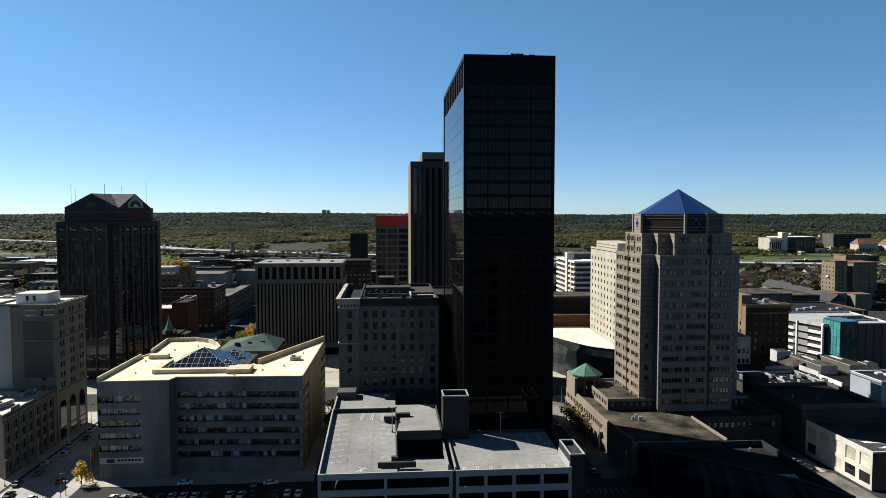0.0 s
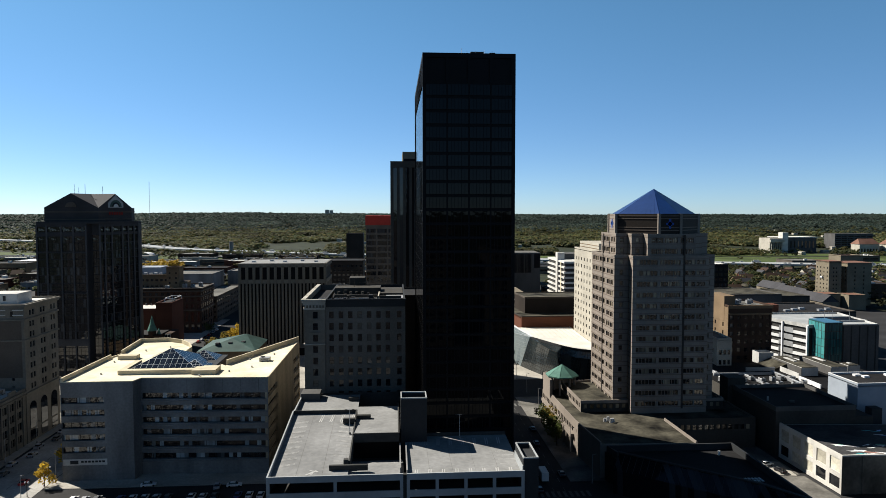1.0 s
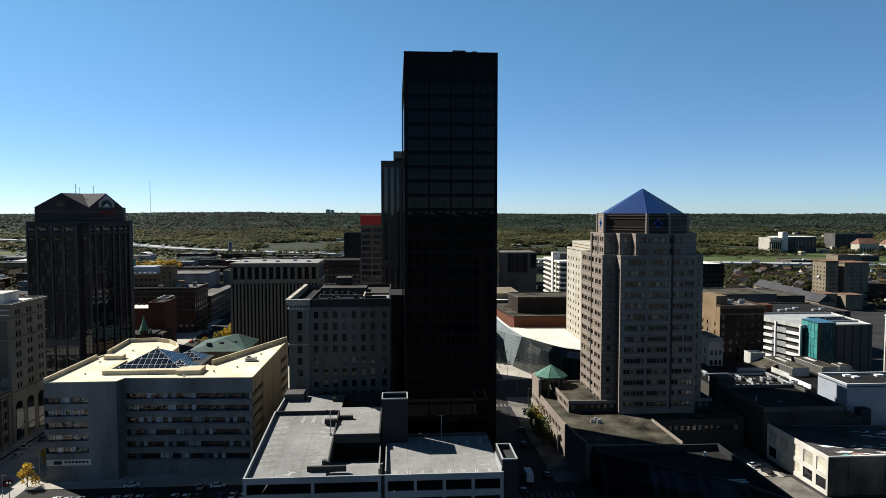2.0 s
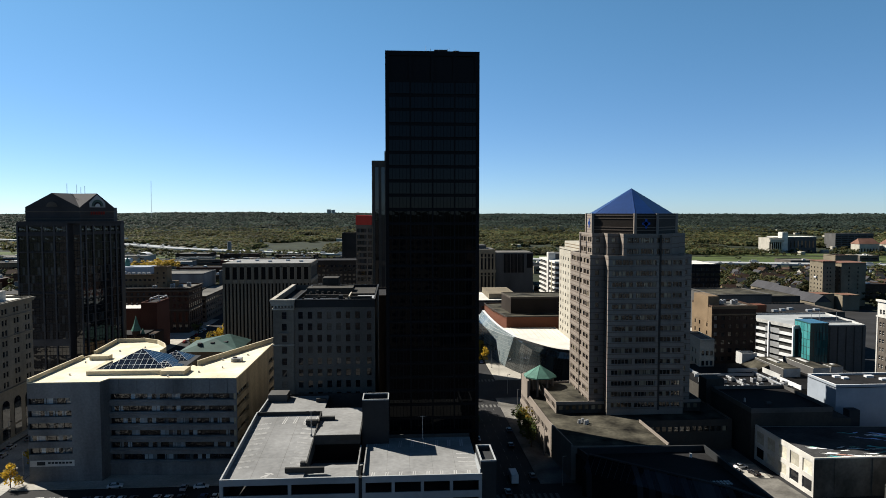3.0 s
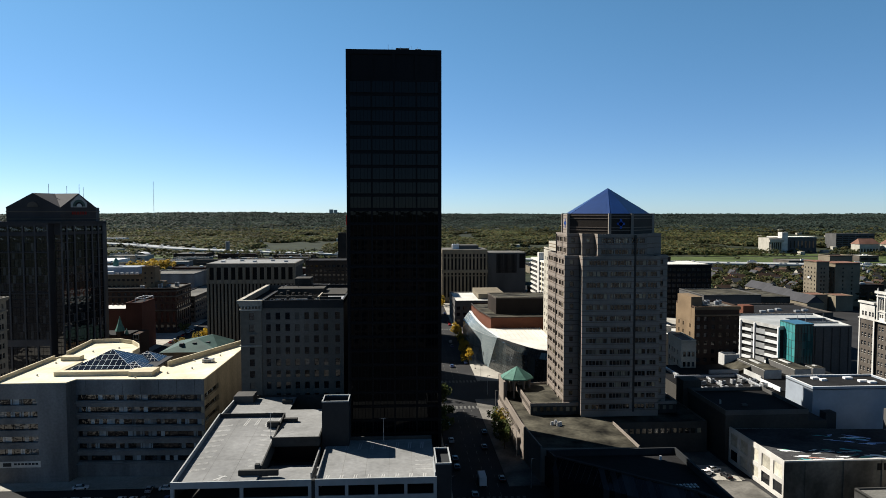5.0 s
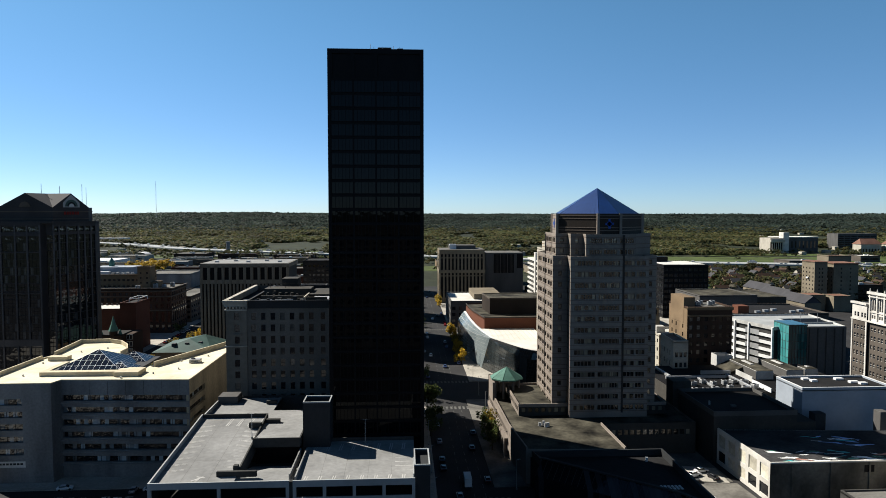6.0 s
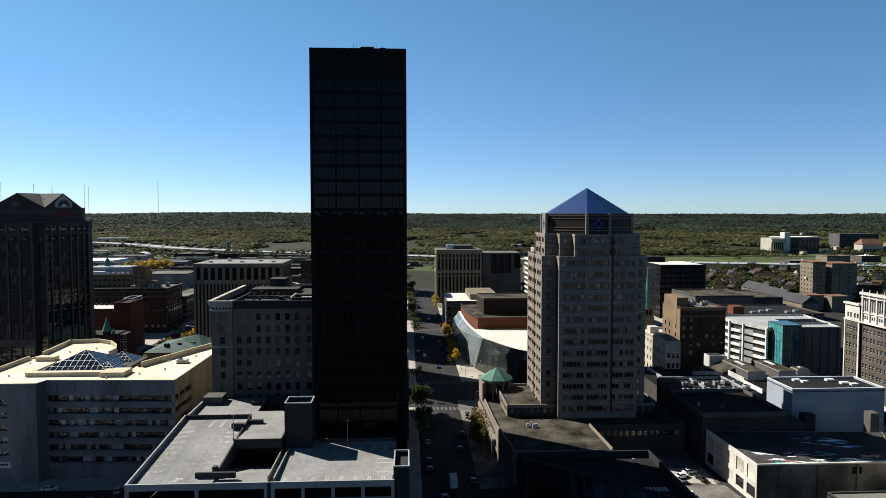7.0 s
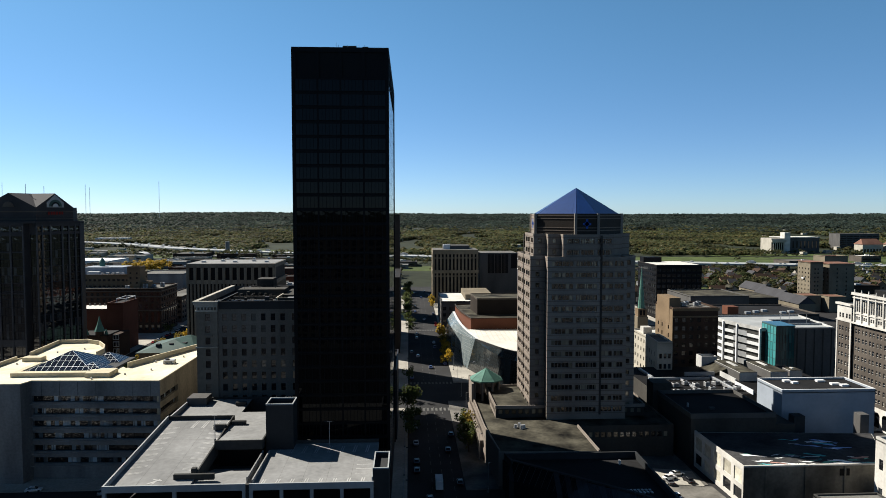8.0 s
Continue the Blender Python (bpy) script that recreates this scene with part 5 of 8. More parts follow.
part("belt", boxes((CX0, CX1, CY0 + 0.2, CY1, 4.5, 7)), LIME_STONE, fo)
fin = bpy.data.meshes.new("fin")
b = boxes((-0.55, 0.55, 0, 1.2, 5, 42.2))
b.to_mesh(fin)
b.free()
fin.materials.append(LIME_STONE)
pier = bpy.data.meshes.new("pier")
b = boxes((-0.75, 0.75, 0, 1.2, 42, 52))
b.to_mesh(pier)
b.free()
pier.materials.append(LIME_STONE)
for k in range(25):
    hang("fin", fin, fo, CX0 + 0.6 + (CX1 - CX0 - 1.2) * k / 24, CY0, 0)
for k in range(13):
    hang("pier", pier, fo, CX0 + 0.8 + (CX1 - CX0 - 1.6) * k / 12, CY0, 0)
for k in range(16):
    hang("fin", fin, fo, CX1, CY0 + 1 + 32 * k / 15, 0, math.pi / 2)
part("ground_floor", boxes((CX0 + 3, CX1 - 3, CY0 + 3, CY1, 0.15, 5)), GLASS_DARK, fo)
for k in range(5):
    part("roof_hatch", boxes((CX0 + 6 + k * 9, CX0 + 8 + k * 9, CY0 + 9 + (k % 2) * 8, CY0 + 11 + (k % 2) * 8, CZ, CZ + 1.0)), STEEL, fo)

bt2 = empty("ribbed_tower", 21.5, 352, 0.15, "tall brown office tower with pale vertical ribs and a plant block", "skyscraper")
WX0, WX1, WY0, WY1, WZ = 12.0, 31.5, 335.0, 374.0, 106.8
part("core", boxes((WX0 + 0.6, WX1 - 0.6, WY0 + 0.6, WY1 - 0.6, 0.15, WZ)), GLASS_DARK, bt2)
part("side_wall", boxes((WX0, WX0 + 0.6, WY0, WY1, 0.15, WZ + 0.4)), TAN_STONE, bt2)
# ribs on the shaded front are darker stone than the sunlit side wall
for k in range(7):
    x = WX0 + 0.2 + (WX1 - WX0 - 1.5) * k / 6
    part("rib", boxes((x, x + 1.3, WY0 - 0.3, WY0 + 0.7, 0.15, WZ - 2)), SHADE_STONE, bt2)
part("head_band", boxes((WX0, WX1, WY0 - 0.35, WY0 + 0.7, WZ - 2.4, WZ + 0.6)), SHADE_STONE, bt2)
part("plant_block", boxes((WX0 + 6, WX1 - 1.5, WY0 + 5, WY1 - 5, WZ, 112.4)), TAN_STONE, bt2)
part("plant_louvre", boxes((WX0 + 6.6, WX1 - 2, WY0 + 4.9, WY0 + 5, WZ + 1, 109)), BLACK_METAL, bt2)
part("roof_mast", cylinder_bm(29.0, 350, WZ, 128, 0.16, 6, 0.05), STEEL, bt2)

# assumed annex, placed and sized for the shade it casts on the street
plain_block("tower_annex", 27, 46.2, 250, 287, 25, DARK_GRANITE, ROOF_DARK, "dark low annex behind the glass tower", "building", rows=floors(3, 5, 4.3, 2.4), right=spaced(37, 9, 2.6), glass=GLASS_DARK)
# made-up block that keeps the gap between hotel and tower dark
plain_block("party_wall_block", 13.5, 26.6, 264, 292, 50, BROWN_STONE, ROOF_DARK, "narrow dark block added to darken the gap behind the hotel", "building")
# assumed slab, kept low so its shadow stays off the arts centre
plain_block("street_slab_block", 19, 45.2, 402, 474, 44, BROWN_STONE, ROOF_DARK, "dark brown office slab beside the street", "office building", rows=floors(4, 9, 4.3, 2.4), right=spaced(72, 14, 3.0), glass=GLASS_DARK)
plain_block("far_slab_tower", 14, 41.2, 700, 735, 79.4, BROWN_STONE, ROOF_DARK, "tall dark brown office slab far up the street", "office building", rows=floors(6, 16, 4.4, 2.4), right=spaced(35, 6, 4.0), glass=GLASS_DARK, pane=(3, 1))
rt = plain_block("red_topped_block", -9.5, 17.3, 563, 590, 79.0, GREY_BRICK, ROOF_DARK, "slab office block with banded windows and a red top storey", "office building",
                 rows=floors(6, 13, 5.0, 3.2), front=[(4.6, 7.6), (13.4, 7.8), (22.2, 7.6)], glass=GLASS_DARK, pane=(5, 1), depth=0.5)
part("top_storey", boxes((-9.8, 17.6, 562.6, 590, 72.2, 80.0)), RED_TRIM, rt)
plain_block("dark_plant_block", -52.4, -29, 950, 985, 53.0, BROWN_STONE, ROOF_DARK, "dark windowless block standing among low roofs", "building")
plain_block("dark_low_block", -62, -18, 700, 740, 33, BROWN_STONE, ROOF_DARK, "dark low block with a flat roof", "building", rows=floors(4, 6, 4.6, 2.0), front=spaced(44, 10, 2.6), glass=GLASS_DARK)

# ---- right, behind the pyramid tower ----
ab = plain_block("apartment_block", 111.8, 128, 318, 367, 63.2, CREAM_BRICK, ROOF_PALE, "cream brick apartment slab with a regular grid of windows", "apartment building",
                 rows=floors(5, 15, 3.75, 1.7), left=spaced(49, 9, 1.5, 1), front=spaced(16.2, 4, 1.5, 1), pane=(1, 2))
part("penthouse", boxes((113.4, 126, 328, 362, 63, 67.4)), CREAM_BRICK, ab)
part("penthouse_band", boxes((113.3, 113.5, 327.9, 362, 64.5, 64.8), (113.3, 113.5, 327.9, 362, 66, 66.3)), TAN_BRICK, ab)
wg = empty("white_garage", 165, 550, 0.15, "white concrete parking garage with a shade-dark core between its bands and a stair shaft", "parking garage")
# solid dark core stands in for shade inside the open storeys
part("core", boxes((146, 190, 522, 577, 0.15, 44)), DARK_CONCRETE, wg)
for k in range(11):
    z = 44.6 - 4.0 * k
    part("storey_band", boxes((145, 190, 521, 578, z - 1.5, z)), WHITE_STONE if k else ROOF_PALE, wg)
part("stair_shaft", boxes((144.3, 150, 540, 546, 0.15, 50.5)), WHITE_STONE, wg)
part("stair_strip", boxes((144.6, 145.2, 530, 531.4, 0.15, 44)), CREAM_ROOF, wg)
part("plant_block", boxes((150, 185, 548, 572, 44, 49.0)), GREY_STONE, wg)

# performing arts centre: bowed glass wall, brick hall and fly tower
pa = empty("arts_centre", 105, 385, 0.15, "arts centre with a bowed glass wall, brick hall and cream roof", "theatre")
def dense(pts, n):
    """A smooth line through plan points."""
    out = []
    for i in range(n + 1):
        s = i / n * (len(pts) - 1)
        k = min(int(s), len(pts) - 2)
        a, b = pts[k], pts[k + 1]
        p0, p3 = pts[max(k - 1, 0)], pts[min(k + 2, len(pts) - 1)]
        f = s - k
        out.append(tuple(0.5 * (2 * a[j] + (b[j] - p0[j]) * f + (2 * p0[j] - 5 * a[j] + 4 * b[j] - p3[j]) * f * f + (3 * a[j] - p0[j] - 3 * b[j] + p3[j]) * f ** 3) for j in range(len(a))))
    return out
# the sail-like wall: foot, crease and eave run as three curves
NS = 14
sail_foot = dense([(73.9, 434, 0.15), (74.4, 412, 0.15), (76.2, 391, 0.15), (78.6, 375, 0.15), (81.3, 361, 0.15)], NS)
sail_crease = dense([(74.3, 433, 14.6), (74.8, 412, 14.8), (77.0, 391, 15.2), (80.2, 371, 16.2), (84.4, 351.6, 17.6)], NS)
sail_top = dense([(78.0, 432, 20.0), (78.2, 412, 19.8), (79.2, 392, 19.2), (81.3, 371, 18.6), (85.0, 350, 18.0)], NS)
def glass_bay(name, a, b, c, d, nu, nv, mat, bar_mat, bar=0.05):
    """A bay of curtain glass a-b (foot) to d-c (head) with a grid of bars 6 cm proud."""
    bm = bmesh.new()
    P = [Vector(v) for v in (a, b, c, d)]
    quad(bm, *P)
    pn = part(name, bm, mat, pa)
    n = (P[1] - P[0]).cross(P[3] - P[0]).normalized() * 0.06
    bm = bmesh.new()
    at = lambda u, v: P[0].lerp(P[1], u).lerp(P[3].lerp(P[2], u), v) + n
    up, along = (P[3] - P[0]).normalized() * bar, (P[1] - P[0]).normalized() * bar
    for k in range(nv + 1):
        p, q = at(0, k / nv), at(1, k / nv)
        quad(bm, p - up, q - up, q + up, p + up)
    for k in range(nu):
        p, q = at(k / nu, 0), at(k / nu, 1)
        quad(bm, p - along, p + along, q + along, q - along)
    part("glazing_grid", bm, bar_mat, pn)
for i in range(NS):
    glass_bay("glass_panel", sail_foot[i], sail_foot[i + 1], sail_crease[i + 1], sail_crease[i], 4, 9, GLASS_SKYLIT, STEEL, 0.04)
    glass_bay("sloped_panel", sail_crease[i], sail_crease[i + 1], sail_top[i + 1], sail_top[i], 3, 2, GLASS_SKYLIT, STEEL, 0.05)
dark_top = dense([(85.0, 350, 18.0), (92, 332.5, 17.6), (100.5, 317, 17.2), (112, 311, 17.0)], 6)
dark_mid = dense([(84.4, 351.6, 17.6), (90.6, 333, 14.6), (99.4, 316.4, 14.0), (112, 309.4, 13.8)], 6)
dark_foot = dense([(81.3, 361, 0.15), (88.4, 340, 0.15), (97.4, 323, 0.15), (112, 315, 0.15)], 6)
for i in range(6):
    glass_bay("glass_front", dark_foot[i], dark_foot[i + 1], dark_mid[i + 1], dark_mid[i], 6, 8, GLASS_SHADED, DARK_TRIM, 0.05)
    glass_bay("sloped_front", dark_mid[i], dark_mid[i + 1], dark_top[i + 1], dark_top[i], 6, 2, GLASS_SHADED, DARK_TRIM, 0.05)
brick = dense([(79.6, 434), (80.2, 415), (81.8, 396), (84.5, 376)], 12)
bm = bmesh.new()
for i in range(NS):
    a, b = Vector(sail_top[i]), Vector(sail_top[i + 1])
    inward = Vector((a.y - b.y, b.x - a.x, 0)).normalized() * 1.3
    up = Vector((0, 0, 0.15))
    quad(bm, a + up, b + up, b + up + inward, a + up + inward)
    quad(bm, a - up, b - up, b + up, a + up)
    quad(bm, a + up + inward, b + up + inward, b - up * 3 + inward, a - up * 3 + inward)
part("eave", bm, WHITE_PAINT, pa)
tail = [v for v in sail_top[:-1] if v[1] > 376]
bm = bmesh.new()
prism(bm, [v[:2] for v in tail] + [(84.5, 376)] + brick[-2::-1], 16.0, 17.6)
part("gutter_roof", bm, ROOF_GREY, pa)
side = [v for v in sail_top[:-1] if v[1] <= 376]
bm = bmesh.new()
prism(bm, [v[:2] for v in side] + [v[:2] for v in dark_top] + [(112, 376), (84.5, 376)], 16.4, [v[2] + 0.05 for v in side] + [v[2] + 0.1 for v in dark_top] + [18.4, 18.4])
part("foyer_roof", bm, ROOF_PALE, pa)
bm = bmesh.new()
for k in range(11):
    p, q = Vector((86.5 + 2.5 * k, 352 - 1.6 * k if k < 8 else 340, 18.2)), Vector((86.5 + 2.5 * k, 375.8, 18.75))
    quad(bm, p - Vector((0.1, 0, 0)), p + Vector((0.1, 0, 0)), q + Vector((0.1, 0, 0)), q - Vector((0.1, 0, 0)))
part("roof_seam", bm, CREAM_STONE, pa)
curb([v[:2] for v in dark_top], 16.9, 18.0, 0.5, "eave", SLATE_METAL, pa)
bm = bmesh.new()
ZH = 24.6
for i in range(12):
    quad(bm, (*brick[i], 17.0), (*brick[i + 1], 17.0), (*brick[i + 1], ZH), (*brick[i], ZH + 0.2))
for a, b in (((84.5, 376), (135, 376)), ((135, 376), (135, 440)), ((135, 440), (79.6, 434))):
    quad(bm, (*a, 0.2), (*b, 0.2), (*b, ZH), (*a, ZH))
part("brick_hall", bm, RUST_BRICK, pa)
bm = bmesh.new()
prism(bm, brick + [(134.8, 376.2), (134.8, 439.8)], ZH - 1.2, ZH - 0.6)
part("hall_roof", bm, ROOF_BROWN, pa)
curb(brick + [(135, 376)], ZH - 0.2, ZH + 0.2, 0.5, "coping", DARK_CONCRETE, pa)
bm = bmesh.new()
prism(bm, [(89.5, 392), (132, 392), (132, 416), (87.7, 416)], 23, 33.0)
part("fly_tower", bm, BROWN_STONE, pa)
part("fly_coping", parapet_bm([(89.3, 391.8), (132.2, 391.8), (132.2, 416.2), (87.5, 416.2)], 32.6, 33.5, 0.5), GREY_BRICK, pa)
bm = bmesh.new()
prism(bm, inset([(89.5, 392), (132, 392), (132, 416), (87.7, 416)], 0.4), 32.8, 33.05)
part("fly_roof", bm, ROOF_BROWN, pa)

# low pale-roofed block up the street and the two office blocks beyond
lb = plain_block("low_street_block", 73.6, 112, 492, 548, 18.0, GREY_STONE, ROOF_PALE, "low stone street block with a pale roof", "building", rows=floors(3, 3, 4.6, 2.4), left=spaced(56, 11, 2.6), front=spaced(38, 8, 2.4))
part("upper_storey", boxes((92, 112, 505, 548, 18, 22)), TAN_STONE, lb)
co = empty("pilastered_office", 92, 632, 0.15, "stone office block with tall pilasters in two tiers", "office building")
OX0, OX1, OY0, OY1 = 72.0, 113.2, 620, 655
part("core", boxes((OX0 + 0.7, OX1 - 0.7, OY0 + 0.8, OY1, 0.15, 47)), BLACK_METAL, co)
part("belt", boxes((OX0, OX1, OY0, OY1, 44.6, 48.6), (OX0 - 0.5, OX1 + 0.5, OY0 - 0.5, OY1, 27.4, 30.2), (OX0, OX1, OY0, OY1, 0.15, 5)), TAN_STONE, co)
part("belt", boxes((OX0, OX1, OY0 + 0.2, OY1, 40.8, 41.6), (OX0, OX1, OY0 + 0.2, OY1, 24.4, 25.2)), TAN_STONE, co)
for k in range(13):
    x = OX0 + (OX1 - OX0 - 1.6) * k / 12
    part("pilaster", boxes((x, x + 1.6, OY0, OY0 + 1, 5, 45)), TAN_STONE, co)
for k in range(10):
    y = OY0 + 0.8 + (OY1 - OY0 - 2) * k / 9
    part("pilaster", boxes((OX0 - 0.05, OX0 + 0.9, y, y + 1.8, 5, 45)), TAN_STONE, co)
part("roof", boxes((OX0 + 0.5, OX1 - 0.5, OY0 + 0.5, OY1 - 0.5, 48.5, 48.7)), ROOF_GREY, co)
part("plant_block", boxes((82, 106, 630, 650, 48.6, 52)), GREY_STONE, co)
part("plant_screen", boxes((82, 88, 629, 634, 48.7, 53.2)), WHITE_PAINT, co)
cb = empty("panelled_office", 134, 655, 0.15, "grey concrete office block with three dark window panels", "office building")
part("wall", boxes((116.4, 152, 640, 672, 0.15, 44.4)), GREY_STONE, cb)
for k in range(3):
    wp = part("window_panel", boxes((124.2 + 6.6 * k, 130.2 + 6.6 * k, 639.7, 640, 25.5, 43.4)), BLACK_METAL, cb)
    part("mullion", boxes(*[(124.2 + 6.6 * k + 1.2 * j - 0.1, 124.2 + 6.6 * k + 1.2 * j + 0.1, 639.5, 639.7, 25.5, 43.4) for j in range(6)]), GREY_BRICK, wp)
part("window_panel", boxes((146, 151.6, 639.7, 640, 30, 43.4)), BLACK_METAL, cb)
part("roof", boxes((116.8, 151.6, 640.4, 671.6, 44.3, 44.6)), ROOF_GREY, cb)
plain_block("pale_roofed_shed", 150, 176, 780, 812, 17, WHITE_PAINT, ROOF_PALE, "white shed with a bright flat roof", "building")

# ---- right side ----
md = plain_block("dark_midrise", 241.8, 277.5, 523, 566, 41.6, BLACK_METAL, ROOF_PALE, "dark glass midrise office with a pale roof edge", "office building",
                 rows=floors(3, 9, 4.2, 2.4), front=spaced(35.7, 9, 3.3), left=spaced(43, 9, 4.0), glass=GLASS_DARK, pane=(3, 1), depth=0.15, rise=0.15)
part("roof_edge", boxes((241.4, 277.9, 522.6, 523.0, 41.2, 41.9), (241.4, 241.8, 523, 566, 41.2, 41.9)), DARK_TRIM, md)
part("plant_block", boxes((243, 258, 556, 565, 41.6, 45.6)), BLACK_METAL, md)
bb = plain_block("brick_block", 171, 192.6, 316, 338, 37.4, BROWN_BRICK, ROOF_GREY, "brown brick office block with dark windows and plant on its roof", "office building",
                 rows=floors(4, 8, 3.9, 1.9), front=spaced(21.6, 6, 1.7), left=[(4, 1.3), (9, 1.3), (17, 1.3)], glass=GLASS_DARK)
part("stair_tower", boxes((170.8, 176.2, 320, 336, 30, 42.2)), TAN_BRICK, bb)
# lighter brick skin puts the sunlight on the left side into the colour
bm = bmesh.new()
facade(bm, (170.9, 338), (170.9, 316), 0.2, 37.2, [(4, 1.3), (9, 1.3), (17, 1.3)], floors(4, 8, 3.9, 1.9), None, 0.1)
part("sunlit_side_skin", bm, TAN_BRICK, bb)
part("cornice", boxes((170.6, 193, 315.4, 316, 33.6, 34.2), (170.6, 193, 315.5, 316, 36.6, 38.0)), TAN_BRICK, bb)
bb.location.x += 2.4
for k in range(4):
    roof_unit(182.5 + 3 * k, 326 + 4 * (k % 2), 37.4, 2.2, 1.8, 1.9)
wc = empty("white_corner_block", 164.7, 310, 0.1, "cream rendered corner block with small dark windows", "building")
wins = []
bm = bmesh.new()
ring = [(160.3, 300), (167.2, 300), (169, 320), (162.2, 320)]
facade(bm, ring[0], ring[1], 0.1, 24.6, [(1.6 + 2.0 * k, 1.25) for k in range(3)], floors(4, 4, 4.6, 2.2), wins, 0.25)
for k in range(1, 3):
    facade(bm, ring[k], ring[k + 1], 0.1, 24.6, [], [])
facade(bm, ring[3], ring[0], 0.1, 24.6, [(2.4 + 4.2 * k, 1.3) for k in range(4)], floors(4, 4, 4.6, 2.2), wins, 0.25)
part("wall", bm, CREAM_BRICK, wc)
glaze(wc, wins, GLASS_DARK, DARK_TRIM, 1, 2)
flat_roof(wc, ring, 24.6, ROOF_GREY, CREAM_BRICK, 0.7, 0.5)
lr = plain_block("low_rear_block", 169.5, 186, 341, 363, 19.8, CREAM_BRICK, ROOF_PALE, "low cream rendered rear block with small windows", "building", rows=floors(3, 4, 4.4, 1.9), left=spaced(22, 5, 1.4), glass=GLASS_DARK)
part("stair_head", boxes((171.5, 176, 350, 355, 19.6, 23.2), bevel=0.06), WHITE_STONE, lr)
# church with a copper steeple
ch = empty("church", 182, 384, 0.1, "stone church tower with a tall green copper steeple", "church")
part("tower", boxes((178.6, 184.6, 380, 386, 0.1, 24), bevel=0.1), TAN_STONE, ch)
part("belfry", boxes((179.0, 184.2, 380.4, 385.6, 24, 28.4)), TAN_BRICK, ch)
for k in range(2):
    part("belfry_louvre", boxes((180 + 1.9 * k, 181.2 + 1.9 * k, 380.25, 380.5, 24.8, 27.6)), BLACK_METAL, ch)
bm = bmesh.new()
o8 = [(181.6 + 1.9 * math.cos(math.pi / 8 + k * math.pi / 4), 383 + 1.9 * math.sin(math.pi / 8 + k * math.pi / 4)) for k in range(8)]
for k in range(8):
    bm.faces.new([bm.verts.new(p) for p in ((*o8[k], 28.4), (*o8[(k + 1) % 8], 28.4), (181.6, 383, 52.5))])
part("steeple", bm, COPPER, ch)
part("nave", boxes((184.6, 204, 379, 393, 0.1, 13)), TAN_STONE, ch)

# garage with a teal glass stair
tg = empty("teal_garage", 240, 348, 0.15, "white parking garage with open decks and a teal glass stair tower", "parking garage")
tp = [(219.5, 362), (226.5, 336), (264, 336), (270, 378), (219.5, 378)]
# solid core darkened for the shade inside the open decks
bm = bmesh.new()
prism(bm, inset(tp, 0.8), 0.15, 25.4)
part("core", bm, DARK_CONCRETE, tg)
bm = bmesh.new()
prism(bm, inset(tp, 0.4), 25.2, 25.7)
part("roof_deck", bm, GARAGE_PAINT, tg)
part("parapet", parapet_bm(tp, 24.8, 26.6, 0.3), PLANT_PAINT, tg)
for k in range(6):
    z = 22.2 - 3.7 * k
    bm = bmesh.new()
    for i in (4, 0):
        a, b = Vector((*tp[i], 0)), Vector((*tp[(i + 1) % 5], 0))
        d = (b - a).normalized()
        n2 = Vector((d.y, -d.x, 0)) * 0.1
        p, q, r2, s2 = a + n2, b + n2, b - n2 * 6, a - n2 * 6
        quad(bm, (p.x, p.y, z - 1.5), (q.x, q.y, z - 1.5), (q.x, q.y, z), (p.x, p.y, z))
        quad(bm, (p.x, p.y, z), (q.x, q.y, z), (r2.x, r2.y, z), (s2.x, s2.y, z))
    part("deck_band", bm, WHITE_PAINT, tg)
for s in (0.0, 0.38, 0.98):
    p = Vector((219.5, 362)).lerp(Vector((226.5, 336)), s)
    part("column", boxes((p.x - 0.6, p.x + 0.3, p.y - 0.5, p.y + 0.5, 0.15, 26)), WHITE_PAINT, tg)
bm = bmesh.new()
p, q = Vector((221.5, 354.4)), Vector((224.0, 345.4))
for k in range(6):
    z = 20.9 - 3.7 * k
    quad(bm, (p.x - 0.2, p.y, z), (q.x - 0.2, q.y, z), (q.x - 0.2, q.y, z + 2.5), (p.x - 0.2, p.y, z + 2.5))
part("mesh_screen", bm, STEEL, tg)
part("front_wall", boxes((238.4, 264.2, 335.5, 336.2, 0.15, 26.2)), GREY_STONE, tg)
for k in range(6):
    part("wall_pilaster", boxes((240.2 + 4.4 * k, 240.7 + 4.4 * k, 335.3, 335.5, 0.15, 25.6)), DARK_CONCRETE, tg)
for k in range(3):
    part("lamp_post", cylinder_bm(244 + 7 * k, 350 + 4 * (k % 2), 25.7, 31, 0.12, 6), STEEL, tg)
# black sheet on the deck stands in for the shaded ramp opening
part("ramp_shade_sheet", boxes((244, 267, 349, 362, 25.72, 25.8)), BLACK_METAL, tg)
part("ramp_curb", parapet_bm(rect(243.6, 267.4, 348.6, 362.4), 25.7, 26.5, 0.35), GARAGE_PAINT, tg)
tx0, tx1, ty0, ty1 = 229.0, 238.3, 326.5, 340.2
part("stair_core", boxes((tx0 + 0.3, tx1 - 0.3, ty0 + 0.3, ty1, 0.15, 28.4)), DARK_CONCRETE, tg)
for k in range(7):
    for j in range(5):
        part("teal_pane", boxes((tx0 - 0.02, tx0 + 0.1, ty0 + 0.1 + 2.7 * j, ty0 + 2.8 + 2.7 * j, 1 + 3.95 * k, 4.8 + 3.95 * k)), GLASS_TEAL, tg)
    for j in range(3):
        part("teal_pane", boxes((tx0 + 0.1 + 3.0 * j, tx0 + 3.1 + 3.0 * j, ty0 - 0.02, ty0 + 0.1, 1 + 3.95 * k, 4.8 + 3.95 * k)), GLASS_TEAL_SHADED, tg)
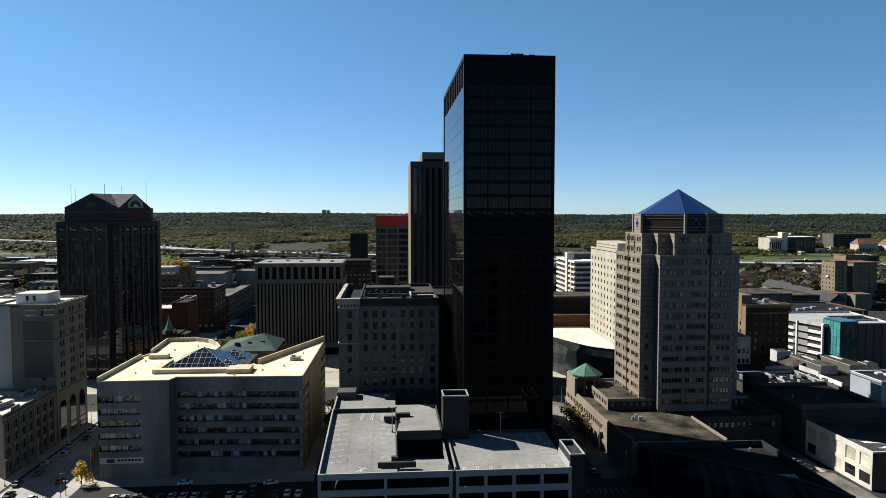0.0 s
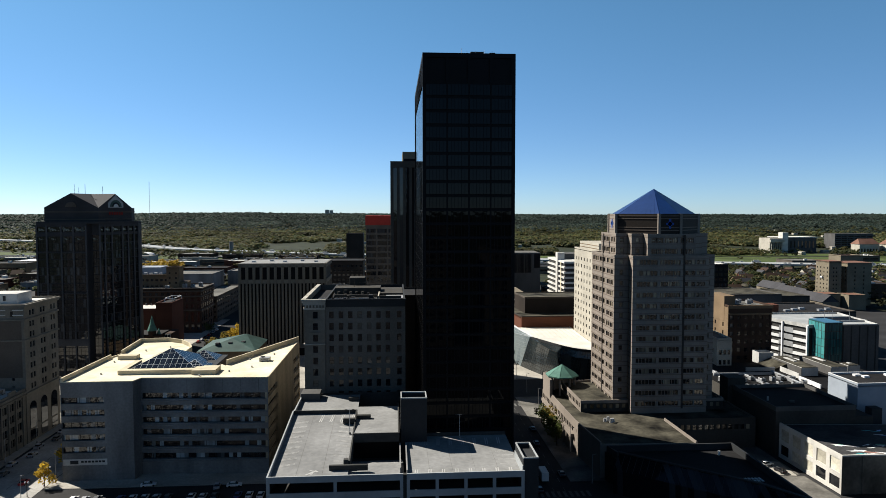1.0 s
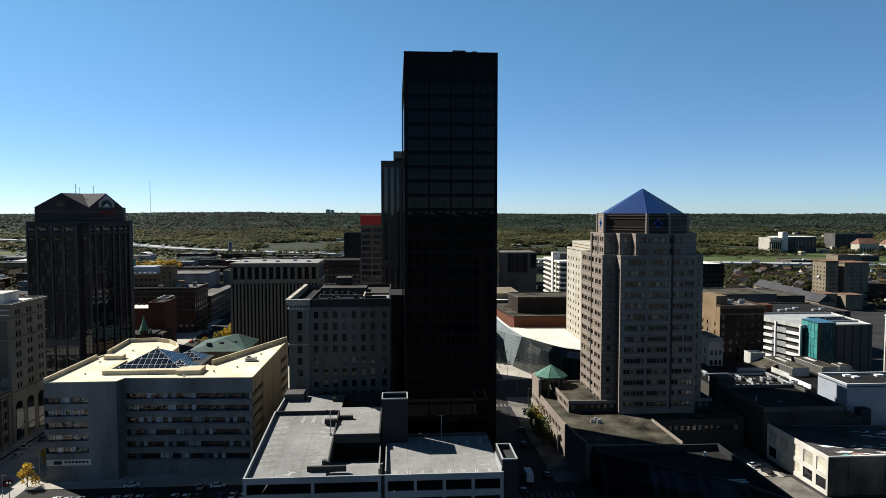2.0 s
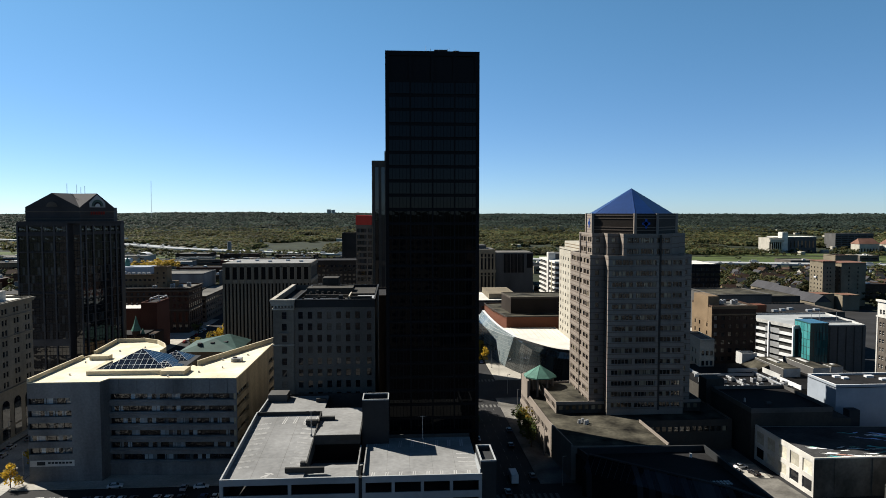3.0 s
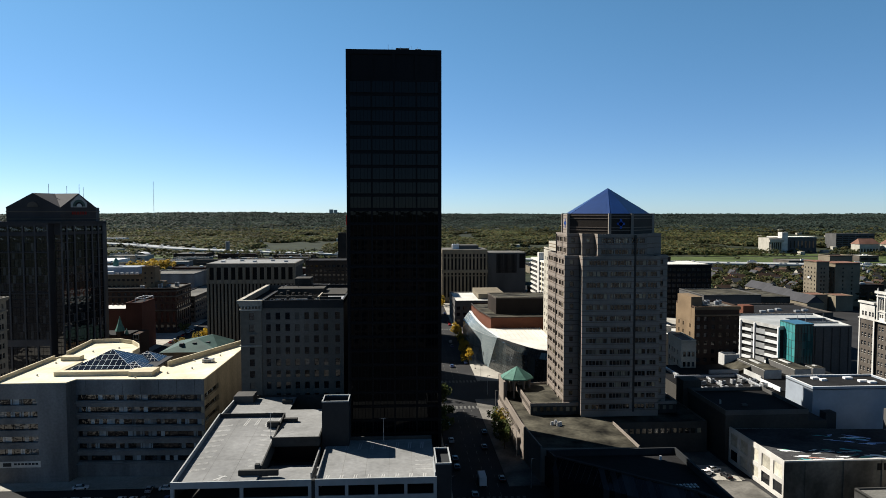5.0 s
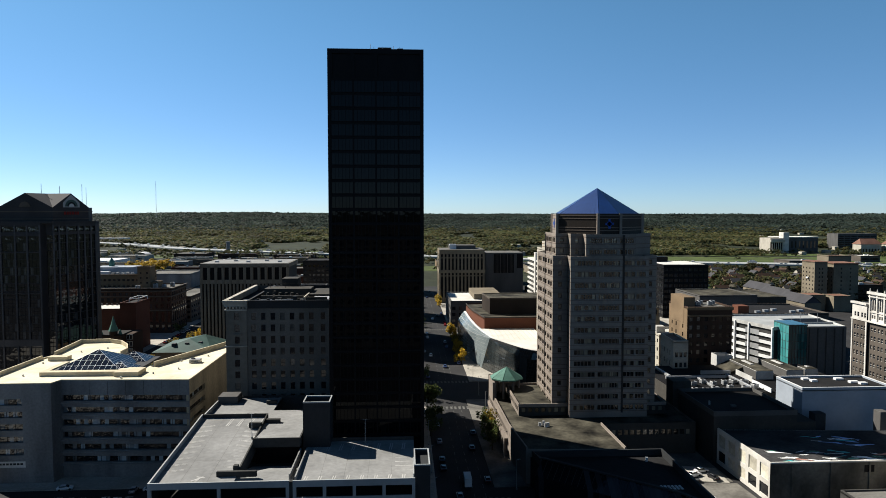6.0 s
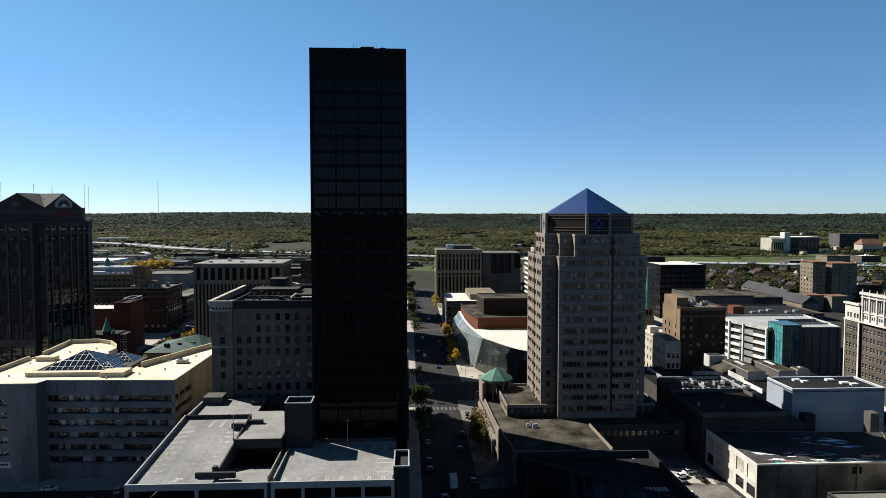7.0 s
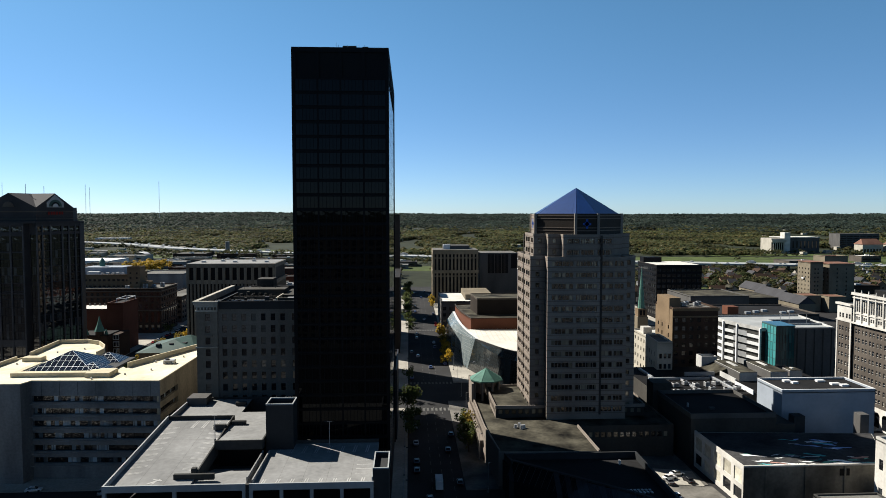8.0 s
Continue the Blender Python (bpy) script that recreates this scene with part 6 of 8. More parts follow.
bm = bmesh.new()
for j in range(7):
    x = tx0 + 0.1 + 1.5 * j
    box(bm, x - 0.06, x + 0.06, ty0 - 0.12, ty0 - 0.03, 0.5, 28.5)
for j in range(6):
    y = ty0 + 0.1 + 2.7 * j
    box(bm, tx0 - 0.12, tx0 - 0.03, y - 0.06, y + 0.06, 0.5, 28.5)
for k in range(8):
    z = 0.95 + 3.95 * k
    box(bm, tx0 - 0.11, tx0 - 0.03, ty0, ty1 - 0.2, z - 0.05, z + 0.05)
    box(bm, tx0, tx1 - 0.1, ty0 - 0.11, ty0 - 0.03, z - 0.05, z + 0.05)
part("mullion", bm, DARK_TRIM, tg)
part("stair_roof", boxes((tx0 - 0.1, tx1 + 0.1, ty0 - 0.1, ty1, 28.6, 29.2)), GLASS_TEAL_SHADED, tg)
tg.location.z -= 1.7
bk = plain_block("dark_roofed_block", 214, 286, 384, 424, 23.6, GREY_BRICK, ROOF_DARK, "long low grey brick block with a dark flat roof", "building")
part("stair_head", boxes((233, 239.4, 386, 393, 23.4, 28.4), bevel=0.06), RUST_BRICK, bk)
for k in range(5):
    part("roof_hatch", boxes((246 + 7 * k, 249 + 7 * k, 390 + 4 * (k % 3), 392.4 + 4 * (k % 3), 23.5, 24.8), bevel=0.05), STEEL, bk)

# brick hotel with a white crown, at the edge of view
wh = empty("white_crowned_hotel", 246, 250, 0.15, "grey-brown brick hotel with a white terracotta crown", "hotel")
wins, w_top = [], []
rows = floors(9.5, 8, 3.55, 1.8)
bm = bmesh.new()
bt_ = bmesh.new()
cols_a = [c for k in range(2) for c in ((2.0 + 4.2 * k, 1.1), (3.8 + 4.2 * k, 1.1))]
facade(bm, (228, 278.5), (228, 269.4), 0.15, 38.5, cols_a, rows, wins, 0.25)
facade(bt_, (228, 278.5), (228, 269.4), 38.5, 45.2, cols_a, [(39.6, 1.9)], w_top, 0.25)
cols_b = [c for k in range(11) for c in ((2.0 + 4.2 * k, 1.1), (3.8 + 4.2 * k, 1.1))]
facade(bm, (228.8, 269.4), (228.8, 222), 0.15, 38.5, cols_b, rows, wins, 0.25)
facade(bt_, (228.8, 269.4), (228.8, 222), 38.5, 50.0, [c for k in range(11) for c in ((2.25 + 4.2 * k, 0.95), (3.55 + 4.2 * k, 0.95))], [(39.8, 1.4), (43.0, 4.4)], w_top, 0.35)
for a, b in (((228.8, 222), (262, 222)), ((262, 222), (262, 278.5)), ((262, 278.5), (228, 278.5))):
    facade(bm, a, b, 0.15, 38.5, [], [])
    facade(bt_, a, b, 38.5, 45.2, [], [])
part("wall", bm, GREY_BRICK, wh)
part("crown", bt_, WHITE_STONE, wh)
glaze(wh, wins, GLASS, WHITE_STONE, 1, 2, bar_w=0.14)
glaze(wh, w_top, GLASS, WHITE_STONE, 1, 2)
part("quoin", boxes((227.8, 228.1, 269.2, 270.0, 6, 38.5), (227.8, 228.1, 277.9, 278.6, 6, 38.5)), WHITE_STONE, wh)
part("cornice", boxes((227.4, 229, 269.4, 279, 44.8, 45.6), (227.9, 229.2, 222, 269.8, 49.6, 50.6), (227.7, 228.9, 222, 279, 38.2, 38.8)), WHITE_STONE, wh)
part("roof", boxes((228.2, 261.8, 222.2, 269.4, 49.4, 49.7), (228.2, 261.8, 269.4, 278.2, 44.6, 44.9)), ROOF_GREY, wh)
for k in range(10):
    y = 225 + 4.6 * k
    fan(227.75, y, 5.2, 1.5, "x", GLASS_DARK, "arch_window", wh, 0.1)
    part("arch_window", boxes((227.7, 228.0, y - 1.5, y + 1.5, 1.0, 5.2)), GLASS_DARK, wh)
for k in range(11):
    y = 269.4 - (2.9 + 4.2 * k)
    for o in (-0.65, 0.65):
        fan(228.62, y + o, 47.4, 0.475, "x", GLASS_DARK, "arch_head", wh, 0.2)
    part("crown_pier", boxes((228.3, 228.8, y + 1.75, y + 2.45, 38.8, 49.6)), WHITE_STONE, wh)
    part("finial", cylinder_bm(228.5, y + 2.1, 50.6, 51.9, 0.35, 6, 0.1), WHITE_STONE, wh)
part("string_course", boxes((228.4, 228.8, 222, 269.4, 42.2, 42.6), (228.2, 228.8, 222, 269.4, 48.4, 48.8)), WHITE_STONE, wh)
part("roof_house", boxes((232, 246, 240, 262, 49.6, 52.4), bevel=0.1), ROOF_DARK, wh)
part("base_course", boxes((227.85, 228.0, 222, 278.6, 0.15, 8.4)), WHITE_STONE, wh)

# pale box hall, dark roof hall, low painted-roof block and plant rows
pb = empty("pale_box_hall", 194, 239, 0.15, "pale blue-grey windowless box with a dark flat roof", "hall")
part("wall", boxes((178.1, 211, 230.3, 247, 0.15, 21.0)), BLUE_WHITE, pb)
part("roof", boxes((178.5, 210.6, 230.7, 246.6, 20.8, 21.2)), ROOF_DARK, pb)
part("coping", parapet_bm(rect(178.1, 211, 230.3, 247), 20.7, 21.8, 0.35), BLUE_WHITE, pb)
part("coping", parapet_bm(rect(178.0, 211.1, 230.2, 247.1), 21.8, 21.95, 0.5), WHITE_PAINT, pb)
for x, y, w in ((186, 243, 2.6), (187.8, 240.5, 2.2), (198, 242.5, 3), (200.6, 238, 3.2), (203, 236, 2.6)):
    part("roof_hatch", boxes((x, x + w, y, y + 1.7, 21.1, 21.9), bevel=0.05), WHITE_PAINT, pb)
dh = empty("dark_roof_hall", 157, 236, 0.15, "grey hall with a large dark flat roof", "hall")
part("wall", boxes((142.3, 170.6, 220.6, 250, 0.15, 15.6)), SHADE_STONE, dh)
part("roof", boxes((142.6, 170.3, 221, 249.6, 15.5, 15.8)), SHADED_ROOF, dh)
part("coping", parapet_bm(rect(142.2, 170.7, 220.5, 250.1), 15.4, 17.0, 0.4), GREY_STONE, dh)
part("side_roof", boxes((170.7, 178.0, 222, 250, 0.15, 12.6)), SHADE_STONE, dh)
part("roof_vent", boxes((152.4, 154.2, 229, 230.2, 15.7, 16.5), bevel=0.05), GREY_STONE, dh)
part("roof_vent", cylinder_bm(146.2, 232.6, 15.7, 17.2, 0.35, 10, 0.3), STEEL, dh)
part("plant_room", boxes((140.5, 147.5, 250.5, 257, 0.15, 19.6), bevel=0.08), SHADE_STONE, dh)
lo = empty("painted_roof_block", 170, 203, 0.15, "low white block with paint splashes on its dark flat roof", "building")
wins = []
bm = bmesh.new()
facade(bm, (143.2, 219.8), (143.8, 188.3), 0.15, 11.8, [(3.2 + 6.3 * k, 4.6) for k in range(5)], [(1.4, 3.4), (6.2, 4.0)], wins, 0.25, (1, 1))
facade(bm, (143.8, 188.3), (186, 188.6), 0.15, 11.8, [], [])
facade(bm, (186, 188.6), (200, 216), 0.15, 11.15, [], [])
facade(bm, (200, 216), (143.2, 219.8), 0.15, 11.15, [], [])
part("wall", bm, WHITE_STONE, lo)
glaze(lo, wins[5:] + wins[1:3], GREY_PANEL, WHITE_STONE, 1, 1, bar_w=0.16)
glaze(lo, wins[:1] + wins[3:5], GLASS_DARK, WHITE_STONE, 2, 1, bar_w=0.16)
bm = bmesh.new()
prism(bm, [(144.1, 188.7), (185.8, 189), (199.5, 215.7), (143.6, 219.4)], 10.9, 11.2)
part("roof", bm, TAR_GREY, lo)
bm = bmesh.new()
quad(bm, (143.8, 188.22, 0.2), (186, 188.52, 0.2), (186, 188.52, 11.5), (143.8, 188.22, 11.5))
part("front_render", bm, STAINED, lo)
part("drain_stain", boxes((171.6, 174.4, 188.26, 188.44, 8.6, 10.6)), BLACK_METAL, lo, "dark broken opening below the roof edge")
part("roof_edge", boxes((143.9, 186, 188.2, 188.5, 11.5, 11.9)), WHITE_STONE, lo)
for k in range(3):
    part("wall_pier", boxes((150 + 11.4 * k, 150.5 + 11.4 * k, 188.1, 188.5, 0.2, 11.4)), STAINED, lo)
curb([(143.4, 219.5), (144.0, 188.6), (185.8, 188.9)], 11.0, 11.9, 0.35, "parapet", WHITE_STONE, lo)
part("chimney", boxes((198.6, 201.6, 219.5, 223, 0.2, 16.2), bevel=0.08), GREY_STONE, lo)
part("stair_head", boxes((178.6, 182.4, 223.5, 227, 0.2, 14.8), bevel=0.08), SLATE_METAL, lo)

# paint splashes on the low roof
rng = random.Random(11)
SPLASH = [surface("roof_paint_red", (0.38, 0.2, 0.16), 0.8), surface("roof_paint_white", (0.72, 0.73, 0.72), 0.8), surface("roof_paint_green", (0.12, 0.35, 0.25), 0.8), surface("roof_paint_teal", (0.05, 0.33, 0.36), 0.8), surface("roof_paint_blue", (0.25, 0.4, 0.7), 0.8)]
for k in range(72):
    front = k < 52
    cx, cy = (rng.uniform(149, 184), 189.8 + rng.random() ** 2 * 9) if front else (rng.uniform(168, 194), rng.uniform(202, 212))
    n, r = rng.randint(10, 16), rng.uniform(0.6, 2.0)
    slant, long_ = rng.uniform(-0.5, 0.2), rng.uniform(1.2, 3.2)
    b = bmesh.new()
    vs = []
    for j in range(n):
        a = 2 * math.pi * j / n
        q = r * rng.uniform(0.2, 1.2)
        u, w = q * long_ * math.cos(a), q * 0.5 * math.sin(a)
        vs.append(b.verts.new((min(185, max(144.6, cx + u)), max(189.4, cy + w + u * slant), 11.206 + 0.004 * (k % 11))))
    b.faces.new(vs)
    part("paint_patch", b, SPLASH[(1, 0, 1, 3, 1, 2, 1, 2)[k % 8] if front else (4, 1, 3, 4)[k % 4]], lo)
# plant rows behind the halls
rowb = empty("plant_roof_building", 194, 280, 0.15, "low building crowded with white plant rooms on its roof", "building")
part("wall", boxes((146, 222, 258, 306, 0.15, 12.6)), SHADE_STONE, rowb)
part("roof", boxes((146.4, 221.6, 258.4, 305.6, 12.4, 12.8)), SHADED_ROOF, rowb)
for x, y, w, d, hh in ((187, 278, 7.4, 24, 3.8), (200.4, 278.4, 7.2, 23, 3.8), (210.6, 282, 5.4, 6, 3.4)):
    room = part("plant_room", boxes((x, x + w, y, y + d, 12.6, 12.6 + hh), bevel=0.06), PLANT_PAINT, rowb)
    part("plant_roof", boxes((x + 0.15, x + w - 0.15, y + 0.15, y + d - 0.15, 12.6 + hh, 12.75 + hh)), ROOF_BROWN, room)
    # darker sheet added over the left side to tone down its sun
    part("side_dark_sheet", boxes((x - 0.12, x - 0.01, y + 0.1, y + d - 0.1, 12.8, 12.5 + hh)), GREY_STONE, room)
    part("vent_strip", boxes((x + w * 0.42, x + w * 0.62, y + d * 0.45, y + d * 0.8, 12.75 + hh, 13.1 + hh), bevel=0.04), PLANT_PAINT, room)
# roofless penthouse of thin walls, with a lean-to below it
part("penthouse", parapet_bm(rect(181.6, 188.6, 302.6, 308.4), 12.6, 18.0, 0.3), PLANT_PAINT, rowb)
bm = bmesh.new()
quad(bm, (180.2, 289, 13.0), (186.8, 289, 15.6), (186.8, 302.4, 15.6), (180.2, 302.4, 13.0))
quad(bm, (180.2, 289, 12.8), (186.8, 289, 12.8), (186.8, 289, 15.6), (180.2, 289, 13.0))
part("lean_to", bm, ROOF_BROWN, rowb)
rng = random.Random(21)
for k in range(16):
    roof_unit(149.5 + 4.1 * (k % 8) + rng.uniform(-1, 1), 262.5 + 9.5 * (k // 8) + rng.uniform(-2.2, 2.2), 12.8, rng.uniform(1.6, 2.9), rng.uniform(1.4, 2.1), rng.uniform(1.1, 2.3), rng.uniform(-0.2, 0.5))
for x0, x1, y0, y1, z in ((150, 176, 281.4, 282.2, 13.9), (163, 164, 266, 281, 13.6), (176.5, 177.4, 262, 284, 14.2), (168, 181, 288, 288.9, 14.4), (152, 153, 284, 300, 13.8)):
    part("duct", boxes((x0, x1, y0, y1, 12.8, z), bevel=0.05), STEEL, rowb)
part("screen_wall", boxes((182.0, 182.4, 257.5, 272, 12.8, 14.5)), WHITE_PAINT, rowb)
part("screen_wall", boxes((183.2, 183.6, 274, 288, 12.8, 14.9)), PLANT_PAINT, rowb)
rw = empty("rear_white_wall", 160, 309, 0.15, "long pale wall beside the service yard", "wall")
part("wall", boxes((146, 154, 307, 307.5, 0.15, 9)), WHITE_STONE, rw)

# garage fittings: lamps and deck paint
def lamp_mast(x, y, z, high, arms=2, name="street_lamp", label="slim grey lamp post with two flat heads", grp="lamp posts"):
    th = empty(name, x, y, z, label, "lamp", grp)
    part("foot", cylinder_bm(x, y, z, z + 0.5, 0.28, 10, 0.22), CONCRETE, th)
    part("pole", cylinder_bm(x, y, z + 0.4, z + high, 0.1, 8, 0.06), STEEL, th)
    for s in ([-1, 1] if arms == 2 else [1]):
        part("arm", boxes((min(x, x + s * 0.9), max(x, x + s * 0.9), y - 0.04, y + 0.04, z + high - 0.08, z + high)), STEEL, th)
        part("lamp_head", boxes((x + s * 0.9 - 0.32, x + s * 0.9 + 0.32, y - 0.2, y + 0.2, z + high - 0.16, z + high + 0.02), bevel=0.03), DARK_TRIM, th)
    return th
lamp_mast(30.6, 175.8, 24.0, 6.2)
lamp_mast(2.2, 176, 25.6, 6.4)
paint = empty("deck_markings", 15, 170, 24, "white parking bay lines and arrow on the roof decks", "markings", kind="stuff")
b = bmesh.new()
def deck_z(x, y):
    if x > GXM:
        return ZF + 0.5 * (y - GY0 - 0.3) / 26.4 + 0.02
    return ZF + (ZB - ZF) * (y - GY0 - 0.3) / (YB - GY0 - 0.3) + 0.02
def stripe(x0, y0, x1, y1, w=0.13):
    d = Vector((x1 - x0, y1 - y0)).normalized() * w
    quad(b, (x0 + d.y, y0 - d.x, deck_z(x0, y0)), (x1 + d.y, y1 - d.x, deck_z(x1, y1)), (x1 - d.y, y1 + d.x, deck_z(x1, y1)), (x0 - d.y, y0 + d.x, deck_z(x0, y0)))
for k in range(8):
    x = 18.2 + 3.1 * k
    for o in (0, 0.5):
        stripe(x + o, 151.6, x + o + 0.3, 155.6)
        stripe(x + o, 171, x + o + 0.3, 175.5)
for k in range(4):
    for o in (0, 0.5):
        stripe(-6.5 + 2.8 * k + o, 184.5, -6.0 + 2.8 * k + o, 190)
for k in range(9):
    for o in (0, 0.5):
        stripe(-0.8, 160.5 + 2.9 * k + o, 2.8, 159.4 + 2.9 * k + o)
        stripe(-13.6, 158 + 3.2 * k + o, -9.4, 159.2 + 3.2 * k + o)
stripe(-6.2, 153.8, -4.0, 155.8, 0.3)
stripe(-5.6, 155.9, -3.6, 155.2, 0.25)
stripe(-5.2, 153.6, -4.6, 155.6, 0.25)
for k in range(4):
    stripe(38.4, 158 + 2.6 * k, 42.4, 158 + 2.6 * k)
part("paint_lines", b, PAINT_LINE, paint)
b = bmesh.new()
for k in range(1, 3):
    stripe(-14.0, 150.9 + 13.2 * k, 3.0, 150.9 + 13.2 * k, 0.03)
for k in range(1, 5):
    stripe(16.4 + 5.3 * k, 151.3, 16.4 + 5.3 * k, 177.2, 0.025)
for x in (-8.4, -2.6):
    stripe(x, 151.3, x, 190.2, 0.03)
bmesh.ops.translate(b, verts=b.verts, vec=(0, 0, -0.012))
part("deck_joints", b, ROOF_GREY, paint)

# ---- left middle distance ----
gr = empty("green_roofed_hall", -72, 366, 0.15, "small hall with a hipped dark green metal roof", "hall")
part("wall", boxes((-85, -57.5, 352, 382, 0.15, 12.4)), TAN_BRICK, gr)
b = bmesh.new()
c4 = [(-86.2, 350.8, 12.2), (-56.4, 350.8, 12.2), (-56.4, 383.2, 12.2), (-86.2, 383.2, 12.2)]
r1, r2 = (-71, 363, 16.9), (-66, 374, 17.2)
for f in ((c4[0], c4[1], r1), (c4[1], c4[2], r2, r1), (c4[2], c4[3], r2), (c4[3], c4[0], r1, r2)):
    b.faces.new([b.verts.new(p) for p in f])
hr_ = part("hip_roof", b, GREEN_ROOF, gr)
for k in range(3):
    part("roof_vent", boxes((-78 + 6 * k, -76.2 + 6 * k, 356 + 2 * k, 358.5 + 2 * k, 13, 15.6)), GABLE_SLATE, hr_)
br = plain_block("arched_brick_block", -186, -118.2, 477, 509, 30.2, BROWN_BRICK, ROOF_GREY, "long brown brick block with cornice and tall windows", "building", rows=[(2.4, 3.4), (7.6, 7.0), (17.0, 3.0), (21.8, 2.4), (26.0, 1.8)], front=spaced(67.8, 17, 2.0), right=spaced(32, 7, 2.4), glass=GLASS_DARK)
for z, o in ((24.9, 0.4), (28.6, 0.7), (30.4, 1.0), (15.4, 0.4)):
    part("cornice", boxes((-186, -118.2 + o, 477 - o, 477, z, z + 0.7), (-118.2, -118.2 + o, 477, 509, z, z + 0.7)), GREY_BRICK, br)
for k in range(7):
    b = bmesh.new()
    y = 477 + 32 * (k + 0.5) / 7
    b.faces.new([b.verts.new((-118.17, y + 1.2 * math.cos(j * math.pi / 8), 14.5 + 1.2 * math.sin(j * math.pi / 8))) for j in range(9)])
    part("arch_head", b, GLASS_DARK, br)
for k in range(6):
    roof_unit(-143 + 4 * k, 484 + 5 * (k % 3), 30.2, 2.6, 2.2, 2.0 + (k % 2))
om = plain_block("orange_brick_block", -190, -144.6, 493, 524, 38.2, TAN_BRICK, ROOF_GREY, "orange brick mill block with rows of small windows", "building", rows=floors(3, 9, 3.9, 1.5), front=spaced(45, 14, 1.9), right=spaced(31, 7, 1.8), glass=GLASS_DARK)
part("plant_room", boxes((-181, -153, 502, 518, 38.2, 43.4), bevel=0.1), BLUE_WHITE, om)
part("plant_room", boxes((-176, -168, 497, 501, 38.2, 40.6), bevel=0.1), WHITE_PAINT, om)
for k in range(5):
    part("roof_unit", boxes((-166 + 3.4 * k, -164 + 3.4 * k, 495.6, 497.6, 38.2, 39.8 + 0.4 * (k % 2)), bevel=0.06), STEEL, om)
cu = empty("roof_cupola", -172, 512, 43.4, "small green copper cupola on a flat roof", "cupola")
part("drum", cylinder_bm(-172, 512, 43.4, 46.4, 1.9, 10), COPPER, cu)
part("dome", cylinder_bm(-172, 512, 46.4, 49.6, 2.3, 10, 0.15), COPPER, cu)
bs = plain_block("beige_tower_block", -144.4, -135.8, 487, 497, 44, TAN_BRICK, ROOF_GREY, "beige rendered stair block beside a brick mill", "building", rows=floors(33, 3, 3.4, 1.2), front=spaced(8.6, 2, 1.2), z0=30.2)
part("lower_step", boxes((-135.8, -131, 488, 498, 30.2, 34)), TAN_BRICK, bs)
plain_block("grey_street_block", -136, -119, 522, 606, 19, GREY_BRICK, ROOF_GREY, "long grey street block with window bands", "building", rows=floors(3, 4, 4.0, 1.8), right=spaced(84, 16, 3.4), front=spaced(17, 4, 2), glass=GLASS_DARK)
plain_block("grey_concrete_block", -180, -140, 590, 630, 30, CONCRETE, ROOF_GREY, "blank grey concrete block with a flat roof", "building")
plain_block("grey_concrete_block", -137, -120, 630, 660, 29, CONCRETE, ROOF_GREY, "blank grey concrete block with a flat roof", "building")
shop = plain_block("white_roofed_shop", -150, -127.6, 415.6, 434, 25.4, RED_BRICK, ROOF_PALE, "red brick hall with a bright flat roof", "building", rows=[(2, 2.6)], front=spaced(22, 5, 2.6), rise=0.2)
for k in range(7):
    part("roof_rib", boxes((-148.5 + 3 * k, -148.1 + 3 * k, 432, 433.4, 25.4, 26.6)), ROOF_GREY, shop)
rb = plain_block("red_brick_stage", -127.4, -118.2, 415, 437, 28.4, RED_BRICK, ROOF_DARK, "red brick stage house with an open steel frame on top", "building")
part("roof_frame", boxes(*[(x, x + 0.35, y, y + 0.35, 28.4, 31) for x in (-124, -118.6) for y in (420, 434)], *[(-124, -118.25, y, y + 0.35, 30.8, 31.2) for y in (420, 434)], *[(x, x + 0.35, 420.35, 434, 30.8, 31.2) for x in (-124, -118.6)]), WHITE_PAINT, rb)
ot = empty("turreted_house", -124, 398, 0.15, "old dark brick house with a green copper turret", "house")
part("wall", boxes((-134, -117.6, 392, 408, 0.15, 13.5)), BROWN_BRICK, ot)
part("roof", boxes((-134.3, -117.4, 391.7, 408.3, 13.5, 14.2)), ROOF_DARK, ot)
part("turret", cylinder_bm(-122.4, 393.6, 0.15, 16.2, 2.2, 10), BROWN_BRICK, ot)
part("turret_roof", cylinder_bm(-122.4, 393.6, 16.2, 20.0, 2.8, 10, 1.3), COPPER, ot, "green copper turret roof")
part("turret_spire", cylinder_bm(-122.4, 393.6, 20.0, 24.6, 1.3, 10, 0.08), COPPER, ot, "green copper turret roof")
for k in range(2):
    part("dormer", cylinder_bm(-118.9 - 10.5 * k, 394, 13.8, 17.4, 1.3, 4, 0.1), COPPER, ot, "green copper dormer roof")
fh = empty("framed_shopfront", -115, 404, 0.15, "narrow brick house with white stone window frames", "house")
part("wall", boxes((-117.3, -113.4, 398, 412, 0.15, 13.6)), BROWN_BRICK, fh)
for k in range(3):
    part("window_frame", boxes((-117, -113.7, 397.7, 398, 2.4 + 4 * k, 5.4 + 4 * k)), WHITE_STONE, fh)
    for j in range(2):
        part("window", boxes((-116.7 + 1.6 * j, -115.5 + 1.6 * j, 397.6, 397.7, 2.8 + 4 * k, 5.0 + 4 * k)), GLASS_DARK, fh)

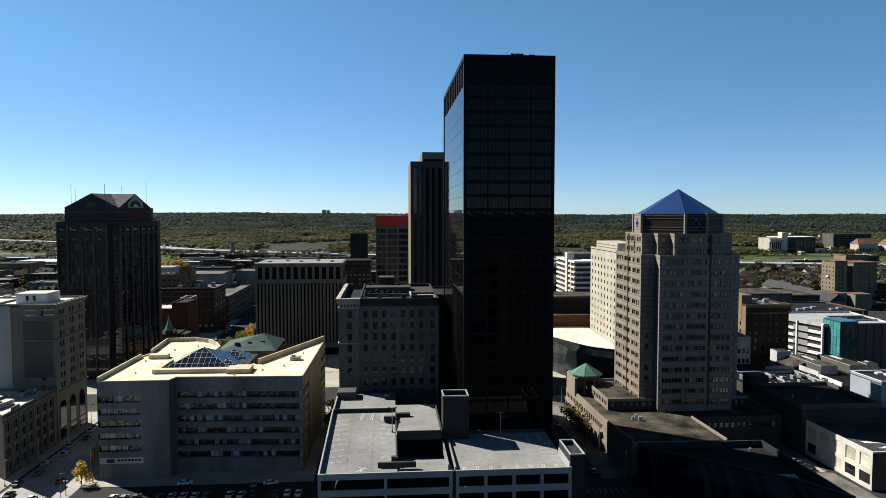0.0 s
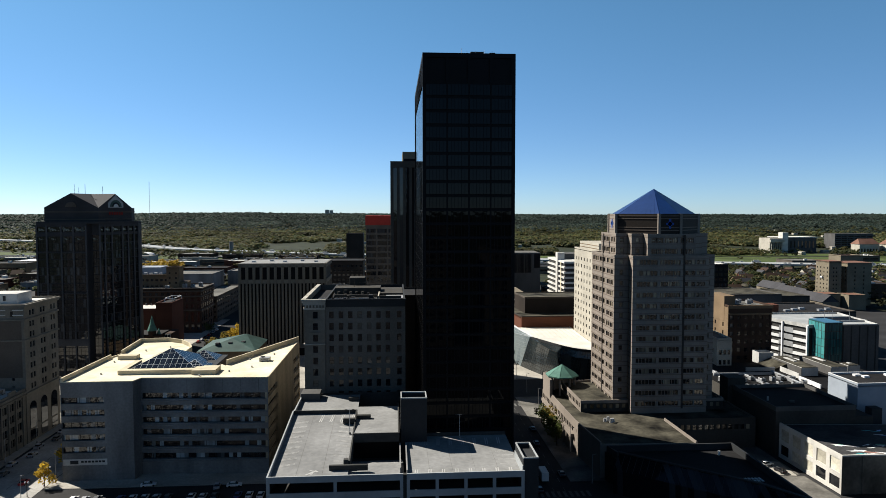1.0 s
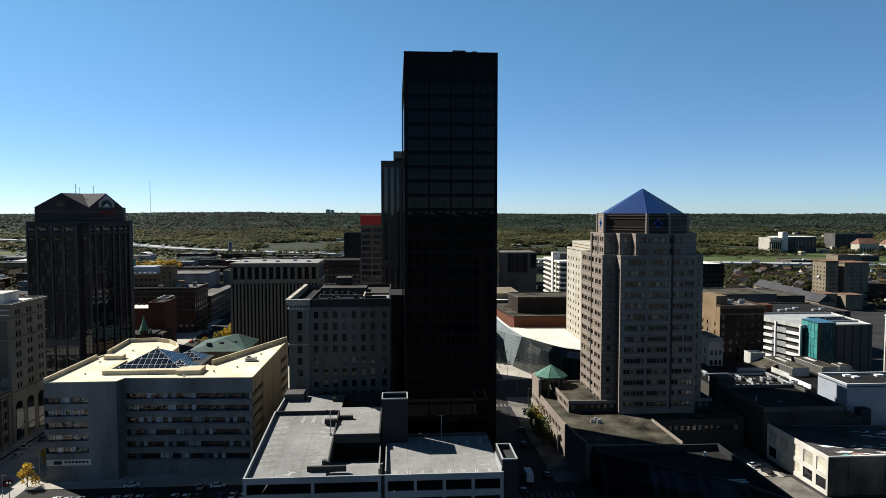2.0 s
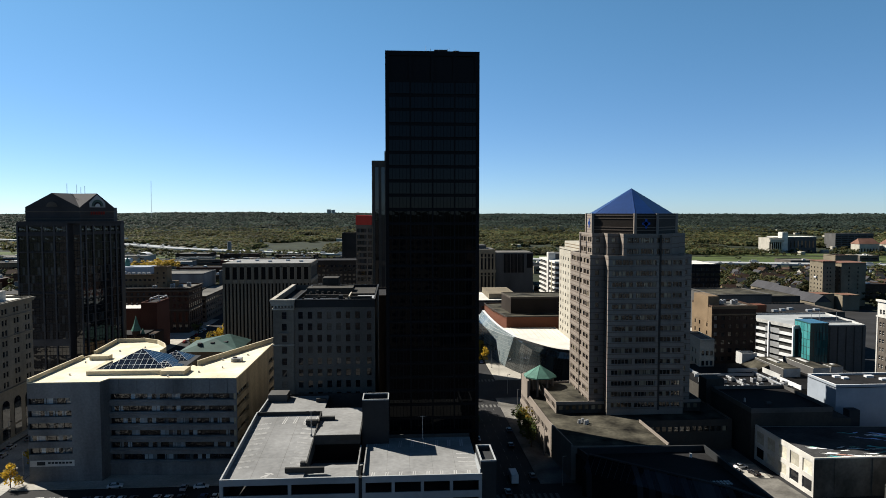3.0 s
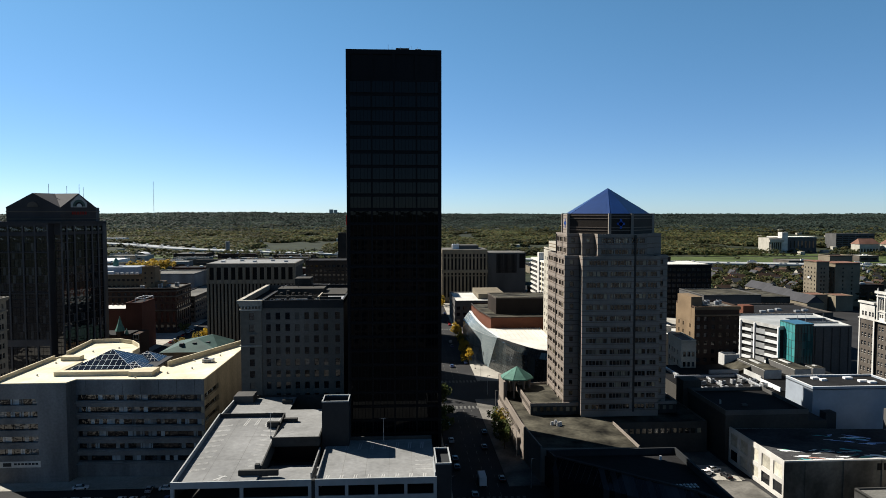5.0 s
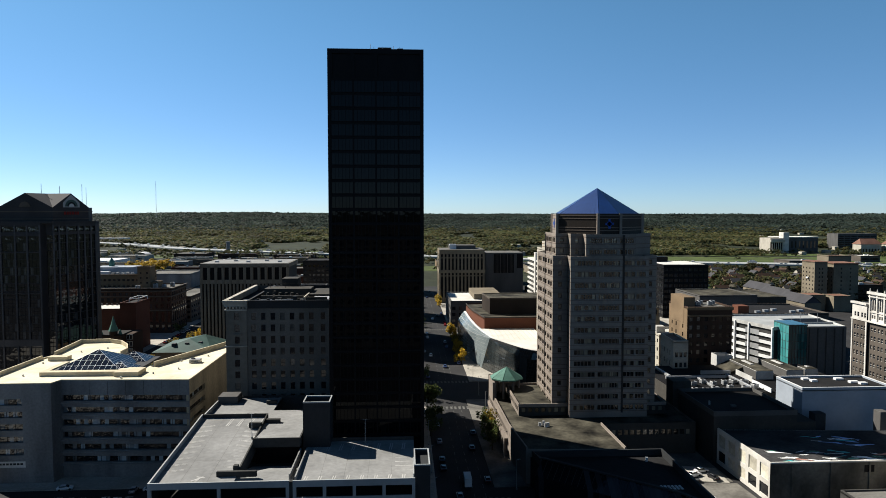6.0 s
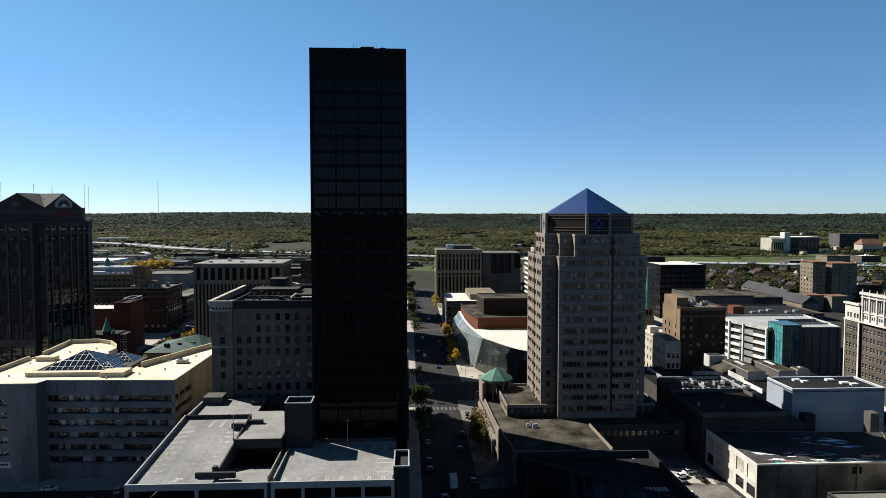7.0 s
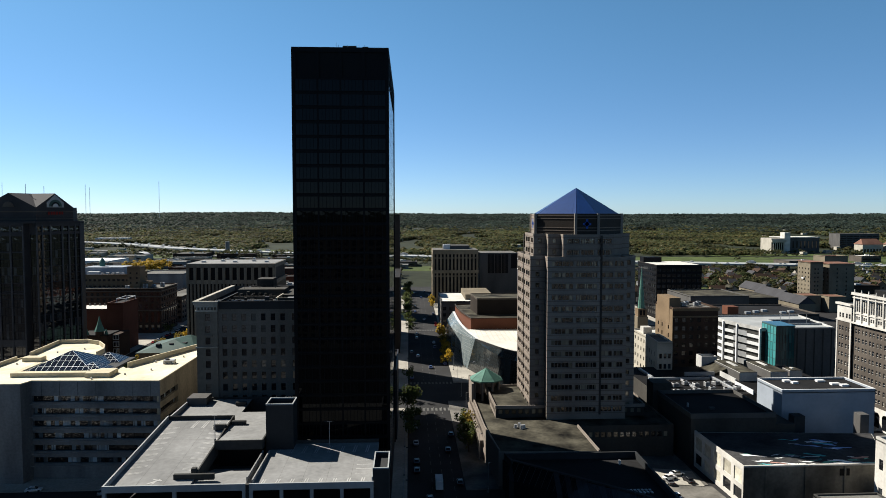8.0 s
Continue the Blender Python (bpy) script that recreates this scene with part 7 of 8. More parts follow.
# ---- far town of low blocks ----
def low_block(rng, x, y, w, d, hh, mats):
    wall, roof = mats
    n = max(3, int(w / 5))
    m = max(3, int(d / 6))
    nf = max(1, int(hh / 4.2))
    th = plain_block("town_building", x - w / 2, x + w / 2, y - d / 2, y + d / 2, hh, wall, roof, {"cast_concrete": "low grey concrete town building with a flat roof", "red_brick": "low red brick town building with a flat roof", "brown_brick": "low brown brick town building with a flat roof", "tan_brick": "low tan brick town building with a flat roof", "white_painted_steel": "white metal shed with a flat roof", "grey_brown_brick": "grey-brown brick town building with a flat roof", "cream_brick": "cream brick town building with a flat roof"}.get(wall.name, "low town building with a flat roof"), "building",
                     rows=[(1.6 + 4.0 * k, 1.8) for k in range(nf)] if y < 900 else [(hh * 0.35, hh * 0.3)], front=spaced(w, n if y < 900 else 1, 2.2 if y < 900 else w * 0.85, 0.5), left=spaced(d, m, 2.2, 0.5) if y < 700 and x > 60 else (), glass=GLASS_DARK, pane=(1, 1) if y < 900 else (12, 1), group="low town blocks")
    for k in range(rng.randint(1, 3)):
        ux, uy = x + rng.uniform(-0.35, 0.35) * w, y + rng.uniform(-0.35, 0.35) * d
        part("roof_plant", boxes((ux, ux + rng.uniform(2, 5), uy, uy + rng.uniform(2, 5), hh, hh + rng.uniform(1.2, 3)), bevel=0.05), STEEL if k % 2 else ROOF_PALE, th)
    return th
HW = dense([(-1500, 2250), (-790, 1790), (-577, 1625), (-415, 1450), (-180, 1300), (60, 1190), (300, 1065), (545, 985), (800, 915), (1150, 830)], 40)
HWX, HWY = [p[0] for p in HW], [p[1] for p in HW]
rng = random.Random(21)
WALLS = [CONCRETE, RED_BRICK, BROWN_BRICK, TAN_BRICK, CONCRETE, GREY_BRICK, BROWN_BRICK, TAN_STONE, CREAM_BRICK]
ROOFS = [ROOF_GREY, ROOF_DARK, ROOF_PALE, ROOF_GREY, ROOF_DARK, ROOF_GREY]
placed = [(19, 46, 400, 458), (-190, -113, 470, 530), (-182, -118, 522, 662), (230, 300, 435, 510), (345, 372, 505, 650), (-330, -240, 850, 945), (-570, -395, 1050, 1130), (-62, -18, 700, 740), (-52, -29, 950, 985), (-9, 17, 563, 590), (241, 278, 523, 566), (150, 176, 780, 812), (385, 440, 565, 625), (145, 190, 521, 578), (72, 152, 480, 672)]
def free(x0, x1, y0, y1, gap=6):
    return all(x1 + gap < a or x0 - gap > b_ or y1 + gap < c or y0 - gap > e for a, b_, c, e in placed)
made = 0
for tries in range(2600):
    if made >= 100:
        break
    y = rng.uniform(470, 1330)
    x = rng.uniform(-0.62 * y - 20, 0.72 * y + 40)
    if 40 < x < 84 or -122 < x < -86:
        continue
    if x > 250 and y > 640 and rng.random() < 0.93:
        continue
    w, d = rng.uniform(16, 46), rng.uniform(14, 40)
    if y > 850:
        w, d = w * 1.6, d * 1.3
    hh = rng.choice((6, 7, 8, 9, 10, 12, 14)) * (1.0 if y < 1000 else 0.8)
    if -150 < x < 60 and y < 620 or abs(y - np.interp(x, HWX, HWY)) < d / 2 + 40:
        continue
    if not free(x - w / 2, x + w / 2, y - d / 2, y + d / 2):
        continue
    placed.append((x - w / 2, x + w / 2, y - d / 2, y + d / 2))
    low_block(rng, x, y, w, d, hh, (rng.choice(WALLS), rng.choice(ROOFS)))
    made += 1

# specific far blocks on the right
for x0, x1, z, dd in ((395.6, 407, 38.6, 19), (412.6, 435, 37.2, 22)):
    tb = plain_block("beige_twin_block", x0, x1, 575, 575 + dd, z, TAN_STONE, CLAY_TILE, "tan brick apartment block with few windows and a tiled edge", "apartment building", rows=floors(4, 9, 3.6, 1.5), left=spaced(dd, 4, 1.3), front=spaced(x1 - x0, 2, 1.2, 3), glass=GLASS_DARK, group="twin blocks")
    part("tile_edge", boxes((x0 - 0.5, x1 + 0.5, 574.5, 575.5 + dd, z + 0.8, z + 1.2)), CLAY_TILE, tb)
    part("balcony", boxes((x0 - 1.2, x0, 583, 586, z - 14, z - 12.8)), WHITE_PAINT, tb)
plain_block("linking_block", 434, 456, 616, 634, 41.5, TAN_STONE, CLAY_TILE, "tan brick rear block with a tiled roof edge", "apartment building")
for x0, x1, y0, z in ((379, 394, 556, 13), (396, 411, 548, 13)):
    plain_block("tiled_link_block", x0, x1, y0, y0 + 16, z, TAN_STONE, CLAY_TILE, "low brick link with a tiled roof beside the twin blocks", "building", rise=0.2)
for k in range(3):
    gx, gy = 357 + 7 * k, 533 + 43 * k
    gh = empty("gabled_hall", gx, gy, 0.1, "long tan hall with a dark slate gable roof", "hall", "gabled halls")
    part("wall", boxes((gx - 6.5, gx + 6.5, gy - 19, gy + 19, 0.1, 12)), TAN_STONE, gh)
    b = bmesh.new()
    for f in (((gx - 7.2, gy - 19.4, 11.8), (gx - 7.2, gy + 19.4, 11.8), (gx, gy + 19.4, 17.6), (gx, gy - 19.4, 17.6)), ((gx + 7.2, gy - 19.4, 11.8), (gx, gy - 19.4, 17.6), (gx, gy + 19.4, 17.6), (gx + 7.2, gy + 19.4, 11.8)), ((gx - 6.5, gy - 19.1, 12), (gx + 6.5, gy - 19.1, 12), (gx, gy - 19.1, 17.4)), ((gx + 6.5, gy + 19.1, 12), (gx - 6.5, gy + 19.1, 12), (gx, gy + 19.1, 17.4))):
        b.faces.new([b.verts.new(p) for p in f])
    part("roof", b, GABLE_SLATE, gh)
    for j in range(5):
        part("window", boxes((gx - 6.6, gx - 6.5, gy - 16 + 7 * j, gy - 14 + 7 * j, 5, 8.5)), GLASS_DARK, gh)
plain_block("grey_flat_block", 234, 273, 440, 480, 27.4, GREY_STONE, ROOF_BROWN, "pale grey windowless block with a flat roof", "building", rise=0.6)
plain_block("windowed_flat_block", 273.6, 294, 442, 486, 25.8, SHADE_STONE, ROOF_BROWN, "dark block with a row of tall windows", "building", rows=[(6, 4), (16, 6.5)], front=spaced(20.4, 7, 1.9), glass=GLASS_DARK, rise=0.6)
# museum on the hill
mu = empty("museum_building", 825, 1350, 0, "pale stone museum with a columned portico and long grey wing", "museum")
part("wing", boxes((806, 884, 1352, 1400, -0.2, 31)), GREY_STONE, mu)
part("wing_roof", boxes((805, 885, 1351, 1401, 31, 32)), ROOF_PALE, mu)
part("portico_block", boxes((776, 803, 1338, 1380, -0.2, 30)), CREAM_BRICK, mu)
part("tower", boxes((804, 816, 1340, 1356, -0.2, 42)), WHITE_STONE, mu)
for k in range(6):
    part("column", cylinder_bm(779 + 4.2 * k, 1335.5, 6, 22, 0.9, 8), CREAM_BRICK, mu)
part("entablature", boxes((775, 804, 1333, 1340, 22, 27)), CREAM_BRICK, mu)
part("stylobate", boxes((775, 804, 1332, 1338, -0.2, 6)), CREAM_BRICK, mu)
part("window_band", boxes((778, 801, 1337.7, 1338, 7, 21)), GLASS_DARK, mu)
for k in range(8):
    part("window", boxes((820 + 8 * k, 822.4 + 8 * k, 1351.7, 1352, 10, 24)), GLASS_DARK, mu)
plain_block("grey_far_block", 1010, 1100, 1480, 1520, 34, GREY_STONE, ROOF_GREY, "grey far office slab with window bands", "building", rows=floors(4, 6, 4.6, 2.2), front=spaced(90, 6, 13), glass=GLASS_DARK, pane=(6, 1))
for k in range(3):
    x0 = 905 + 48 * k
    tb = empty("tiled_hall", x0 + 20, 1260, 0, "long cream hall with a red tiled roof", "hall", "tiled halls")
    part("wall", boxes((x0, x0 + 40, 1250 - 14 * k, 1275 - 14 * k, -0.2, 22)), CREAM_BRICK, tb)
    b = bmesh.new()
    y0, y1 = 1249 - 14 * k, 1276 - 14 * k
    for f in (((x0 - 1, y0, 21.6), (x0 + 41, y0, 21.6), (x0 + 35, (y0 + y1) / 2, 32), (x0 + 5, (y0 + y1) / 2, 32)), ((x0 + 41, y1, 21.6), (x0 - 1, y1, 21.6), (x0 + 5, (y0 + y1) / 2, 32), (x0 + 35, (y0 + y1) / 2, 32)), ((x0 - 1, y1, 21.6), (x0 - 1, y0, 21.6), (x0 + 5, (y0 + y1) / 2, 32)), ((x0 + 41, y0, 21.6), (x0 + 41, y1, 21.6), (x0 + 35, (y0 + y1) / 2, 32))):
        b.faces.new([b.verts.new(p) for p in f])
    part("roof", b, CLAY_TILE, tb)
    for j in range(6):
        part("window", boxes((x0 + 3 + 6 * j, x0 + 6 + 6 * j, 1249.7 - 14 * k, 1250 - 14 * k, 6, 13)), GLASS_DARK, tb)
# long pale sheds, ballpark arch
for x0, x1, y0, y1, z in ((-560, -400, 1060, 1125, 9), (-800, -715, 1900, 1930, 12)):
    plain_block("warehouse", x0, x1, y0, y1, z, WHITE_PAINT, WHITE_PAINT, "long white warehouse with a bright roof", "warehouse", rise=0.3)
ar = empty("arched_shed", -424, 1235, 0, "pale shed with a curved roof", "shed")
b = bmesh.new()
prev = None
for k in range(13):
    a = math.pi * k / 12
    cur = [b.verts.new((-424 + 15 * math.cos(a), y, 12 * math.sin(a))) for y in (1228, 1252)]
    if prev:
        b.faces.new((prev[0], cur[0], cur[1], prev[1]))
    prev = cur
part("vault", b, WHITE_PAINT, ar)
b = bmesh.new()
b.faces.new([b.verts.new((-424 + 13.4 * math.cos(math.pi * k / 12), 1232, 10.4 * math.sin(math.pi * k / 12))) for k in range(13)])
part("end_wall", b, GREY_STONE, ar)
stk = empty("factory_chimney", -300, 1342, 0, "squat pale grey factory chimney", "chimney")
part("shaft", cylinder_bm(-300, 1342, 0, 25, 4.6, 12, 3.8), CONCRETE, stk)
part("rim", cylinder_bm(-300, 1342, 25, 26.2, 4.2, 12), CONCRETE, stk)

# ---- lawns, river, highway ----
def ribbon(name, pts, width, z, mat, label, cat, thick=0.0):
    b = bmesh.new()
    P = [Vector((x, y, 0)) for x, y in pts]
    L, R = [], []
    for i, p in enumerate(P):
        u = (P[min(i + 1, len(P) - 1)] - P[max(i - 1, 0)]).normalized()
        nn = Vector((-u.y, u.x, 0)) * width / 2
        L.append(p + nn)
        R.append(p - nn)
    for i in range(len(P) - 1):
        quad(b, (R[i].x, R[i].y, z), (R[i + 1].x, R[i + 1].y, z), (L[i + 1].x, L[i + 1].y, z), (L[i].x, L[i].y, z))
        if thick:
            quad(b, (R[i].x, R[i].y, z - thick), (R[i + 1].x, R[i + 1].y, z - thick), (R[i + 1].x, R[i + 1].y, z), (R[i].x, R[i].y, z))
            quad(b, (L[i + 1].x, L[i + 1].y, z - thick), (L[i].x, L[i].y, z - thick), (L[i].x, L[i].y, z), (L[i + 1].x, L[i + 1].y, z))
    return tagged(part(name, b, mat), label, cat, kind="structure")
ribbon("lawn", [(-150, 1035), (120, 1000), (260, 960)], 80, 0.02, LAWN, "mown grass bank", "lawn")
ribbon("water", [(300, 985), (560, 905), (820, 832), (1200, 740)], 44, 0.04, WATER, "dark river water", "river")
ribbon("lawn", [(250, 1215), (340, 1195), (560, 1160), (800, 1140), (1250, 1090)], 150, 0.06, LAWN, "grass levee along the river", "lawn")
ribbon("lawn", [(-900, 1480), (-600, 1360), (-430, 1300), (-250, 1250)], 70, 0.03, LAWN, "mown grass field", "lawn")
ribbon("lawn", [(-560, 1720), (-330, 1520), (-100, 1400)], 70, 0.05, LAWN, "grass verge behind the highway", "lawn")
ribbon("lawn", [(620, 1290), (800, 1290), (1000, 1200)], 70, 0.08, LAWN, "lawn before the museum", "lawn")
ribbon("lawn", [(300, 700), (420, 760), (500, 820)], 50, 0.03, LAWN, "grass strip between houses", "lawn")
ribbon("road", HW, 34, 7.5, GARAGE_PAINT, "pale elevated highway deck", "highway", 2.2)
ribbon("road", [(-1500, 1900), (-800, 1560), (-450, 1390), (-200, 1190)], 16, 3.0, CONCRETE, "pale highway ramp", "highway", 1.5)
for k in range(0, 41, 1):
    x, y = HW[k]
    b = boxes((x - 10, x - 7, y - 1.4, y + 1.4, -0.2, 5.4), (x + 7, x + 10, y - 1.4, y + 1.4, -0.2, 5.4), (x - 12, x + 12, y - 1.5, y + 1.5, 5.2, 5.7))
    tagged(part("bridge_pier", b, CONCRETE), "concrete pier under the highway deck", "pier", "highway piers", "structure")
b = bmesh.new()
rng = random.Random(4)
for k in range(110):
    s = rng.uniform(0, 39.99)
    i = int(s)
    p, q = Vector(HW[i]), Vector(HW[i + 1])
    u = (q - p).normalized()
    c = p.lerp(q, s - i) + Vector((-u.y, u.x)) * rng.choice((-12, -8.5, 8.5, 12))
    L = rng.choice((2.3, 2.3, 2.4, 6.5))
    hgt = 1.5 if L < 3 else 3.6
    for (dx, z0, z1) in ((L, 7.7, 7.7 + hgt * 0.6), (L * 0.55, 7.7 + hgt * 0.6, 7.7 + hgt)):
        vs = [(c + u * a * dx + Vector((-u.y, u.x)) * w * 0.95) for a, w in ((-1, -1), (1, -1), (1, 1), (-1, 1))]
        prism(b, [tuple(v) for v in vs], z0, z1)
tagged(part("highway_traffic", b, PLANT_PAINT), "far cars and lorries on the highway", "cars", kind="stuff")

# masts on the skyline
def mast(x, y, top, w=2.6):
    z = grid_height(x, y)
    th = empty("radio_mast", x, y, z - 1, "slender grey lattice radio mast on the skyline", "mast", "radio masts")
    for k in range(3):
        a = k * 2.094
        part("leg", cylinder_bm(x + w * 0.5 * math.cos(a), y + w * 0.5 * math.sin(a), z - 1, top, 0.28, 4), STEEL, th)
    b = bmesh.new()
    for k in range(14):
        zz = z + (top - z) * k / 14
        box(b, x - w * 0.5, x + w * 0.5, y - w * 0.4, y + w * 0.4, zz, zz + 0.5)
    part("bracing", b, STEEL, th)
mast(-1236, 3600, 240)
mast(-1560, 3500, 222)
mast(-1540, 3500, 206, 2.0)
mast(-1905, 3400, 225)
rdg = empty("ridge_tower_block", -416, 4500, 70, "distant pale apartment blocks on the wooded ridge", "apartment building")
part("block", boxes((-436, -412, 4500, 4520, 55, 100)), CREAM_BRICK, rdg)
part("block", boxes((-408, -386, 4500, 4520, 55, 97)), CREAM_BRICK, rdg)

# ---- woods ----
def clumps(name, pts, sizes, mat, label, seed, squash=0.85, leaves=14, size=0.62, lie=0.6):
    """Many crowns, each a loose dome of small tilted leaf sprays."""
    rg = np.random.RandomState(seed)
    n = len(pts)
    d = rg.normal(0, 1, (n, leaves, 3))
    d /= np.linalg.norm(d, axis=2, keepdims=True)
    d[:, :, 2] = np.where(d[:, :, 2] < -0.35, -d[:, :, 2], d[:, :, 2])
    side = np.cross(d, rg.normal(0, 1, (n, leaves, 3)) * 0.6 + np.array((0.0, 0.0, 1.0)))
    side /= np.linalg.norm(side, axis=2, keepdims=True) + 1e-6
    rise = np.cross(side, d) + d * rg.uniform(-0.5, 0.5, (n, leaves, 1))
    at = d * rg.uniform(0.55, 1.0, (n, leaves, 1))
    level = np.array((1.0, 1.0, lie))
    v = np.stack([at + level * size * (side * a + rise * b) * rg.uniform(0.7, 1.25, (n, leaves, 1)) for a, b in ((-0.9, -0.6), (0.9, -0.55), (0.1, 0.95))], axis=2)
    v *= sizes[:, None, None, None]
    v[..., 2] *= squash
    v += pts[:, None, None, :]
    count = n * leaves
    me = bpy.data.meshes.new(name)
    me.vertices.add(count * 3)
    me.vertices.foreach_set("co", v.reshape(-1).astype(np.float32))
    me.loops.add(count * 3)
    me.loops.foreach_set("vertex_index", np.arange(count * 3, dtype=np.int32))
    me.polygons.add(count)
    me.polygons.foreach_set("loop_start", np.arange(0, count * 3, 3, dtype=np.int32))
    me.update(calc_edges=True)
    me.materials.append(mat)
    return tagged(new(name, me), label, "trees", kind="stuff")
rg = np.random.RandomState(8)
near_p, near_s, far_p, far_s = [], [], [], []
def blocked(x, y):
    hy = np.interp(x, HWX, HWY)
    return abs(y - hy) < 38
for k in range(190000):
    d = 1290 * (4800 / 1290) ** rg.uniform() ** 0.8
    a = rg.uniform(-0.66, 0.78)
    x, y = d * math.sin(a), d * math.cos(a)
    if y < 1290 or blocked(x, y) or 745 < x < 900 and y < 1420:
        continue
    if x < 150 and y < np.interp(x, HWX, HWY) + 60 and rg.uniform() < 0.88:
        continue
    dens = noise.noise(Vector((x / 150, y / 330, 1.5))) + 0.5 * noise.noise(Vector((x / 45, y / 110, 7)))
    if dens < (0.0 if y < 1600 else -0.25 if y < 2400 else -0.5):
        continue
    tall = 0.75 + 0.5 * noise.noise(Vector((x / 220, y / 500, 12)))
    r = (2.6 + 4.4 * rg.uniform() ** 1.4) * (0.8 + tall * 0.4) + d / 1000 * 0.35
    p = (x, y, grid_height(x, y) + r * rg.uniform(0.3, 0.8))
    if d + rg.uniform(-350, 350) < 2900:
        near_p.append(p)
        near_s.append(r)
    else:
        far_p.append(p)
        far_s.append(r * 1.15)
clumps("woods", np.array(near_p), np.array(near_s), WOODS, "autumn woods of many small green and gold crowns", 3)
clumps("far_woods", np.array(far_p), np.array(far_s), HAZED_WOODS, "distant wooded ridge of crowns tinted blue-green for haze", 4, 0.8, 11, 0.72, 0.7)
# parkland trees among houses
pts, sizes = [], []
for k in range(5200):
    y = rg.uniform(620, 1330)
    x = rg.uniform(-0.66 * y, 0.78 * y)
    if not free(x - 3, x + 3, y - 3, y + 3, 2) or 44 < x < 80 and y < 1000 or blocked(x, y) or x > 300 and 0 < y - np.interp(x, HWX, HWY) < 270 and rg.uniform() < 0.96:
        continue
    want = 0.3 if (x > 290 or x < -330) else 0.46
    if noise.noise(Vector((x / 110, y / 110, 4))) < want - 0.35 and rg.uniform() > 0.06:
        continue
    if rg.uniform() > (0.75 if x > 290 else 0.4):
        continue
    cr = rg.uniform(2.6, 5.2)
    hgt = cr * 1.3
    for j in range(7):
        o = rg.normal(0, 0.5, 3) * cr
        pts.append((x + o[0], y + o[1], hgt + 0.5 * o[2]))
        sizes.append(cr * rg.uniform(0.35, 0.62))
for cx, cy, rx, ry, n in ((498, 908, 36, 14, 80), (-20, 1262, 270, 26, 130), (-250, 1310, 160, 24, 60), (450, 880, 30, 14, 16), (640, 880, 50, 14, 26), (540, 1262, 130, 16, 60), (700, 1272, 60, 14, 30), (930, 1240, 90, 30, 50), (395, 770, 60, 40, 40), (560, 780, 80, 40, 40), (440, 640, 20, 25, 14), (400, 700, 40, 30, 26), (440, 560, 14, 16, 9), (700, 1290, 60, 25, 26), (960, 1330, 60, 25, 26), (330, 610, 14, 40, 16), (-150, 700, 60, 30, 18), (18, 850, 22, 70, 26), (106, 860, 22, 80, 28), (60, 1090, 50, 30, 22), (-60, 880, 30, 60, 20)):
    for k in range(n):
        x, y, cr = cx + rg.uniform(-rx, rx), cy + rg.uniform(-ry, ry), rg.uniform(3.2, 5.6)
        for j in range(11):
            o = rg.normal(0, 0.5, 3) * cr
            pts.append((x + o[0], y + o[1], cr * 1.5 + 0.7 * o[2]))
            sizes.append(cr * rg.uniform(0.3, 0.5))
clumps("parkland_trees", np.array(pts), np.array(sizes), WOODS, "scattered green and brown trees among the houses", 5)
pts, sizes = [], []
for k in range(46):
    x, y = rg.uniform(-306, -264), rg.uniform(872, 930)
    cr = rg.uniform(4.5, 6.5)
    for j in range(14):
        o = rg.normal(0, 0.5, 3) * cr
        pts.append((x + o[0], y + o[1], 7 + cr * 1.4 + 0.7 * o[2]))
        sizes.append(cr * rg.uniform(0.25, 0.45))
clumps("yellow_grove", np.array(pts), np.array(sizes), LEAF_YELLOW, "grove of bright yellow autumn trees", 6)

# ---- houses ----
def house_proto(seed, wall, roof, label):
    rg2 = random.Random(seed)
    w, d, hh = rg2.uniform(9, 12), rg2.uniform(10, 14), rg2.uniform(5, 6.5)
    th = empty("house", 0, 0, 0, label, "house", "houses")
    part("wall", boxes((-w / 2, w / 2, -d / 2, d / 2, -0.3, hh)), wall, th)
    b = bmesh.new()
    e, rz = 0.5, hh + w * 0.42
    for f in (((-w / 2 - e, -d / 2 - e, hh - 0.2), (0, -d / 2 - e, rz), (0, d / 2 + e, rz), (-w / 2 - e, d / 2 + e, hh - 0.2)), ((w / 2 + e, -d / 2 - e, hh - 0.2), (w / 2 + e, d / 2 + e, hh - 0.2), (0, d / 2 + e, rz), (0, -d / 2 - e, rz))):
        b.faces.new([b.verts.new(p) for p in f])
    part("roof", b, roof, th)
    b = bmesh.new()
    for s in (-1, 1):
        b.faces.new([b.verts.new(p) for p in ((-w / 2, s * d / 2, hh), (w / 2, s * d / 2, hh), (0, s * d / 2, rz - 0.3))])
    part("gable", b, wall, th)
    part("chimney", boxes((w * 0.2, w * 0.2 + 0.8, -1, 0, hh, rz + 0.9)), RED_BRICK, th)
    for k in range(2):
        part("window", boxes((-w / 2 + 1.5 + k * w * 0.45, -w / 2 + 3 + k * w * 0.45, -d / 2 - 0.06, -d / 2 + 0.02, 1.6, 3.4)), GLASS_DARK, th)
    return th
protos = [house_proto(1, TAN_STONE, GABLE_SLATE, "tan clapboard house with a dark gable roof"), house_proto(2, TAN_BRICK, BROWN_BRICK, "tan brick house with a brown gable roof"), house_proto(3, CREAM_BRICK, ROOF_BROWN, "cream house with a weathered gable roof"), house_proto(4, RED_BRICK, GABLE_SLATE, "red brick house with a slate gable roof")]
rng = random.Random(31)
cnt = 0
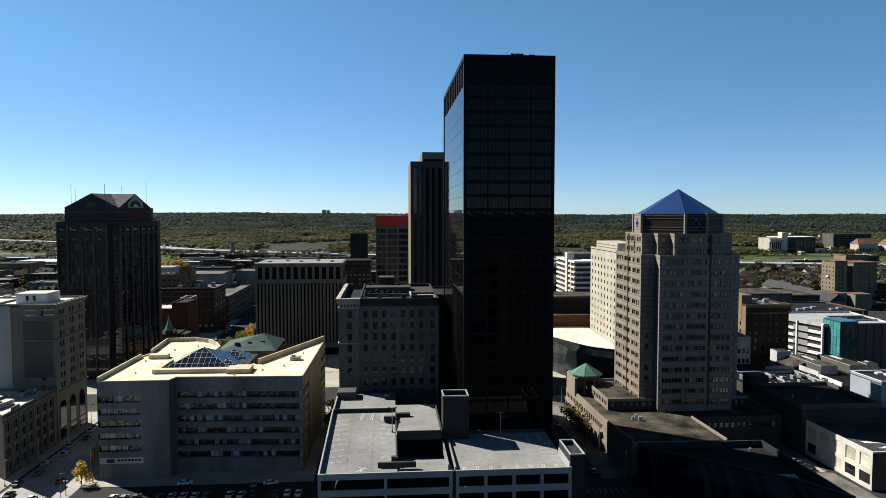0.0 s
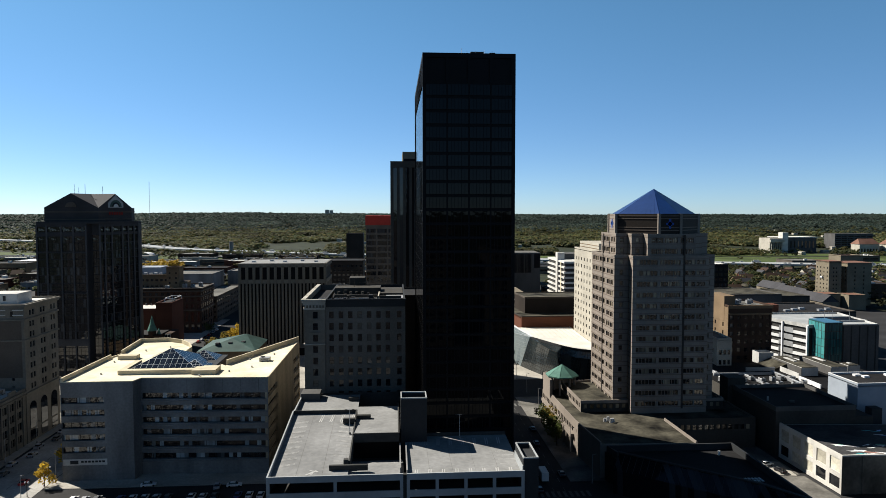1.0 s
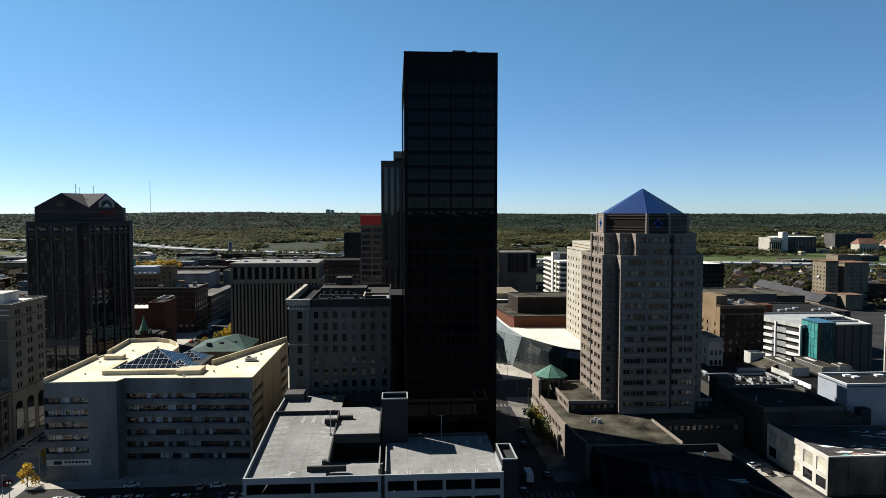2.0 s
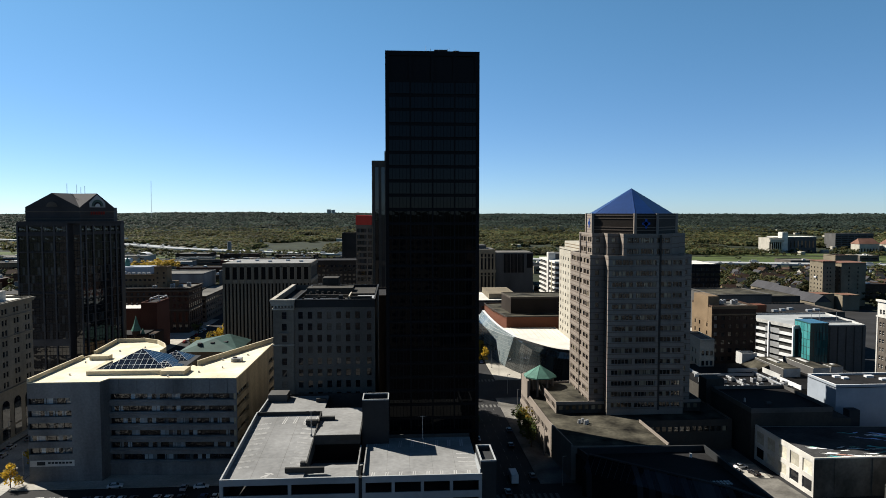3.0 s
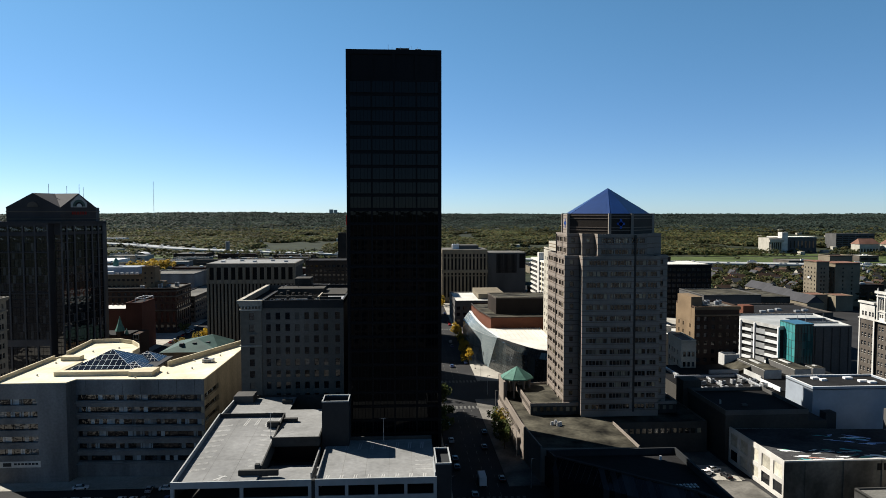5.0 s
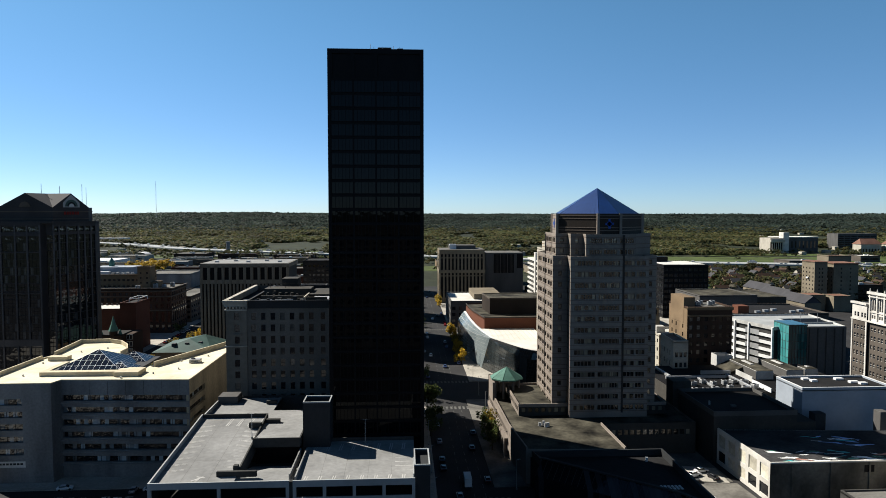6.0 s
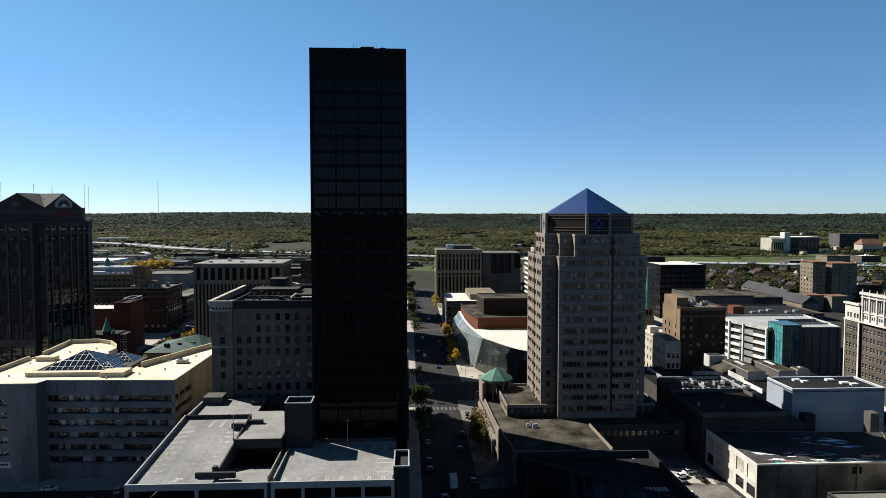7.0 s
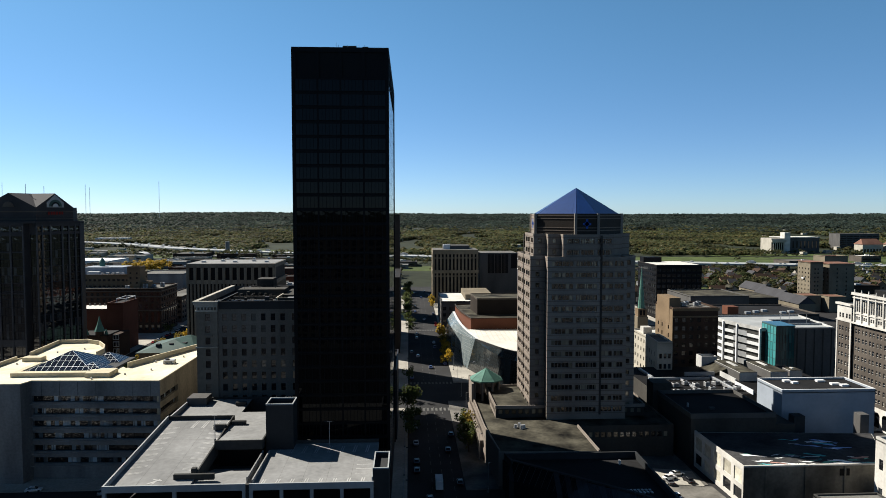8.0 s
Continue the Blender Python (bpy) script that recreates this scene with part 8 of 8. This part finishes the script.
for tries in range(1500):
    if cnt >= 150:
        break
    y = rng.uniform(610, 1300)
    x = rng.uniform(0.36 * y, 0.78 * y)
    if rng.random() < 0.25:
        x = -rng.uniform(0.35, 0.62) * y
    if not free(x - 7, x + 7, y - 7, y + 7, 3) or blocked(x, y) or x > 0 and y > 1060:
        continue
    if -60 < y - np.interp(x, HWX, HWY) < 260:
        continue
    placed.append((x - 7, x + 7, y - 7, y + 7))
    m = pose(x, y, 0, 0, 0, rng.choice((0, 90)) + rng.uniform(-6, 6))
    pr = protos[cnt % 4]
    if cnt < 4:
        pr.matrix_basis = m
    else:
        copy_thing(pr, m)
    cnt += 1
b = bmesh.new()
for k in range(150):
    d = rng.uniform(1500, 3600)
    a = rng.uniform(-0.6, 0.7)
    x, y = d * math.sin(a), d * math.cos(a)
    z = grid_height(x, y)
    w, dd, hh = rng.uniform(8, 20), rng.uniform(8, 14), rng.uniform(5, 9)
    box(b, x - w / 2, x + w / 2, y - dd / 2, y + dd / 2, z - 1, z + hh)
tagged(part("far_houses", b, [CREAM_BRICK]), "pale far houses half hidden in the woods", "houses", kind="stuff")

# ---- cars ----
CAR_PAINTS = [surface("car_paint_" + n, c, 0.3, 0.2, grain=2, var=0.03, stain=0.3, stain_amount=0.04, bump=0, spec=0.6) for n, c in (("white", (0.7, 0.7, 0.7)), ("silver", (0.35, 0.36, 0.38)), ("black", (0.015, 0.015, 0.018)), ("blue", (0.04, 0.07, 0.18)), ("red", (0.35, 0.02, 0.02)), ("grey", (0.11, 0.115, 0.12)))]
CAR_WORDS = ("white", "silver", "black", "dark blue", "red", "grey")
def car_proto(k):
    th = empty("car", 0, 0, 0, CAR_WORDS[k] + " saloon car standing on the asphalt", "car", "cars")
    b = bmesh.new()
    prof = [(-2.2, 0.35), (2.2, 0.35), (2.25, 0.75), (1.25, 0.95), (-1.75, 1.0), (-2.25, 0.9)]
    va = [b.verts.new((x, -0.88, z)) for x, z in prof]
    vb = [b.verts.new((x, 0.88, z)) for x, z in prof]
    b.faces.new(va)
    b.faces.new(vb[::-1])
    for i in range(6):
        j = (i + 1) % 6
        b.faces.new((va[j], va[i], vb[i], vb[j]))
    bmesh.ops.bevel(b, geom=b.edges[:], offset=0.06, segments=2, affect="EDGES")
    part("body", b, CAR_PAINTS[k], th)
    b = bmesh.new()
    lo = [(-1.7, -0.8, 0.95), (1.15, -0.8, 0.92), (1.15, 0.8, 0.92), (-1.7, 0.8, 0.95)]
    hi = [(-1.1, -0.62, 1.45), (0.35, -0.62, 1.45), (0.35, 0.62, 1.45), (-1.1, 0.62, 1.45)]
    L, H = [b.verts.new(p) for p in lo], [b.verts.new(p) for p in hi]
    for i in range(4):
        j = (i + 1) % 4
        b.faces.new((L[i], L[j], H[j], H[i]))
    b.faces.new(H)
    part("glasshouse", b, GLASS_DARK, th)
    part("roof_panel", boxes((-1.12, 0.37, -0.63, 0.63, 1.44, 1.5), bevel=0.025), CAR_PAINTS[k], th)
    for x in (-1.4, 1.4):
        for y in (-0.82, 0.82):
            b = cylinder_bm(0, 0, -0.1, 0.1, 0.33, 12)
            bmesh.ops.rotate(b, verts=b.verts, cent=(0, 0, 0), matrix=Euler((math.pi / 2, 0, 0)).to_matrix())
            bmesh.ops.translate(b, verts=b.verts, vec=(x, y, 0.33))
            part("wheel", b, RUBBER, th)
    for y in (-0.6, 0.6):
        part("headlight", boxes((2.16, 2.27, y - 0.2, y + 0.2, 0.62, 0.76)), WHITE_PAINT, th)
        part("tail_light", boxes((-2.27, -2.17, y - 0.2, y + 0.2, 0.68, 0.82)), RED_TRIM, th)
    return th
car_kinds = [car_proto(k) for k in range(6)]
rng = random.Random(77)
used = set()
def park(x, y, turn, k, z=0.0):
    m = pose(x, y, z, 0, 0, turn)
    if k not in used:
        used.add(k)
        car_kinds[k].matrix_basis = m
    else:
        copy_thing(car_kinds[k], m)
for k in range(17):
    if k in (3, 9, 13):
        continue
    park(-78 + 3.3 * k, 199.5 + rng.uniform(-0.3, 0.3), 90 + rng.uniform(-3, 3), rng.choice((0, 0, 1, 2, 5, 3)))
park(-60.5, 209.5, 15, 0)
park(-39.5, 207, 95, 1)
park(-34.6, 207.5, 8, 0)
for k in range(11):
    park(rng.choice((53, 56.5, 64, 66)), 170 + 9.5 * k + rng.uniform(-2, 2), 90, rng.choice((2, 5, 3, 2, 1, 4)))
for k in range(26):
    park(rng.choice((52, 55.5, 62, 66, 70)), 345 + 15 * k + rng.uniform(-4, 4), 90, rng.randrange(6))
for k in range(9):
    park(-111 + 2.0 * (k % 2), 196 + 8.5 * k, 90, rng.choice((0, 2, 5, 1)))
park(-99, 214, 95, 4)
park(-101, 201, 92, 0)
for k in range(12):
    park((-110.5, -95)[k % 2], 440 + 9 * (k // 2) + rng.uniform(-1, 1), 90, rng.randrange(6))
for k in range(30):
    park(-170 + 3.1 * (k % 15), 690 + 14 * (k // 15), 90, rng.randrange(6))
for k in range(7):
    park(128.5 + rng.uniform(-0.4, 0.4), 196 - 5.6 * k, 86, rng.choice((0, 2, 5)))
for x, y, a, k in ((131, 209, 20, 0), (134.5, 212, 15, 0), (136, 206.5, 100, 2), (129.6, 206, 95, 5)):
    park(x, y, a, k, 0.2)
for k in range(4):
    park(-20 + rng.uniform(-0.5, 0.5), 216 + 11 * k, 90, rng.choice((2, 5, 0)))
# box van
van = empty("box_van", 59.5, 206, 0, "white box van standing in the street", "van")
part("cargo_box", boxes((58.4, 60.6, 203, 208.6, 0.7, 3.3), bevel=0.05), WHITE_PAINT, van)
part("cab", boxes((58.5, 60.5, 208.7, 210.6, 0.6, 2.5), bevel=0.12), WHITE_PAINT, van)
part("windscreen", boxes((58.7, 60.3, 210.55, 210.66, 1.5, 2.3)), GLASS_DARK, van)
for x in (58.5, 60.3):
    for y in (204.2, 209.4):
        part("wheel", boxes((x - 0.1, x + 0.2, y - 0.42, y + 0.42, 0.02, 0.84), bevel=0.12), RUBBER, van)

# ---- street lamps and signals ----
for k in range(7):
    lamp_mast(49.0, 190 + 26 * k, 0.15, 9.0, 1)
    lamp_mast(73.8, 202 + 26 * k, 0.15, 9.0, 1)
for k in range(6):
    lamp_mast(-92.5, 180 + 20 * k, 0.0 if k < 2 else 0.15, 8.0, 1)
    lamp_mast(-114.2, 172 + 20 * k, 0.15, 8.0, 1)
def globe_lamp(x, y):
    th = empty("globe_lamp", x, y, 0, "short black post lamp with pale globes", "lamp", "globe lamps")
    part("post", cylinder_bm(x, y, 0, 4.2, 0.12, 8, 0.07), BLACK_METAL, th)
    for s in (-0.45, 0.45):
        b = bmesh.new()
        bmesh.ops.create_icosphere(b, subdivisions=2, radius=0.28, matrix=Matrix.Translation((x + s, y, 4.3)))
        part("globe", b, WHITE_PAINT, th)
    part("crossbar", boxes((x - 0.5, x + 0.5, y - 0.04, y + 0.04, 3.95, 4.05)), BLACK_METAL, th)
for k in range(4):
    globe_lamp(-93.2 + 0.3 * k, 192 + 4.0 * k * 3)
# sign mast arm near the arts centre
sg = empty("signal_mast", 71.5, 384, 0.0, "dark cantilever signal arm over the street", "signal")
part("pole", cylinder_bm(71.5, 384, 0, 7.5, 0.14, 8, 0.1), BLACK_METAL, sg)
b = bmesh.new()
for k in range(8):
    a0, a1 = k / 8, (k + 1) / 8
    f = lambda s: Vector((71.5 + 6.5 * s, 384 - 12 * s, 7.5 + 3.4 * s * (1.2 - s)))
    p, q = f(a0), f(a1)
    quad(b, p + Vector((0, 0, -0.12)), q + Vector((0, 0, -0.12)), q + Vector((0, 0, 0.12)), p + Vector((0, 0, 0.12)))
part("arm", b, BLACK_METAL, sg)
part("signal_head", boxes((77.6, 78.2, 371.6, 372.2, 6.6, 8.2), bevel=0.05), BLACK_METAL, sg)

# ---- road paint ----
rp_ = empty("road_markings", 60, 240, 0, "worn white lane lines and crossings on the street", "markings", kind="stuff")
b = bmesh.new()
for k in range(90):
    y = 120 + 7 * k
    for x in (57.6, 60.9, 64.2):
        if not (288 < y < 326):
            box(b, x - 0.08, x + 0.08, y, y + 3, 0.004, 0.012)
for y in (193, 286, 330, 478):
    for k in range(12):
        box(b, 51 + 1.75 * k, 51.9 + 1.75 * k, y, y + 4, 0.004, 0.012)
for k in range(40):
    box(b, -102.1, -101.9, 120 + 6 * k, 123 + 6 * k, 0.014, 0.02)
for k in range(18):
    box(b, -80 + 3.3 * k - 0.06, -80 + 3.3 * k + 0.06, 197, 202.5, 0.004, 0.012)
part("paint_lines", b, WORN_LINE, rp_)

# ---- street trees ----
T_GREEN = tree_proto("street_tree", 1, 8.5, 3.4, LEAF_GREEN, "young street tree with dull green leaves")
T_GOLD = tree_proto("street_tree", 2, 8.0, 3.2, LEAF_GOLD, "street tree turning olive and gold")
T_YEL = tree_proto("street_tree", 3, 7.0, 2.8, LEAF_YELLOW, "small street tree with bright yellow leaves")
T_BIG = tree_proto("street_tree", 4, 10.0, 4.2, LEAF_GREEN, "broad street tree with dark green leaves", 900, 0.4)
spots = [(T_GREEN, 71.2, 262), (T_GREEN, 72.0, 246), (T_GREEN, 71.0, 236), (T_BIG, 50.4, 262), (T_GREEN, 50.2, 252), (T_GREEN, 51.0, 334),
         (T_YEL, -93.4, 228), (T_YEL, -91.8, 211.5), (T_YEL, -92.6, 245), (T_GOLD, -20.0, 268), (T_YEL, -19, 276), (T_YEL, -88.5, 392), (T_YEL, -86.6, 398), (T_GOLD, -89, 384), (T_GOLD, -92, 372), (T_GREEN, -92, 362), (T_GREEN, -90, 350)]
spots += [((T_YEL, T_GOLD, T_YEL)[k % 3], 71.6 + 0.4 * (k % 2), 372 + 11.5 * k) for k in range(9)]
spots += [((T_YEL, T_GOLD)[k % 2], 70.8, 596 + 9 * k) for k in range(5)]
spots += [(T_YEL, -90, 442), (T_GOLD, -92, 432), (T_YEL, -89, 452), (T_YEL, -91, 460), (T_GREEN, -93, 418), (T_GOLD, -94, 408), (T_GREEN, -110, 470), (T_GOLD, -20.8, 255), (T_YEL, -19.6, 262)]
spots += [((T_BIG, T_GREEN)[k % 2], 49.2, 556 + 20 * k) for k in range(9)] + [(T_BIG, 49.8, 282), (T_GOLD, 72.4, 254), (T_GREEN, 49.6, 300)]
spots += [(T_GREEN, 50.2, 470 + 22 * k) for k in range(5)]
first = set()
rng = random.Random(9)
for th, x, y in spots:
    m = pose(x, y, 0.1, 0, 0, rng.uniform(0, 360)) @ Matrix.Scale(rng.uniform(0.85, 1.15), 4)
    if th.name not in first:
        first.add(th.name)
        th.matrix_basis = m
    else:
        c = copy_thing(th, m)
        c.matrix_basis = m
# hedge along the lot
pts = np.array([(-86 + 0.8 * k + 0.2 * math.sin(k), 194.6 + 0.3 * math.sin(2.3 * k), 0.5) for k in range(70)])
clumps("hedge", pts, np.full(len(pts), 0.7), LEAF_GREEN, "low clipped hedge along the parking lot", 2)

# clutter on the tower roof
rc = empty("roof_antennas", 34, 200, 122.9, "thin antennas and a window-cleaning rig on the tower roof", "antenna")
for k, (x, y, t) in enumerate(((32, 186, 126.5), (35.5, 190, 125.0), (38, 184, 125.6), (40.5, 195, 125.2))):
    part("antenna", cylinder_bm(x, y, 122.9, t, 0.09, 6, 0.04), STEEL, rc)
part("cleaning_rig", boxes((34, 37.5, 182.5, 184, 123.0, 124.8), (39, 40.5, 182.5, 183.6, 123.0, 124.6), bevel=0.08), DARK_TRIM, rc)
for k in range(4):
    part("railing", boxes((33 + 2.2 * k, 33.08 + 2.2 * k, 182.2, 182.28, 123, 124.9)), STEEL, rc)
# chimney-top mast of the left tower
part("roof_antenna", cylinder_bm(-143, 362, RZ - 1, RZ + 5, 0.12, 6), STEEL, gt)
part("roof_antenna", cylinder_bm(-136, 366, RZ - 1, RZ + 4, 0.12, 6), STEEL, gt)


# ---- blocks at the near right edge ----
plain_block("white_side_block", 179.6, 202, 166, 185.4, 20, WHITE_STONE, ROOF_GREY, "white rendered block at the edge of the lots", "building", rows=[(4, 3), (12, 3)], left=spaced(19.4, 4, 1.6), glass=GLASS_DARK)
plain_block("low_front_block", 158, 175.6, 140, 178.5, 7.4, DARK_CONCRETE, ROOF_GREY, "low dark block with a pale roof edge", "building", rise=0.4)

# ---- unseen blocks behind the viewpoint, added to cut sky light and feed reflections ----
for k, (x0, x1, y0, y1, z) in enumerate(((-330, -250, -110, -50, 62), (-225, -150, -100, -40, 70), (-125, -60, -120, -45, 58), (-35, 50, -120, -60, 72), (72, 140, -110, -45, 60), (160, 240, -110, -40, 71), (262, 350, -110, -40, 62))):
    rb_ = empty("rear_block", (x0 + x1) / 2, (y0 + y1) / 2, 0.1, "unseen office block behind the viewpoint, added to cut sky light", "building", "rear blocks")
    mat = (GREY_STONE, CONCRETE, BLUE_WHITE, GREY_STONE)[k % 4]
    bm = bmesh.new()
    nc = int((x1 - x0) / 5)
    facade(bm, (x1, y1), (x0, y1), 0.1, z, spaced(x1 - x0, nc, 3.0), floors(3, int(z / 4) - 1, 4.0, 2.0), None, 0.4)
    for a, b in (((x0, y0), (x1, y0)), ((x1, y0), (x1, y1)), ((x0, y1), (x0, y0))):
        facade(bm, a, b, 0.1, z, [], [])
    part("wall", bm, mat, rb_)
    part("window_wall", boxes((x0 + 1, x1 - 1, y1 - 0.6, y1 - 0.4, 2, z - 2)), GLASS_DARK, rb_)
    flat_roof(rb_, rect(x0, x1, y0, y1), z, ROOF_DARK, mat)
